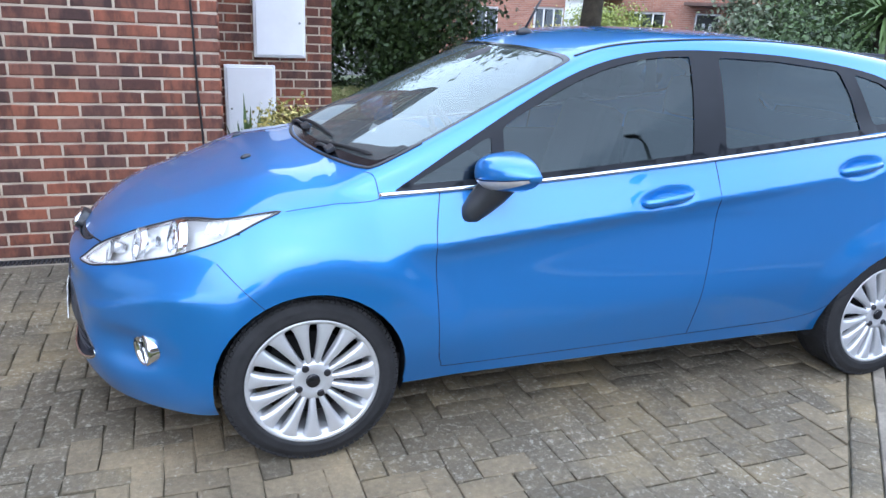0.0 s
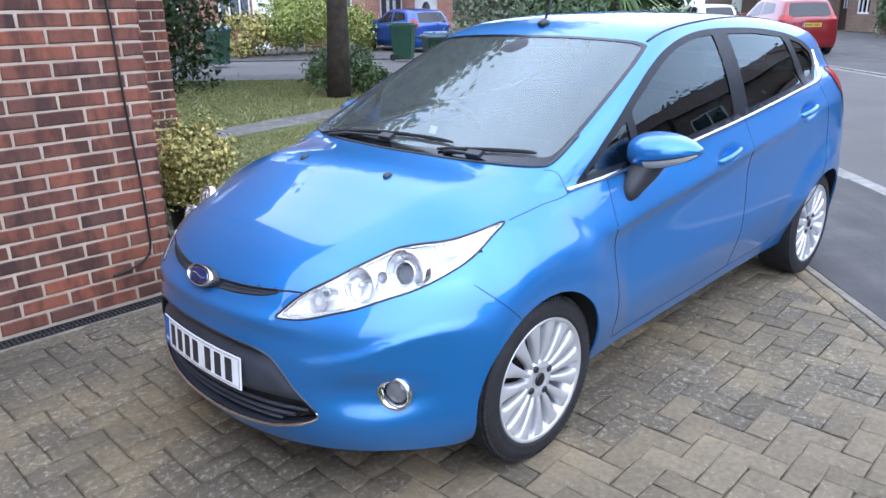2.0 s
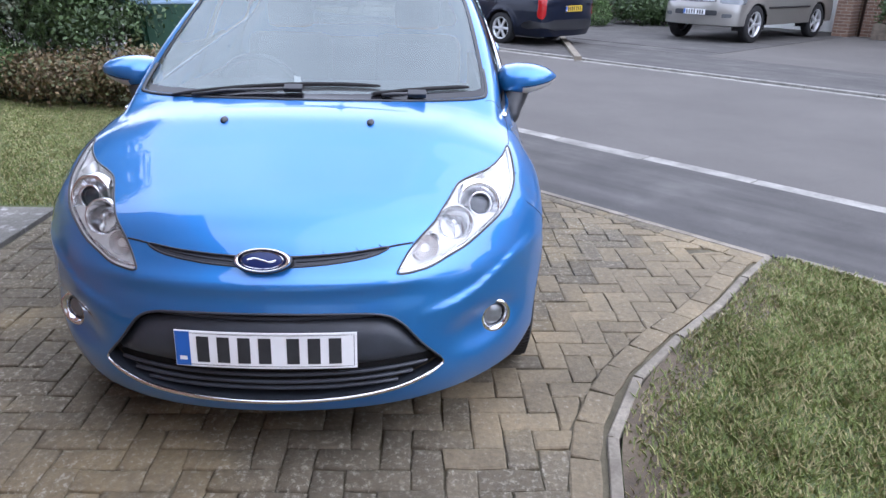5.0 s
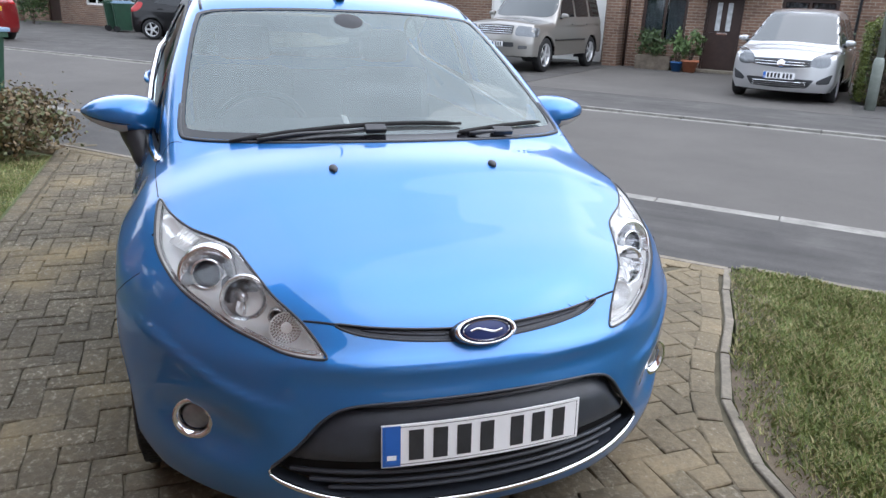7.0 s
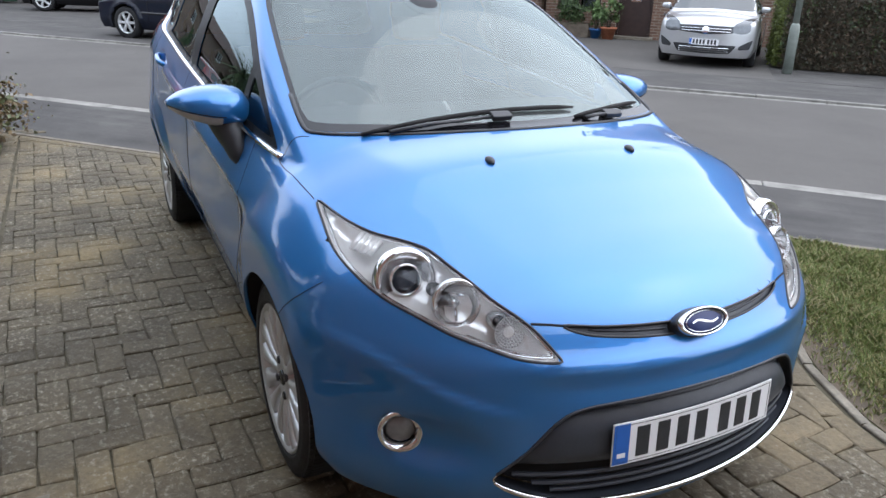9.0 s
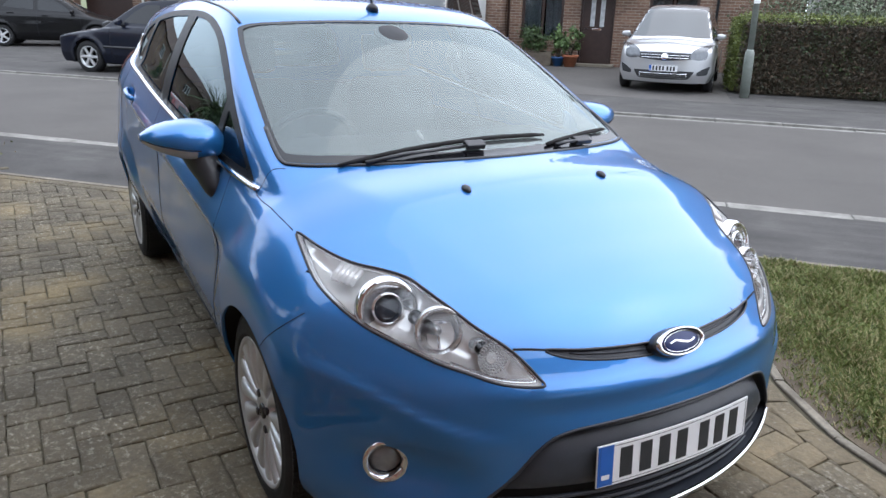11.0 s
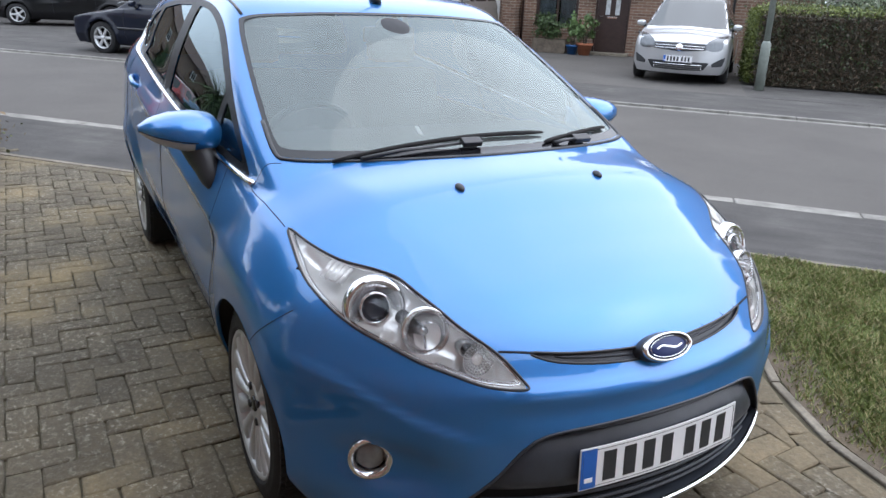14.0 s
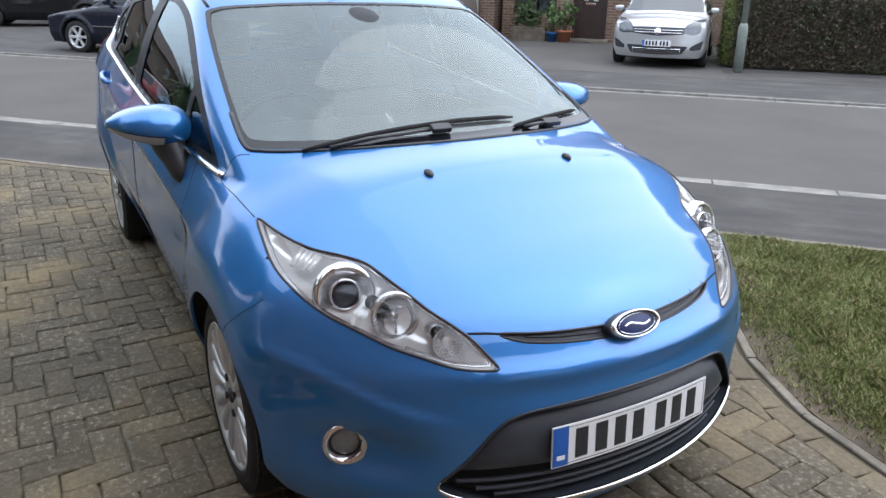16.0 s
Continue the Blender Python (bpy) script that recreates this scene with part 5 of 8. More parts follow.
    for s in (-1, 1):
        view = View((0, s, 0), (1, 0, 0))
        # glazing and its black surround; the outlines are drawn with x to the right for both sides
        holes = [GLASS_FRONT, GLASS_VENT, GLASS_REAR, GLASS_QUARTER]
        mesh_part("window_surround", *patch(view, DLO, 0.7, 0.001, 0.04, holes)[:2], PILLAR, car, "black window surround and pillars")
        for g, owner in ((GLASS_FRONT, panels["front_door", s]), (GLASS_VENT, panels["front_door", s]), (GLASS_REAR, panels["rear_door", s]), (GLASS_QUARTER, car)):
            gp, gf, gn = patch(view, g, 0.7, -0.003, 0.05)
            pane = mesh_part("side_window", gp, gf, TINT_GLASS, owner, "dark tinted side glass", True, gn)
            pane.visible_shadow = False
        belt = rounded([(0.235, 0.893), (0.5, 0.915), (0.8, 0.937), (1.5, 1.0), (2.1, 1.06), (2.37, 1.088), (2.47, 1.125), (2.503, 1.175), (2.505, 1.24)], 6, False)
        strip("chrome_belt_trim", view, belt, 0.75, CHROME, 0.0145, 0.003, car, "bright chrome strip under the side windows", 0.6)
        # shut lines
        door_f = rounded([(0.435, 0.905), (0.418, 0.82), (0.41, 0.73), (0.418, 0.55), (0.43, 0.38), (0.445, 0.31), (0.50, 0.283), (0.9, 0.283), (1.5, 0.292), (1.97, 0.302)], 6, False)
        strip("panel_seam", view, door_f, 0.83, SEAM, 0.0026, -0.0008, car, "", 0.5)
        strip("panel_seam", view, rounded([(1.972, 0.302), (2.12, 0.335), (2.25, 0.42), (2.34, 0.54), (2.40, 0.66), (2.435, 0.80), (2.44, 0.95), (2.41, 1.08)], 6, False), 0.83, SEAM, 0.0026, -0.0008, car, "", 0.5)
        strip("panel_seam", view, rounded([(1.505, 1.0), (1.515, 0.88), (1.52, 0.7), (1.505, 0.45), (1.50, 0.292)], 6, False), 0.83, SEAM, 0.0026, -0.0008, car, "", 0.5)
        strip("panel_seam", view, rounded([(-0.283, 0.708), (-0.235, 0.66), (-0.15, 0.575)], 6, False), 0.8, SEAM, 0.0024, -0.0008, car, "", 0.5)
        over = rounded([(-0.065, s * 0.735), (0.1, s * 0.745), (0.22, s * 0.748), (0.235, s * 0.735), (0.225, s * 0.70), (0.20, s * 0.665)], 6, False)
        strip("panel_seam", OVER, over, 0.87, SEAM, 0.0024, -0.0008, car, "", 0.5)
        # wheel arch lips and liners
        for wx in WHEELS:
            lip = [(wx + 0.321 * math.cos(a), 0.292 + 0.325 * math.sin(a)) for a in np.linspace(-0.12, math.pi + 0.12, 60)]
            strip("arch_lip", view, lip, 0.83, PAINT, 0.007, -0.006, car)
            bm = bmesh.new()
            turns = np.linspace(-0.3, math.pi + 0.3, 24)
            rim = view.onto(np.array([(wx + 0.323 * math.cos(a), 0.292 + 0.327 * math.sin(a)) for a in turns]), 0.83, -0.004)
            ring = [[bm.verts.new(tuple(p)) for p in rim]] + [[bm.verts.new((wx + r * math.cos(a), s * yy, 0.292 + r * math.sin(a))) for a in turns] for r, yy in ((0.335, 0.70), (0.335, 0.52), (0.05, 0.50))]
            for u, v in zip(ring, ring[1:]):
                for i in range(23):
                    bm.faces.new((u[i], u[i + 1], v[i + 1], v[i]))
            part("wheel_arch_liner", bm, DARK, car, "", True)
        # door pulls: a bar over a scooped cup
        for hx, hz, door in ((1.29, 0.862, "front_door"), (2.19, 0.955, "rear_door")):
            o = view.onto(np.array([(hx, hz)]), 0.83)[0] + (0, s * 0.014, 0)
            pts = [(o[0] + dx, o[1] + s * dy, o[2] + 0.14 * dx + 0.004) for dx, dy in ((-0.108, -0.008), (-0.085, 0.008), (-0.04, 0.016), (0.04, 0.016), (0.085, 0.008), (0.108, -0.008))]
            part("door_handle", tube(bmesh.new(), pts, [0.008, 0.012, 0.0135, 0.0135, 0.012, 0.008], 10, False, 1.15), PAINT, panels[door, s], "body-coloured pull handle", True)
        build_mirror(car, s)
        build_lamp(car, s)
        build_fog(car, s)
        # rear lamp
        rl = rounded([(2.60, 1.13), (2.69, 1.12), (2.85, 0.98), (2.93, 0.84), (2.85, 0.81), (2.73, 0.95)], 5)
        rp, rf, rn = patch(view, rl, 0.74, 0.006, 0.03)
        mesh_part("rear_lamp", rp, rf, RED_LENS, car, "red rear lamp cluster", True, rn)
    # windscreen and back glass
    small = SCREEN_EDGE.mean(0) + (SCREEN_EDGE - SCREEN_EDGE.mean(0)) * (0.974, 0.935) + (0, 0.012)
    gp, gf, gn = patch(SCREEN, SCREEN_EDGE, 0.85, -0.002, 0.05)
    pane = mesh_part("windscreen", gp, gf, SCREEN_GLASS, car, "raked windscreen glass reflecting pale sky", True, gn)
    pane.visible_shadow = False
    fp, ff, fn = patch(SCREEN, SCREEN_EDGE, 0.85, 0.0005, 0.05, [small])
    mesh_part("screen_border", fp, ff, GLOSS_BLACK, pane, "black printed border", True, fn)
    gp, gf, gn = patch(BACK, BACK_EDGE, 2.9, 0.0, 0.05)
    mesh_part("rear_screen", gp, gf, TINT_GLASS, car, "dark rear screen", True, gn)
    build_front(car)
    build_inside(car)
    for wx in WHEELS:
        for s in (-1, 1):
            build_wheel(car, wx, s)
    # floor pan
    part("floor_pan", boxed(-0.42, 2.85, -0.56, 0.56, 0.17, 0.22, 0.02), DARK, car)
    return car


def build_mirror(car, s):
    """Door mirror: a shell that narrows to its outer tip, dark foot, clear indicator strip."""
    top = spline([(0, 1.002), (0.07, 1.028), (0.22, 1.044), (0.45, 1.049), (0.7, 1.041), (0.88, 1.024), (1.0, 1.002)])
    low = spline([(0, 0.950), (0.07, 0.928), (0.22, 0.916), (0.45, 0.919), (0.7, 0.938), (0.88, 0.960), (1.0, 0.984)])
    fore = spline([(0, 0.615), (0.07, 0.572), (0.22, 0.541), (0.45, 0.534), (0.7, 0.556), (0.88, 0.597), (1.0, 0.652)])
    back = spline([(0, 0.660), (0.07, 0.682), (0.3, 0.690), (0.7, 0.697), (1.0, 0.690)])

    def at(v, a, out=0.0):
        hz, wx, cx = (top(v) - low(v)) / 2 + out, (0.672 - fore(v)) + out, 0.672
        c, n = math.cos(a), math.sin(a)
        e = 0.8
        x = cx + (wx * math.copysign(abs(c) ** e, c) if c < 0 else (back(v) - cx) * abs(c) ** 0.5)
        return Vector((x, s * (0.742 + 0.262 * v), (top(v) + low(v)) / 2 + hz * math.copysign(abs(n) ** e, n)))

    def loft(vs, angles, out, closed):
        bm = bmesh.new()
        rows = [[bm.verts.new(at(v, a, out)) for a in angles] for v in vs]
        n = len(angles)
        for p, q in zip(rows, rows[1:]):
            for k in range(n if closed else n - 1):
                bm.faces.new((p[k], p[(k + 1) % n], q[(k + 1) % n], q[k]))
        if closed:
            bm.faces.new(rows[0][::-1])
            bm.faces.new(rows[-1])
        bmesh.ops.recalc_face_normals(bm, faces=bm.faces)
        return bm

    shell = part("door_mirror", loft(np.r_[0, 0.02, np.linspace(0.05, 0.95, 20), 0.98, 1.0], np.arange(32) * math.tau / 32, 0.0, True), PAINT, car, "blue door mirror with clear indicator", True)
    foot = tube(bmesh.new(), [(0.625, s * 0.835, 0.955), (0.60, s * 0.822, 0.915), (0.565, s * 0.806, 0.87), (0.535, s * 0.800, 0.835), (0.515, s * 0.800, 0.812)], [0.055, 0.050, 0.043, 0.036, 0.018], 14, False, 1.1)
    part("mirror_foot", foot, BLACK_PLASTIC, shell, "black mirror foot", True)
    part("indicator_lens", loft(np.linspace(0.40, 0.985, 14), np.radians(np.linspace(196, 232, 6)), 0.0025, False), AMBER, shell, "clear indicator lens", True)
    part("shell_gap", tube(bmesh.new(), [at(v, math.radians(193), 0.001) for v in np.linspace(0.36, 0.99, 14)], 0.0016, 6), SEAM, shell, "", True)
    part("mirror_glass", loft(np.linspace(0.08, 0.92, 10), np.radians(np.linspace(-62, 62, 8)), -0.012, False), CHROME, shell, "mirror glass", True)


def build_lamp(car, s):
    """Headlamp: bright bowl behind a clear lens, projector and indicator pods."""
    lamp = thing("headlamp", "", "")
    lamp.parent = car
    tagged(lamp, "swept-back clear headlamp with chrome reflectors")
    for k in ("category",):
        if k in lamp:
            del lamp[k]
    view = View((-0.62, s * 0.50, 0.60), (0.55, s * 0.55, 0.12))
    pts = np.array([(x, s * y, z) for x, y, z in lamp3d])
    edge, near = rounded(view.flat(pts), 4), float(pts.mean(0) @ view.d)
    gp, gf, gn = patch(view, edge, near, -0.001, 0.03)
    lens = mesh_part("lamp_lens", gp, gf, LENS_GLASS, lamp, "clear polycarbonate lens", True, gn)
    lens.visible_shadow = False
    rim = view.onto(edge, near, 0.0)
    part("lamp_seal", tube(bmesh.new(), [tuple(v) for v in rim], 0.0034, 6, True), SATIN_BLACK, lamp, "dark lamp edge seal", True)
    # bowl: the same outline set back, with a wall
    inner = edge.mean(0) + (edge - edge.mean(0)) * 0.94
    bp, bf, bn = patch(view, inner, near, 0.0, 0.025)
    deep = np.clip(nearest(view.flat(bp), inner)[0] / 0.03, 0, 1)
    bp = bp - view.d * (0.012 + 0.036 * deep**0.7)[:, None]
    mesh_part("lamp_bowl", bp, bf, REFLECTOR, lamp, "bright chromed lamp bowl", True)
    wall = bmesh.new()
    a = [wall.verts.new(tuple(v)) for v in rim]
    b = [wall.verts.new(tuple(v)) for v in view.onto(inner, near) - view.d * 0.012]
    for i in range(len(a)):
        j = (i + 1) % len(a)
        wall.faces.new((a[i], a[j], b[j], b[i]))
    part("lamp_wall", wall, REFLECTOR, lamp, "", True)

    def pod(name, where, radius, depth, mats, label):
        o = view.onto(view.flat(np.array([where])), near)[0] - view.d * 0.015
        m = Matrix.Translation(o) @ Vector((-0.93, s * 0.2, 0.25)).to_track_quat("Z", "Y").to_matrix().to_4x4()
        ring = lathe(bmesh.new(), [(radius * 1.18, -depth), (radius * 1.22, -0.004), (radius * 1.12, 0.004), (radius * 1.0, 0.0), (radius * 0.9, -depth * 0.5), (radius * 0.75, -depth)], 28, m, False)
        cup = part(name, ring, mats[0], lamp, label, True)
        ball = lathe(bmesh.new(), [(radius * 0.98, -depth * 0.7), (radius * 0.9, -depth * 0.35), (radius * 0.6, -depth * 0.12), (radius * 0.02, -depth * 0.02)], 24, m)
        part(name + "_lens", ball, mats[1], cup, "", True)

    def spot(where, back):
        o = view.onto(view.flat(np.array([where])), near)[0] - view.d * back
        return Matrix.Translation(o) @ Vector((-0.93, s * 0.2, 0.25)).to_track_quat("Z", "Y").to_matrix().to_4x4()

    def ribbed(name, m, r0, r1, h0, h1, count, label):
        """A collar of fine radial ribs round a lamp cup."""
        collar = part(name, lathe(bmesh.new(), [(r0, h0 - 0.012), (r0, h0), (r1, h1), (r1 + 0.003, h1 + 0.001), (r1 + 0.005, h1 - 0.02)], 36, m, False), SATIN_SILVER, lamp, label, True)
        ribs = bmesh.new()
        for k in range(count):
            q = m @ Matrix.Rotation(k * math.tau / count, 4, "Z")
            tube(ribs, [q @ Vector((r0 + 0.002, 0, h0 + 0.001)), q @ Vector((r1 - 0.001, 0, h1 + 0.001))], 0.0014, 5)
        tagged(part("rib", ribs, CHROME, collar), kind="stuff")

    pod("projector", (-0.419, s * 0.626, 0.745), 0.033, 0.035, (CHROME, PROJECTOR), "round projector lamp with dark glass")
    seat = spot((-0.419, s * 0.626, 0.745), 0.020)
    ribbed("projector_bezel", seat, 0.040, 0.061, -0.020, -0.002, 44, "silver ribbed bezel")
    part("projector_ring", lathe(bmesh.new(), [(0.061, -0.006), (0.064, 0.004), (0.070, 0.005), (0.076, -0.004), (0.080, -0.022)], 40, seat, False), CHROME, lamp, "polished outer ring", True)
    # main beam: deep bright cup with a bulb shield inside a ribbed collar
    beam = spot((-0.528, s * 0.546, 0.717), 0.020)
    cup = part("main_beam", lathe(bmesh.new(), [(0.046, 0.002), (0.043, -0.008), (0.036, -0.024), (0.024, -0.036), (0.008, -0.042), (0.001, -0.042)], 32, beam, False), CHROME, lamp, "bright main beam cup", True)
    part("bulb_shield", lathe(bmesh.new(), [(0.013, -0.042), (0.013, -0.010), (0.009, -0.003), (0.001, -0.002)], 18, beam @ pose(0, 0, 0, 0, 18, 0)), SATIN_SILVER, cup, "", True)
    part("shield_stalk", tube(bmesh.new(), [beam @ Vector(v) for v in ((0.0, 0, -0.012), (0.0, -0.02, -0.012), (0.0, -0.043, -0.006))], 0.004, 8), SATIN_SILVER, cup, "", True)
    ribbed("main_beam_collar", beam, 0.046, 0.054, 0.002, 0.006, 40, "silver ribbed collar")
    # indicator: small tube with a bulb
    tip = spot((-0.606, s * 0.480, 0.696), 0.016)
    fan = spot((-0.632, s * 0.462, 0.676), 0.020)
    dish = part("indicator_dish", lathe(bmesh.new(), [(0.040, 0.006), (0.036, 0.0), (0.026, -0.008), (0.012, -0.012), (0.001, -0.013)], 32, fan, False), REFLECTOR, lamp, "pale ribbed indicator reflector", True)
    grid = bmesh.new()
    for r in (0.016, 0.022, 0.028, 0.034):
        for k in range(int(r * 900)):
            a = k * math.tau / int(r * 900)
            box(grid, r - 0.0022, r + 0.0022, -0.0022, 0.0022, -0.013 + (r / 0.036) ** 2 * 0.011, -0.010 + (r / 0.036) ** 2 * 0.012, 0, fan @ Matrix.Rotation(a, 4, "Z"))
    tagged(part("prism", grid, SATIN_SILVER, dish), kind="stuff")
    pod_body = part("indicator_pod", lathe(bmesh.new(), [(0.021, -0.03), (0.020, 0.004), (0.017, 0.007), (0.015, 0.002), (0.010, -0.018), (0.001, -0.022)], 24, tip, False), SATIN_SILVER, lamp, "small indicator bulb pod", True)
    part("indicator_bulb", lathe(bmesh.new(), [(0.006, -0.02), (0.007, -0.006), (0.004, 0.0), (0.001, 0.001)], 14, tip), GREY_LENS, pod_body, "", True)
    mid = spot((-0.470, s * 0.580, 0.737), 0.022)
    part("link_cup", lathe(bmesh.new(), [(0.018, 0.0), (0.016, -0.006), (0.009, -0.012), (0.001, -0.014)], 20, mid, False), GREY_LENS, lamp, "dark round cup between lamps", True)
    # flutes in the upper corner
    for k in range(5):
        a, b = Vector((-0.262 - 0.0125 * k, s * (0.702 - 0.0065 * k), 0.775)), Vector((-0.250 - 0.0125 * k, s * (0.668 - 0.0065 * k), 0.812 - 0.002 * k))
        ends = view.onto(view.flat(np.array([tuple(a), tuple(b)])), near) - view.d * 0.009
        part("flute", tube(bmesh.new(), [tuple(e) for e in ends], 0.0068, 10), REFLECTOR, lamp, "", True)
    beads = bmesh.new()
    run = rounded([(-0.695, s * 0.400, 0.634), (-0.672, s * 0.450, 0.638), (-0.635, s * 0.498, 0.648), (-0.590, s * 0.548, 0.663)], 9, False)
    for q in view.onto(view.flat(run), near) - view.d * 0.010:
        bmesh.ops.create_uvsphere(beads, u_segments=8, v_segments=5, radius=0.0042, matrix=Matrix.Translation(q))
    tagged(part("bead_strip", beads, CHROME, lamp, "row of bright beads along the lamp's foot", True), kind="stuff")
    # bright lip that follows the lamp's outline
    part("lamp_lip", tube(bmesh.new(), [tuple(v) for v in view.onto(inner, near) - view.d * 0.012], 0.005, 8, True), CHROME, lamp, "polished inner lip", True)


def build_fog(car, s):
    """Round fog lamp with a chrome bezel in a scooped pocket."""
    fog = thing("fog_lamp", "", "")
    fog.parent = car
    tagged(fog, "round fog lamp with chrome bezel")
    o = FRONT.onto(np.array([(-s * 0.672, 0.395)]), 0.55)[0]
    o = np.array([o[0] - 0.004, s * 0.672, 0.395])
    m = Matrix.Translation(o + np.array([0.0, 0, 0])) @ Vector((-0.93, s * 0.36, 0.03)).to_track_quat("Z", "Y").to_matrix().to_4x4()
    bez = lathe(bmesh.new(), [(0.054, -0.06), (0.057, 0.0), (0.054, 0.010), (0.046, 0.008), (0.040, -0.010)], 28, m, False)
    part("chrome_bezel", bez, CHROME, fog, "polished chrome ring", True)
    hood = [m @ Vector((0.050 * math.cos(a), 0.050 * math.sin(a), 0.004)) for a in np.linspace(-1.9, 1.9, 22) + (0 if s > 0 else math.pi)]
    part("chrome_hood", tube(bmesh.new(), hood, [0.004 + 0.011 * math.sin(math.pi * k / 21) for k in range(22)], 8), CHROME, fog, "thick chrome brow", True)
    part("fog_glass", lathe(bmesh.new(), [(0.041, -0.012), (0.03, -0.004), (0.015, 0.0), (0.002, 0.001)], 24, m), GREY_LENS, fog, "", True)


def build_wheel(car, wx, s):
    """Fifteen-spoke alloy wheel with a low-profile tyre."""
    hub = new("wheel")
    hub.parent = car
    hub.matrix_basis = pose(wx, s * 0.746, 0.293) @ (pose(0, 0, 0, 90, 0, 0) if s < 0 else pose(0, 0, 0, -90, 0, 0)) @ pose(0, 0, 0, 0, 0, 17 * (wx > 1) + 5)
    tagged(hub, "silver multi-spoke alloy wheel with black tyre")
    prof = [(0.212, -0.10), (0.24, -0.108), (0.272, -0.106), (0.288, -0.092), (0.2945, -0.07), (0.2945, 0.045), (0.291, 0.066), (0.284, 0.080), (0.272, 0.089), (0.262, 0.0925), (0.258, 0.0945), (0.252, 0.0945), (0.240, 0.095), (0.234, 0.0965), (0.229, 0.096), (0.224, 0.091), (0.206, 0.08)]
    tyre = part("tyre", lathe(bmesh.new(), prof, 64, None, False), RUBBER, hub, "black low-profile tyre", True)
    tread = bmesh.new()
    for k in range(90):
        a = k * math.tau / 90
        box(tread, 0.284, 0.2953, -0.0075, 0.0075, 0.028, 0.070, 0, Matrix.Rotation(a, 4, "Z"))
        box(tread, 0.276, 0.2895, -0.0075, 0.0075, 0.060, 0.0835, 0, Matrix.Rotation(a, 4, "Z"))
        box(tread, 0.292, 0.2953, -0.0075, 0.0075, -0.09, -0.05, 0, Matrix.Rotation(a + 0.03, 4, "Z"))
    tagged(part("tread", tread, RUBBER, tyre), kind="stuff")
    rim = [(0.205, -0.09), (0.195, -0.06), (0.190, 0.03), (0.203, 0.074), (0.2195, 0.084), (0.2225, 0.091), (0.2185, 0.094), (0.208, 0.087), (0.202, 0.075)]
    part("rim", lathe(bmesh.new(), rim, 64, None, False), ALLOY, hub, "silver rim", True)
    part("brake_drum", lathe(bmesh.new(), [(0.145, -0.02), (0.15, 0.012), (0.06, 0.02), (0.01, 0.02)], 32), DARK, hub, "", True)
    centre = [(0.072, 0.055), (0.070, 0.073), (0.060, 0.080), (0.040, 0.080), (0.034, 0.077), (0.001, 0.077)]
    part("hub", lathe(bmesh.new(), centre, 32, None, False), ALLOY, hub, "", True)
    part("centre_cap", lathe(bmesh.new(), [(0.024, 0.074), (0.0235, 0.082), (0.019, 0.0845), (0.001, 0.085)], 28), GLOSS_BLACK, hub, "dark centre cap", True)
    for k in range(4):
        m = Matrix.Rotation(k * math.tau / 4 + 0.4, 4, "Z") @ Matrix.Translation((0.053, 0, 0))
        part("wheel_bolt", lathe(bmesh.new(), [(0.0125, 0.072), (0.0125, 0.083), (0.010, 0.0855), (0.001, 0.0855)], 12, m), BOLT, hub)
    if "spoke" not in SHARED:
        bm = bmesh.new()
        rows = []
        for r, w, z, t in ((0.058, 0.0095, 0.076, 0.03), (0.085, 0.0110, 0.0825, 0.03), (0.125, 0.0150, 0.0865, 0.03), (0.165, 0.0205, 0.0885, 0.03), (0.188, 0.0255, 0.0885, 0.03), (0.199, 0.0305, 0.0880, 0.028), (0.206, 0.0380, 0.0875, 0.026), (0.212, 0.0445, 0.0865, 0.02)):
            rows.append([bm.verts.new(v) for v in ((r, -w, z - t), (r, -w, z - 0.009), (r, -w * 0.84, z - 0.003), (r, -w * 0.45, z), (r, 0, z + 0.0008), (r, w * 0.45, z), (r, w * 0.84, z - 0.003), (r, w, z - 0.009), (r, w, z - t))])
        for a, b in zip(rows, rows[1:]):
            for i in range(8):
                bm.faces.new((a[i], b[i], b[i + 1], a[i + 1])).smooth = True
        bmesh.ops.recalc_face_normals(bm, faces=bm.faces)
        me = bpy.data.meshes.new("spoke")
        bm.to_mesh(me)
        bm.free()
        me.materials.append(ALLOY)
        SHARED["spoke"] = me
    for k in range(15):
        sp = new("spoke", SHARED["spoke"])
        sp.parent = hub
        sp.matrix_basis = Matrix.Rotation(k * math.tau / 15, 4, "Z")


def letter_mesh(text, size, depth=0.001, bold=0.0):
    cu = bpy.data.curves.new("letters", "FONT")
    cu.body, cu.size, cu.extrude, cu.offset, cu.resolution_u = text, size, depth, bold, 3
    cu.align_x, cu.align_y = "CENTER", "CENTER"
    ob = bpy.data.objects.new("letters", cu)
    scene.collection.objects.link(ob)
    bpy.context.view_layer.update()
    me = bpy.data.meshes.new_from_object(ob)
    bpy.data.objects.remove(ob)
    bm = bmesh.new()
    bm.from_mesh(me)
    return bm


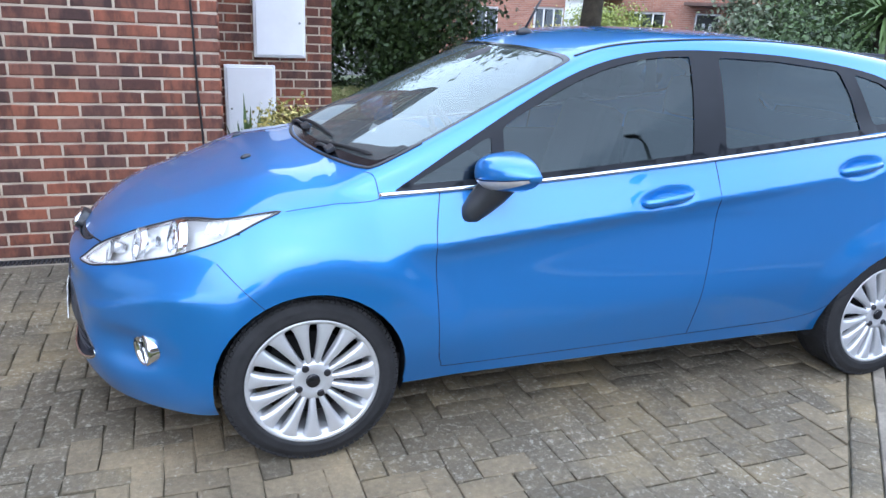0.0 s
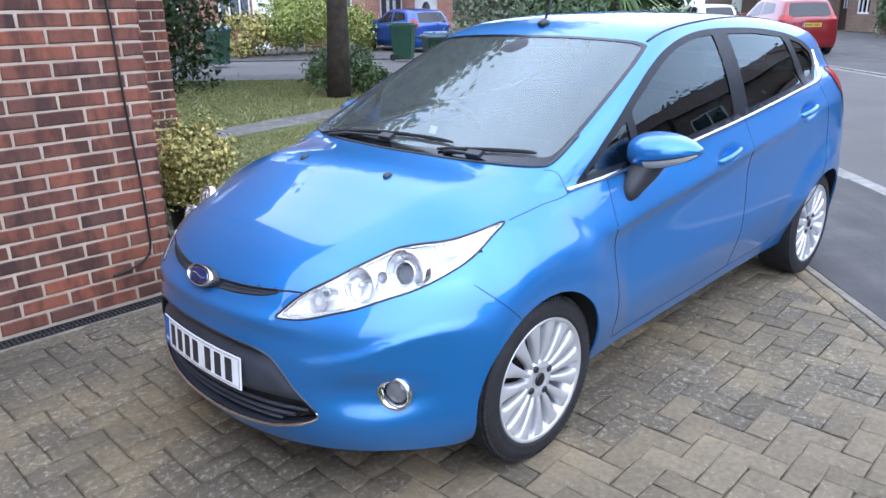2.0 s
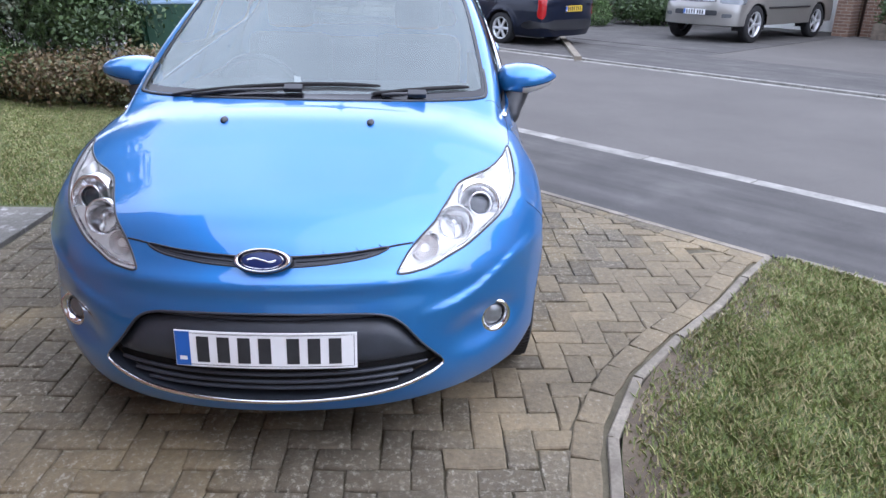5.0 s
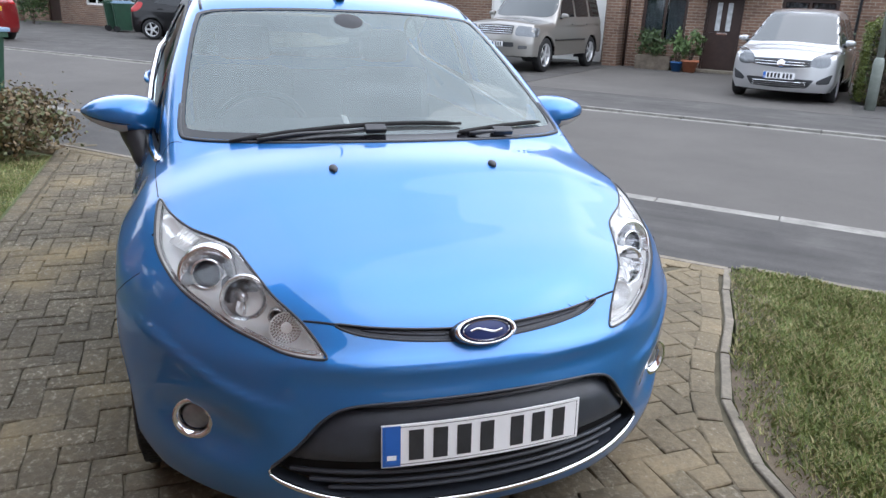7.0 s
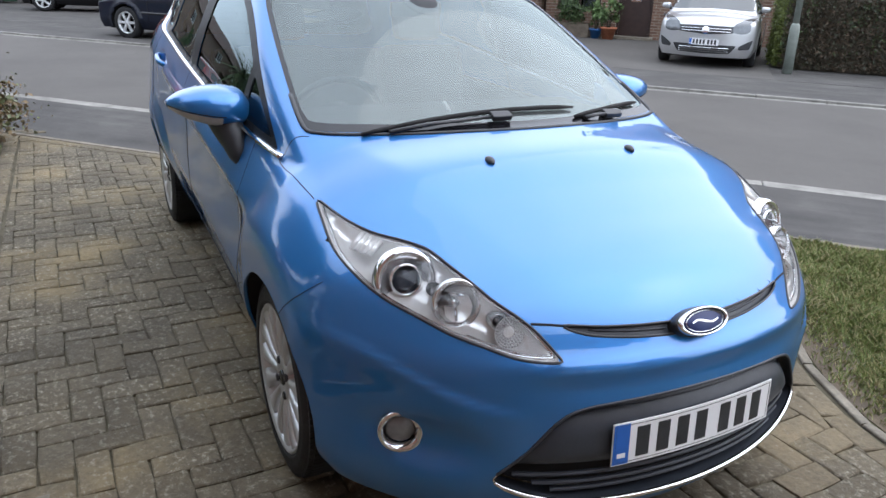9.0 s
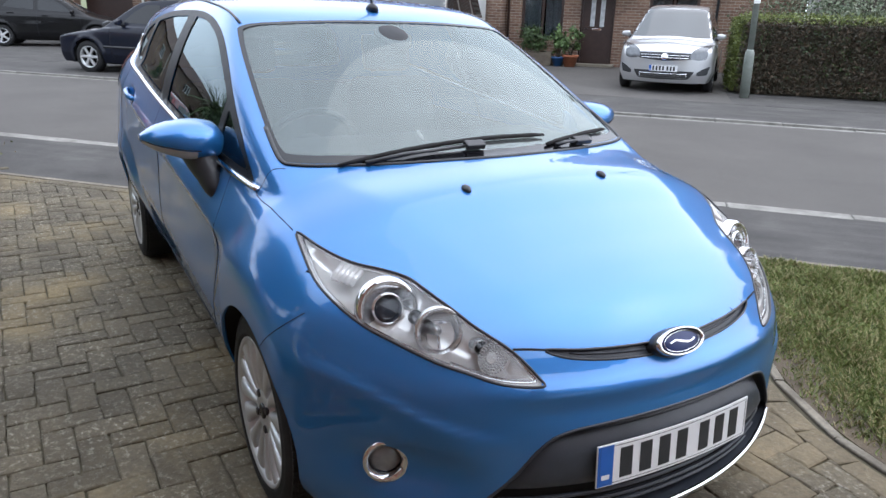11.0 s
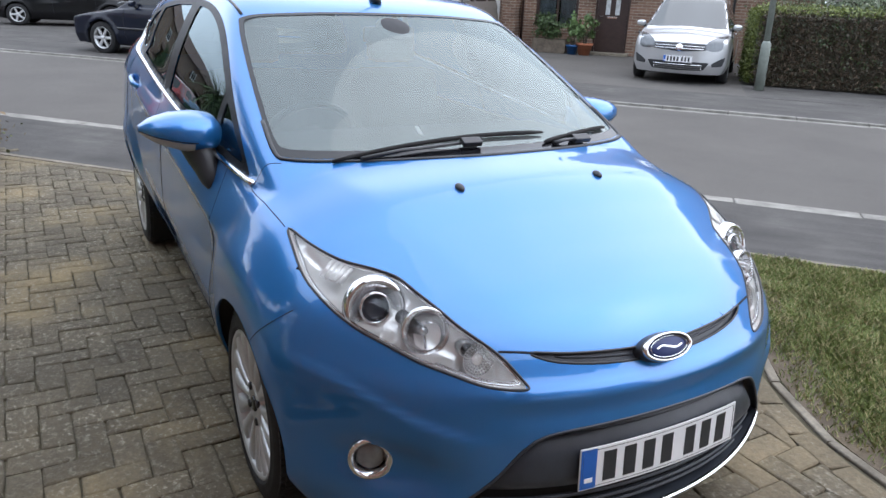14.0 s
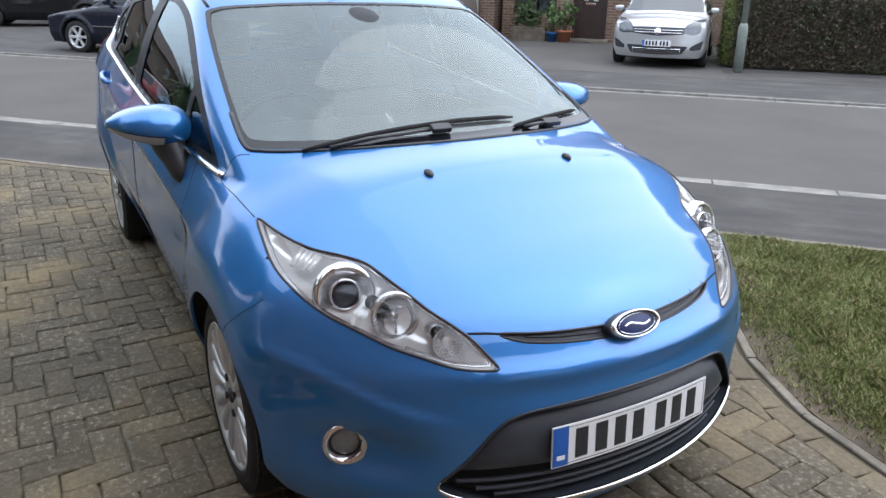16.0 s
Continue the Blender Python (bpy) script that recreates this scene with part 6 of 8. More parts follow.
def number_plate(parent, m, back, rows=7, w=0.52, h=0.111, blue=True, bow=0.0):
    """A registration plate with plain dark bars for its characters; m has x along it and z out of it."""
    plate = part("number_plate", boxed(-w / 2, w / 2, -h / 2, h / 2, 0, 0.004, 0.0015, None), back, parent, "registration plate with dark bars", False, m)
    part("plate_border", tube(bmesh.new(), [(a * (w / 2 - 0.008), b * (h / 2 - 0.007), 0.0042) for a, b in [(k / 6, -1) for k in range(-6, 7)] + [(-k / 6, 1) for k in range(-6, 7)]], 0.0009, 4, True), BLACK_PLASTIC, plate)
    if blue:
        part("blue_band", boxed(-w / 2 + 0.002, -w / 2 + 0.045, -h / 2 + 0.003, h / 2 - 0.003, 0.003, 0.0048), PLATE_BLUE, plate, "blue end band")
        part("band_mark", boxed(-w / 2 + 0.013, -w / 2 + 0.035, -h / 2 + 0.02, -h / 2 + 0.032, 0.004, 0.0055), WHITE_PLASTIC, plate)
    x0 = -w / 2 + (0.065 if blue else 0.025)
    step = (w / 2 - 0.02 - x0) / (rows + 0.35)
    for k in range(rows):
        x = x0 + step * (k + (0.35 if k > 3 else 0))
        part("plate_bar", boxed(x, x + step * 0.60, -h * 0.355, h * 0.355, 0.004, 0.0052), BLACK_PLASTIC, plate)
    if bow:
        fine = bmesh.new()
        fine.from_mesh(plate.data)
        bmesh.ops.subdivide_edges(fine, edges=[e for e in fine.edges if abs(e.verts[0].co.x - e.verts[1].co.x) > 0.2], cuts=13)
        fine.to_mesh(plate.data)
        fine.free()
        for ob in (plate, *plate.children):
            for v in ob.data.vertices:
                v.co.z -= bow * v.co.x**2
    return plate


def build_front(car):
    """Grille mouth, slot, badge, plate, chrome, wipers, washer jets, aerial."""
    grille = new("lower_grille")
    grille.parent = car
    tagged(grille, "black lower grille with chrome lip")
    gp, gf, gn = patch(FRONT, MOUTH, 0.75, -0.045, 0.03)
    mesh_part("grille_back", gp, gf, DARK, grille)
    rim = FRONT.onto(MOUTH, 0.75, 0.0)
    bm = bmesh.new()
    a = [bm.verts.new(tuple(v)) for v in rim + (0.001, 0, 0)]
    b = [bm.verts.new(tuple(v)) for v in rim + (0.06, 0, 0)]
    for i in range(len(a)):
        bm.faces.new((a[i], a[(i + 1) % len(a)], b[(i + 1) % len(a)], b[i]))
    part("grille_wall", bm, GRILLE_BLACK, grille, "", True)
    # the deep black bar that carries the plate
    bar = rounded([(-0.44, 0.395), (-0.36, 0.475), (-0.2, 0.49), (0, 0.495), (0.2, 0.49), (0.36, 0.475), (0.44, 0.395), (0.47, 0.352), (0.3, 0.345), (0, 0.338), (-0.3, 0.345), (-0.47, 0.352)], 4)
    bp, bf, bn = patch(FRONT, bar, 0.75, 0.0, 0.025)
    edge = np.clip(nearest(FRONT.flat(bp), bar)[0] / 0.03, 0, 1)
    bp = bp + np.array([1.0, 0, 0]) * (0.035 - 0.032 * np.sqrt(edge))[:, None]
    mesh_part("plate_bar_panel", bp, bf, GRILLE_BLACK, grille, "black plastic cross panel")
    for z in (0.505, 0.325, 0.30, 0.275):
        half = 0.31 if z > 0.4 else 0.47 - (0.325 - z) * 1.8
        line = FRONT.onto(np.array([(y, z) for y in np.linspace(-half, half, 24)]), 0.75, -0.022)
        part("grille_bar", tube(bmesh.new(), [tuple(v) for v in line], 0.006, 6), GRILLE_BLACK, grille)
    low = np.array([(-y, z) for y, z in mouth[5:]] + [(y, z) for y, z in mouth[-2:4:-1]])
    low = rounded(low, 5, False)
    line = FRONT.onto(low, 0.75, 0.003)
    part("chrome_lip", tube(bmesh.new(), [tuple(v) for v in line], [0.0068 * min(1, 0.12 + 0.09 * min(k, len(line) - 1 - k)) for k in range(len(line))], 8), CHROME, grille, "chrome lip strip", True)
    hi = np.array([(y, z) for y, z in mouth[:6]][::-1] + [(-y, z) for y, z in mouth[1:6]])
    line = FRONT.onto(rounded(hi, 5, False), 0.75, 0.0)
    part("grille_edge", tube(bmesh.new(), [tuple(v) for v in line], 0.004, 6), GRILLE_BLACK, grille, "", True)
    # upper slot
    slot = new("upper_grille")
    slot.parent = car
    tagged(slot, "narrow black upper grille slot")
    sp, sf, sn = patch(FRONT, SLIT, 0.72, -0.007, 0.02)
    mesh_part("slot_back", sp, sf, GRILLE_BLACK, slot, "", True, sn)
    for half in ([-0.29, -0.085], [0.085, 0.29]):
        line = FRONT.onto(np.array([(y, np.interp(abs(y), [0.0, 0.1, 0.2, 0.3], [0.660, 0.663, 0.669, 0.678])) for y in np.linspace(*half, 14)]), 0.72, -0.006)
        part("slot_bar", tube(bmesh.new(), [tuple(v) for v in line], [0.001] + [0.0034] * 12 + [0.001], 6), GRILLE_BLACK, slot, "", True)
    line = FRONT.onto(SLIT, 0.72, 0.0)
    part("slot_edge", tube(bmesh.new(), [tuple(v) for v in line], 0.0032, 6, True), SATIN_BLACK, slot, "", True)
    for s in (-1, 1):
        edge = rounded([(s * 0.335, 0.685), (s * 0.375, 0.688), (s * 0.414, 0.689)], 5, False)
        part("panel_seam", tube(bmesh.new(), [tuple(v) for v in FRONT.onto(edge, 0.70)], 0.003, 6), SEAM, car)
    # oval badge
    m = Matrix.Translation((-0.757, 0, 0.672)) @ Vector((-0.86, 0, 0.5)).to_track_quat("Z", "Y").to_matrix().to_4x4()
    badge = new("oval_badge")
    badge.parent = car
    tagged(badge, "oval blue badge with a chrome rim")
    e = Matrix.Diagonal((0.079, 0.0345, 1, 1))
    part("badge_rim", lathe(bmesh.new(), [(1.0, -0.02), (1.0, 0.006), (0.95, 0.011), (0.86, 0.011), (0.84, 0.006)], 40, m @ e, False), CHROME, badge, "chrome rim", True)
    part("badge_seat", lathe(bmesh.new(), [(1.04, -0.03), (1.05, -0.006), (1.02, 0.001), (0.97, 0.0)], 40, m @ e, False), SATIN_BLACK, badge, "", True)
    part("badge_face", lathe(bmesh.new(), [(0.85, 0.004), (0.6, 0.008), (0.02, 0.0095)], 40, m @ e), BADGE_BLUE, badge, "dark blue oval", True)
    part("badge_ring", tube(bmesh.new(), [m @ e @ Vector((0.74 * math.cos(a), 0.70 * math.sin(a), 0.0085)) for a in np.arange(40) * math.tau / 40], 0.0009, 5, True), CHROME, badge)
    # a plain flowing mark in place of the maker's lettering
    mark = [(-0.040, 0.0), (-0.022, 0.005), (0.0, 0.0), (0.022, -0.005), (0.040, 0.0)]
    pts = rounded(mark, 4, False)
    part("badge_mark", tube(bmesh.new(), [m @ Vector((a, b, 0.0095)) for a, b in pts], 0.0027, 8), CHROME, badge)
    # plate
    number_plate(car, Matrix.Translation((-0.806, 0.0, 0.415)) @ pose(0, 0, 0, 90, 0, -90) @ pose(0, 0, 0, -4, 0, 0), WHITE_PLASTIC, bow=0.26)
    # bonnet washer jets
    for s in (-1, 1):
        o = OVER.onto(np.array([(-0.148, s * 0.25)]), 0.93)[0]
        bm = bmesh.new()
        bmesh.ops.create_uvsphere(bm, u_segments=14, v_segments=8, radius=1.0)
        bmesh.ops.transform(bm, matrix=Matrix.Translation(o + np.array([0, 0, 0.003])) @ pose(0, 0, 0, 0, -14, 0) @ Matrix.Diagonal((0.020, 0.013, 0.010, 1)), verts=bm.verts)
        part("washer_jet", bm, BLACK_PLASTIC, car, "", True)
    # cowl and wipers
    rim3 = SCREEN.onto(rounded(SCREEN.flat([(x - 0.012, y, z) for x, y, z in screen3d[5:0:-1]] + [(x - 0.012, -y, z) for x, y, z in screen3d[0:6]]), 5, False), 0.85, 0.0)
    part("screen_gap", tube(bmesh.new(), [tuple(v) for v in rim3], 0.008, 6, False, 0.7), BLACK_PLASTIC, car, "black cowl trim", True)
    for pivot, tip, mid, name in (((0.125, 0.44, 0.0), (0.155, -0.26, 0.0), (0.125, 0.06, 0.0), "wiper"), ((0.115, -0.27, 0.0), (0.225, -0.60, 0.0), (0.14, -0.40, 0.0), "wiper")):
        up = lambda x, y, h: tuple(SCREEN.onto(SCREEN.flat(np.array([(x, y, 0.968 + 0.473 * (x - 0.075 - 0.28 * y * y))])), 0.85, h)[0])
        wiper = new(name)
        wiper.parent = car
        tagged(wiper, "black flat-blade wiper at rest on the screen")
        part("wiper_arm", tube(bmesh.new(), [up(*pivot[:2], 0.008), up((pivot[0] * 2 + mid[0]) / 3, (pivot[1] * 2 + mid[1]) / 3, 0.015), up(*mid[:2], 0.017)], [0.011, 0.009, 0.007], 8, False, 0.7), SATIN_BLACK, wiper, "", True)
        blade = [up(pivot[0] + (tip[0] - pivot[0]) * t + 0.02, pivot[1] + (tip[1] - pivot[1]) * t, 0.008) for t in np.linspace(-0.12, 1.0, 14)]
        part("wiper_blade", tube(bmesh.new(), blade, [0.004] + [0.0065] * 12 + [0.003], 8, False, 1.2), RUBBER, wiper, "", True)
        part("wiper_clip", boxed(-0.016, 0.016, -0.035, 0.035, -0.009, 0.009, 0.004, Matrix.Translation(up(*mid[:2], 0.016)) @ pose(0, 0, 0, 0, -25, 0)), SATIN_BLACK, wiper)
    # roof aerial
    aer = new("roof_aerial")
    aer.parent = car
    tagged(aer, "short black roof aerial")
    part("aerial_foot", lathe(bmesh.new(), [(0.03, -0.01), (0.026, 0.008), (0.014, 0.018), (0.006, 0.022)], 20, Matrix.Translation((1.06, 0, 1.413)) @ Matrix.Diagonal((1.4, 0.8, 1, 1))), SATIN_BLACK, aer, "", True)
    part("aerial_rod", tube(bmesh.new(), [(1.06, 0, 1.425), (1.11, 0, 1.52), (1.155, 0, 1.60)], [0.006, 0.005, 0.004], 8), SATIN_BLACK, aer, "", True)
    # roof ditch strips
    for s in (-1, 1):
        line = OVER.onto(np.array([(x, s * y) for x, y in zip(np.linspace(1.0, 2.6, 30), np.interp(np.linspace(1.0, 2.6, 30), [1.0, 1.4, 2.2, 2.6], [0.568, 0.575, 0.565, 0.535]))]), 1.42, 0.0)
        part("roof_strip", tube(bmesh.new(), [tuple(v) for v in line], 0.007, 6, False, 0.6), SATIN_BLACK, car, "", True)


def build_inside(car):
    """Dashboard, wheel, seats and lining seen through the glass."""
    cab = new("cabin_interior")
    cab.parent = car
    tagged(cab, "grey cabin with cloth seats")
    part("dashboard", boxed(0.22, 0.75, -0.64, 0.64, 0.55, 0.955, 0.05), INTERIOR, cab)
    part("cabin_floor", boxed(0.1, 2.9, -0.70, 0.70, 0.24, 0.30), INTERIOR, cab)
    part("headliner", boxed(1.1, 2.6, -0.48, 0.48, 1.375, 1.39), INTERIOR, cab)
    for s in (-1, 1):
        part("door_lining", boxed(0.35, 2.5, s * 0.70 - 0.02, s * 0.70 + 0.02, 0.3, 0.90, 0.01), INTERIOR, cab)
    for x, y in ((1.25, -0.36), (1.25, 0.36)):
        part("front_seat", boxed(x - 0.25, x + 0.27, y - 0.24, y + 0.24, 0.38, 0.58, 0.07), SEAT_CLOTH, cab)
        part("seat_back", boxed(-0.06, 0.08, y - 0.235, y + 0.235, 0, 0.58, 0.06, Matrix.Translation((x + 0.24, 0, 0.52)) @ pose(0, 0, 0, 0, 16, 0)), SEAT_CLOTH, cab)
        part("head_rest", boxed(-0.045, 0.05, y - 0.13, y + 0.13, 0, 0.17, 0.045, Matrix.Translation((x + 0.42, 0, 1.10)) @ pose(0, 0, 0, 0, 10, 0)), SEAT_CLOTH, cab)
    part("rear_seat", boxed(2.0, 2.15, -0.62, 0.62, 0.45, 1.02, 0.06), SEAT_CLOTH, cab)
    ring = [Vector((0, 0.185 * math.cos(a), 0.185 * math.sin(a))) for a in np.arange(28) * math.tau / 28]
    wm = Matrix.Translation((0.86, 0.36, 0.87)) @ pose(0, 0, 0, 0, -24, 0)
    part("steering_wheel", tube(bmesh.new(), [wm @ v for v in ring], 0.016, 8, True), SATIN_BLACK, cab, "", True)
    part("steering_boss", lathe(bmesh.new(), [(0.07, -0.04), (0.075, 0.02), (0.05, 0.04), (0.002, 0.045)], 20, wm @ pose(0, 0, 0, 0, 90, 0)), SATIN_BLACK, cab, "", True)
    part("rear_view_mirror", boxed(0.90, 0.93, -0.11, 0.11, 1.255, 1.315, 0.012), SATIN_BLACK, cab)
    pod = bmesh.new()
    bmesh.ops.create_uvsphere(pod, u_segments=20, v_segments=12, radius=1.0, matrix=Matrix.Translation((0.86, 0.0, 1.312)) @ pose(0, 0, 0, 0, -24, 0) @ Matrix.Diagonal((0.085, 0.075, 0.022, 1)))
    part("sensor_pod", pod, INTERIOR, cab, "", True)
    part("paper_slip", boxed(-0.03, 0.03, -0.025, 0.025, 0, 0.002, 0, Matrix.Translation((0.42, 0.10, 0.99)) @ pose(0, 0, 0, 20, -50, 20) @ Matrix.Diagonal((0.6, 0.6, 1, 1))), WHITE_PLASTIC, cab, "white paper slip on the dashboard")


SHARED = {}
GRILLE_BLACK = plain("grille_black", (0.034, 0.040, 0.052), 0.42, 0, 0.15, 16, 0.1)
PROJECTOR = plain("projector_glass", (0.05, 0.06, 0.08), 0.05, 0.2, 0.1, 10)
GREY_LENS = plain("grey_lens", (0.22, 0.23, 0.24), 0.1, 0.35, 0.15, 40)
BADGE_BLUE = plain("badge_blue", (0.010, 0.024, 0.11), 0.3, 0.1, 0.1, 10)
BOLT = plain("dark_bolt", (0.05, 0.05, 0.055), 0.4, 0.8, 0.2, 30)
PLATE_BLUE = plain("plate_band_blue", (0.02, 0.12, 0.45), 0.35, 0, 0.05, 10)
build_car()


# ---- other parked cars ----
def street_car(name, label, at, spec, mat, plate_mat, group="parked cars"):
    """A parked car, front towards -x, its middle on y = 0. spec: sizes and the lines of its bonnet and roof."""
    L, W, H, x1, x2, wr = spec["L"], spec["W"] / 2, spec["H"], spec["wheels"][0], spec["wheels"][1], spec["wr"]
    hood, roof, belt, bot = spline(spec["hood"]), spline(spec["roof"]), spec["belt"], spec["bottom"]
    (sx0, sz0), (sx1, sz1) = spec["screen"]
    (bx0, bz0), (bx1, bz1) = spec["back"]
    blunt, rnd = spec.get("blunt", 0.3), spec.get("round", 1.0)

    def field(p):
        x, y, z = p[..., 0], np.abs(p[..., 1]), p[..., 2]
        zb = belt[0] + (belt[1] - belt[0]) * np.clip(x / L, 0, 1)
        bow = 0.05 * ((x - L * 0.5) / (L * 0.5)) ** 4 * 1.6
        inward = 0.10 * np.clip((z - 0.62) / 0.5, 0, 1) ** 2 + 0.9 * np.clip(0.4 - z, 0, None) ** 1.5 + bow
        flare = sum(0.02 * np.exp(-(((np.hypot(x - w, z - wr) - wr - 0.05) / 0.06) ** 2)) for w in (x1, x2))
        side = y - (W - inward + flare)
        top = (z - hood(x) + 0.10 * y * y) * 0.93
        front = (blunt * y**2 + 0.25 * y**4 + 0.35 * np.clip(z - 0.62, 0, None) ** 1.5 + 0.6 * np.clip(0.38 - z, 0, None) ** 1.3) - x
        rear = x - (L - 0.12 * y**2 - 0.12 * y**4 - 0.4 * np.clip(0.36 - z, 0, None) - 0.05 * np.clip(z - 0.7, 0, None))
        low = smax(smax(smax(side, top, 0.05 * rnd), front, 0.05 * rnd), rear, 0.06 * rnd)
        k = (sz1 - sz0) / (sx1 - sx0)
        ws = ((z - sz0) - k * (x - sx0 - 0.18 * y * y)) * 0.85
        rf = z - (roof(x) - 0.06 * y * y)
        cs = (y - (W - 0.09 - bow - spec.get("tumble", 0.36) * (z - zb))) * 0.92
        kb = (bx1 - bx0) / (bz1 - bz0)
        cr = (x - (bx0 + kb * (z - bz0) - 0.10 * y * y)) * 0.85
        cab = smax(smax(smax(smax(ws, rf, 0.05 * rnd), cs, 0.05 * rnd), cr, 0.06 * rnd), zb - 0.15 - z, 0.02)
        return smin(low, cab, 0.02)

    FIELD[0] = field
    car = thing(name, label, "car", at, group)
    p, q = skin((-0.06, -W - 0.08, bot), (L + 0.06, W + 0.08, H + 0.06), (0.5, L - 0.6, belt[0] - 0.25), 0.045)
    arches = [np.array([(w + (wr + 0.045) * math.cos(a), wr + (wr + 0.045) * math.sin(a)) for a in np.arange(32) * math.tau / 32]) for w in (x1, x2)]
    side_views = [(s, View((0, s, 0), (1, 0, 0))) for s in (-1, 1)]
    for s, view in side_views:
        for arch in arches:
            snap(p, view, arch, W, p[:, 1] * s > 0.3, 0.024)
    c = p[q].mean(1)
    gone = np.zeros(len(q), bool)
    for arch in arches:
        gone |= inside(c[:, [0, 2]], arch) & (np.abs(c[:, 1]) > 0.3)
    n = car_normal(p)
    q = q[~gone]
    ids, inv = np.unique(q, return_inverse=True)
    mesh_part("body", p[ids], inv.reshape(-1, 4), mat, car, "", True, n[ids])

    def lay(pname, view, poly, near, lift, m, lab="", step=0.06):
        v, f, nn = patch(view, poly, near, lift, step)
        return mesh_part(pname, v, f, m, car, lab, True, nn)

    for s, view in side_views:
        for poly in spec["windows"]:
            lay("side_window", view, crisp(poly, 0.05), W - 0.2, 0.004, CAR_GLASS, "dark side glass")
        for line in spec.get("seams", ()):
            pts = view.onto(rounded(line, 5, False), W, 0.0)
            part("panel_seam", tube(bmesh.new(), [tuple(v) for v in pts], 0.006, 5), SEAM, car)
        for hx, hz in spec.get("handles", ()):
            o = view.onto(np.array([(hx, hz)]), W)[0]
            part("door_handle", boxed(o[0] - 0.09, o[0] + 0.09, o[1] - 0.02, o[1] + 0.02, o[2] - 0.016, o[2] + 0.016, 0.01), spec.get("handle_mat", mat), car)
        if "rub" in spec:
            pts = view.onto(np.array([(x, spec["rub"]) for x in np.linspace(x1 + wr + 0.1, x2 - wr - 0.1, 16)]), W, 0.004)
            part("rubbing_strip", tube(bmesh.new(), [tuple(v) for v in pts], 0.022, 6, False, 1), SATIN_BLACK, car)
        mx, mz = spec["mirror"]
        bm = bmesh.new()
        bmesh.ops.create_uvsphere(bm, u_segments=20, v_segments=12, radius=1)
        for v in bm.verts:
            # squared-off shell, flat towards the rear and narrower at its outer end
            v.co = [math.copysign(abs(c) ** 0.62, c) for c in v.co]
            v.co.x = min(v.co.x, 0.5)
            v.co.z *= 0.86 - 0.14 * s * v.co.y
        bmesh.ops.transform(bm, matrix=Matrix.Translation((mx, s * (W + 0.02), mz)) @ pose(0, 0, 0, 0, 0, s * -9) @ Matrix.Diagonal((0.062, 0.088, 0.062, 1)), verts=bm.verts)
        shell = part("door_mirror", bm, mat, car, "", True)
        part("mirror_foot", tube(bmesh.new(), [(mx + 0.02, s * (W - 0.14), mz - 0.06), (mx + 0.01, s * (W - 0.06), mz - 0.045), (mx, s * (W - 0.01), mz - 0.02)], [0.04, 0.035, 0.03], 8), SATIN_BLACK, shell)
        for w in (x1, x2):
            wheel = new("wheel")
            wheel.parent = car
            wheel.matrix_basis = pose(w, s * (W - 0.11), wr) @ (pose(0, 0, 0, 90, 0, 0) if s < 0 else pose(0, 0, 0, -90, 0, 0))
            r = wr
            part("tyre", lathe(bmesh.new(), [(r * 0.66, -0.09), (r * 0.9, -0.1), (r, -0.07), (r, 0.07), (r * 0.9, 0.098), (r * 0.68, 0.09)], 32, None, False), RUBBER, wheel, "", True)
            part("rim", lathe(bmesh.new(), [(r * 0.62, -0.05), (r * 0.62, 0.04), (r * 0.69, 0.088), (r * 0.66, 0.094), (r * 0.6, 0.05)], 32, None, False), ALLOY, wheel, "", True)
            part("wheel_back", lathe(bmesh.new(), [(r * 0.62, 0.0), (0.01, 0.0)], 20), DARK, wheel)
            part("hub", lathe(bmesh.new(), [(0.06, 0.03), (0.055, 0.075), (0.01, 0.08)], 16), ALLOY, wheel, "", True)
            for k in range(spec["spokes"]):
                m = Matrix.Rotation(k * math.tau / spec["spokes"], 4, "Z")
                part("spoke", boxed(0.04, r * 0.65, -0.026, 0.026, 0.045, 0.08, 0.01, m), ALLOY, wheel)
            bm = bmesh.new()
            ring = [[bm.verts.new((w + rr * math.cos(a), s * yy, wr + rr * math.sin(a))) for a in np.linspace(-0.3, math.pi + 0.3, 16)] for rr, yy in ((wr + 0.05, W - 0.03), (wr + 0.06, W - 0.3), (0.05, W - 0.3))]
            for u, v in zip(ring, ring[1:]):
                for i in range(15):
                    bm.faces.new((u[i], u[i + 1], v[i + 1], v[i]))
            part("wheel_arch_liner", bm, DARK, car)
        for key, m, lab in (("lamp", LAMP_FAR, "clear headlamp"), ("tail", RED_LENS, "red tail lamp")):
            if key in spec:
                d, near, poly3 = spec[key]
                view2 = View((d[0], s * d[1], d[2]))
                pts = np.array([(a, s * b, h) for a, b, h in poly3])
                lay("headlamp" if key == "lamp" else "tail_lamp", view2, rounded(view2.flat(pts), 4), float((pts @ view2.d).mean()), 0.008, m, lab, 0.04)
    screen = View((-(sz1 - sz0), 0, sx1 - sx0), (0, -1, 0))
    sw0, sw1 = spec["screen_w"]
    edge = [(sx0 + 0.06, 0, sz0 + 0.02), (sx0 + 0.16, sw0, sz0 + 0.06), (sx1 - 0.02, sw1, sz1 - 0.045), (sx1 - 0.05, 0, sz1 - 0.02)]
    pts = edge + [(a, -b, h) for a, b, h in edge[-2:0:-1]]
    poly = screen.flat(pts)
    lay("windscreen", screen, crisp(rounded(poly, 5), 0.02), float(np.mean(np.array(pts) @ screen.d)), 0.004, FAR_SCREEN, "windscreen reflecting the sky")
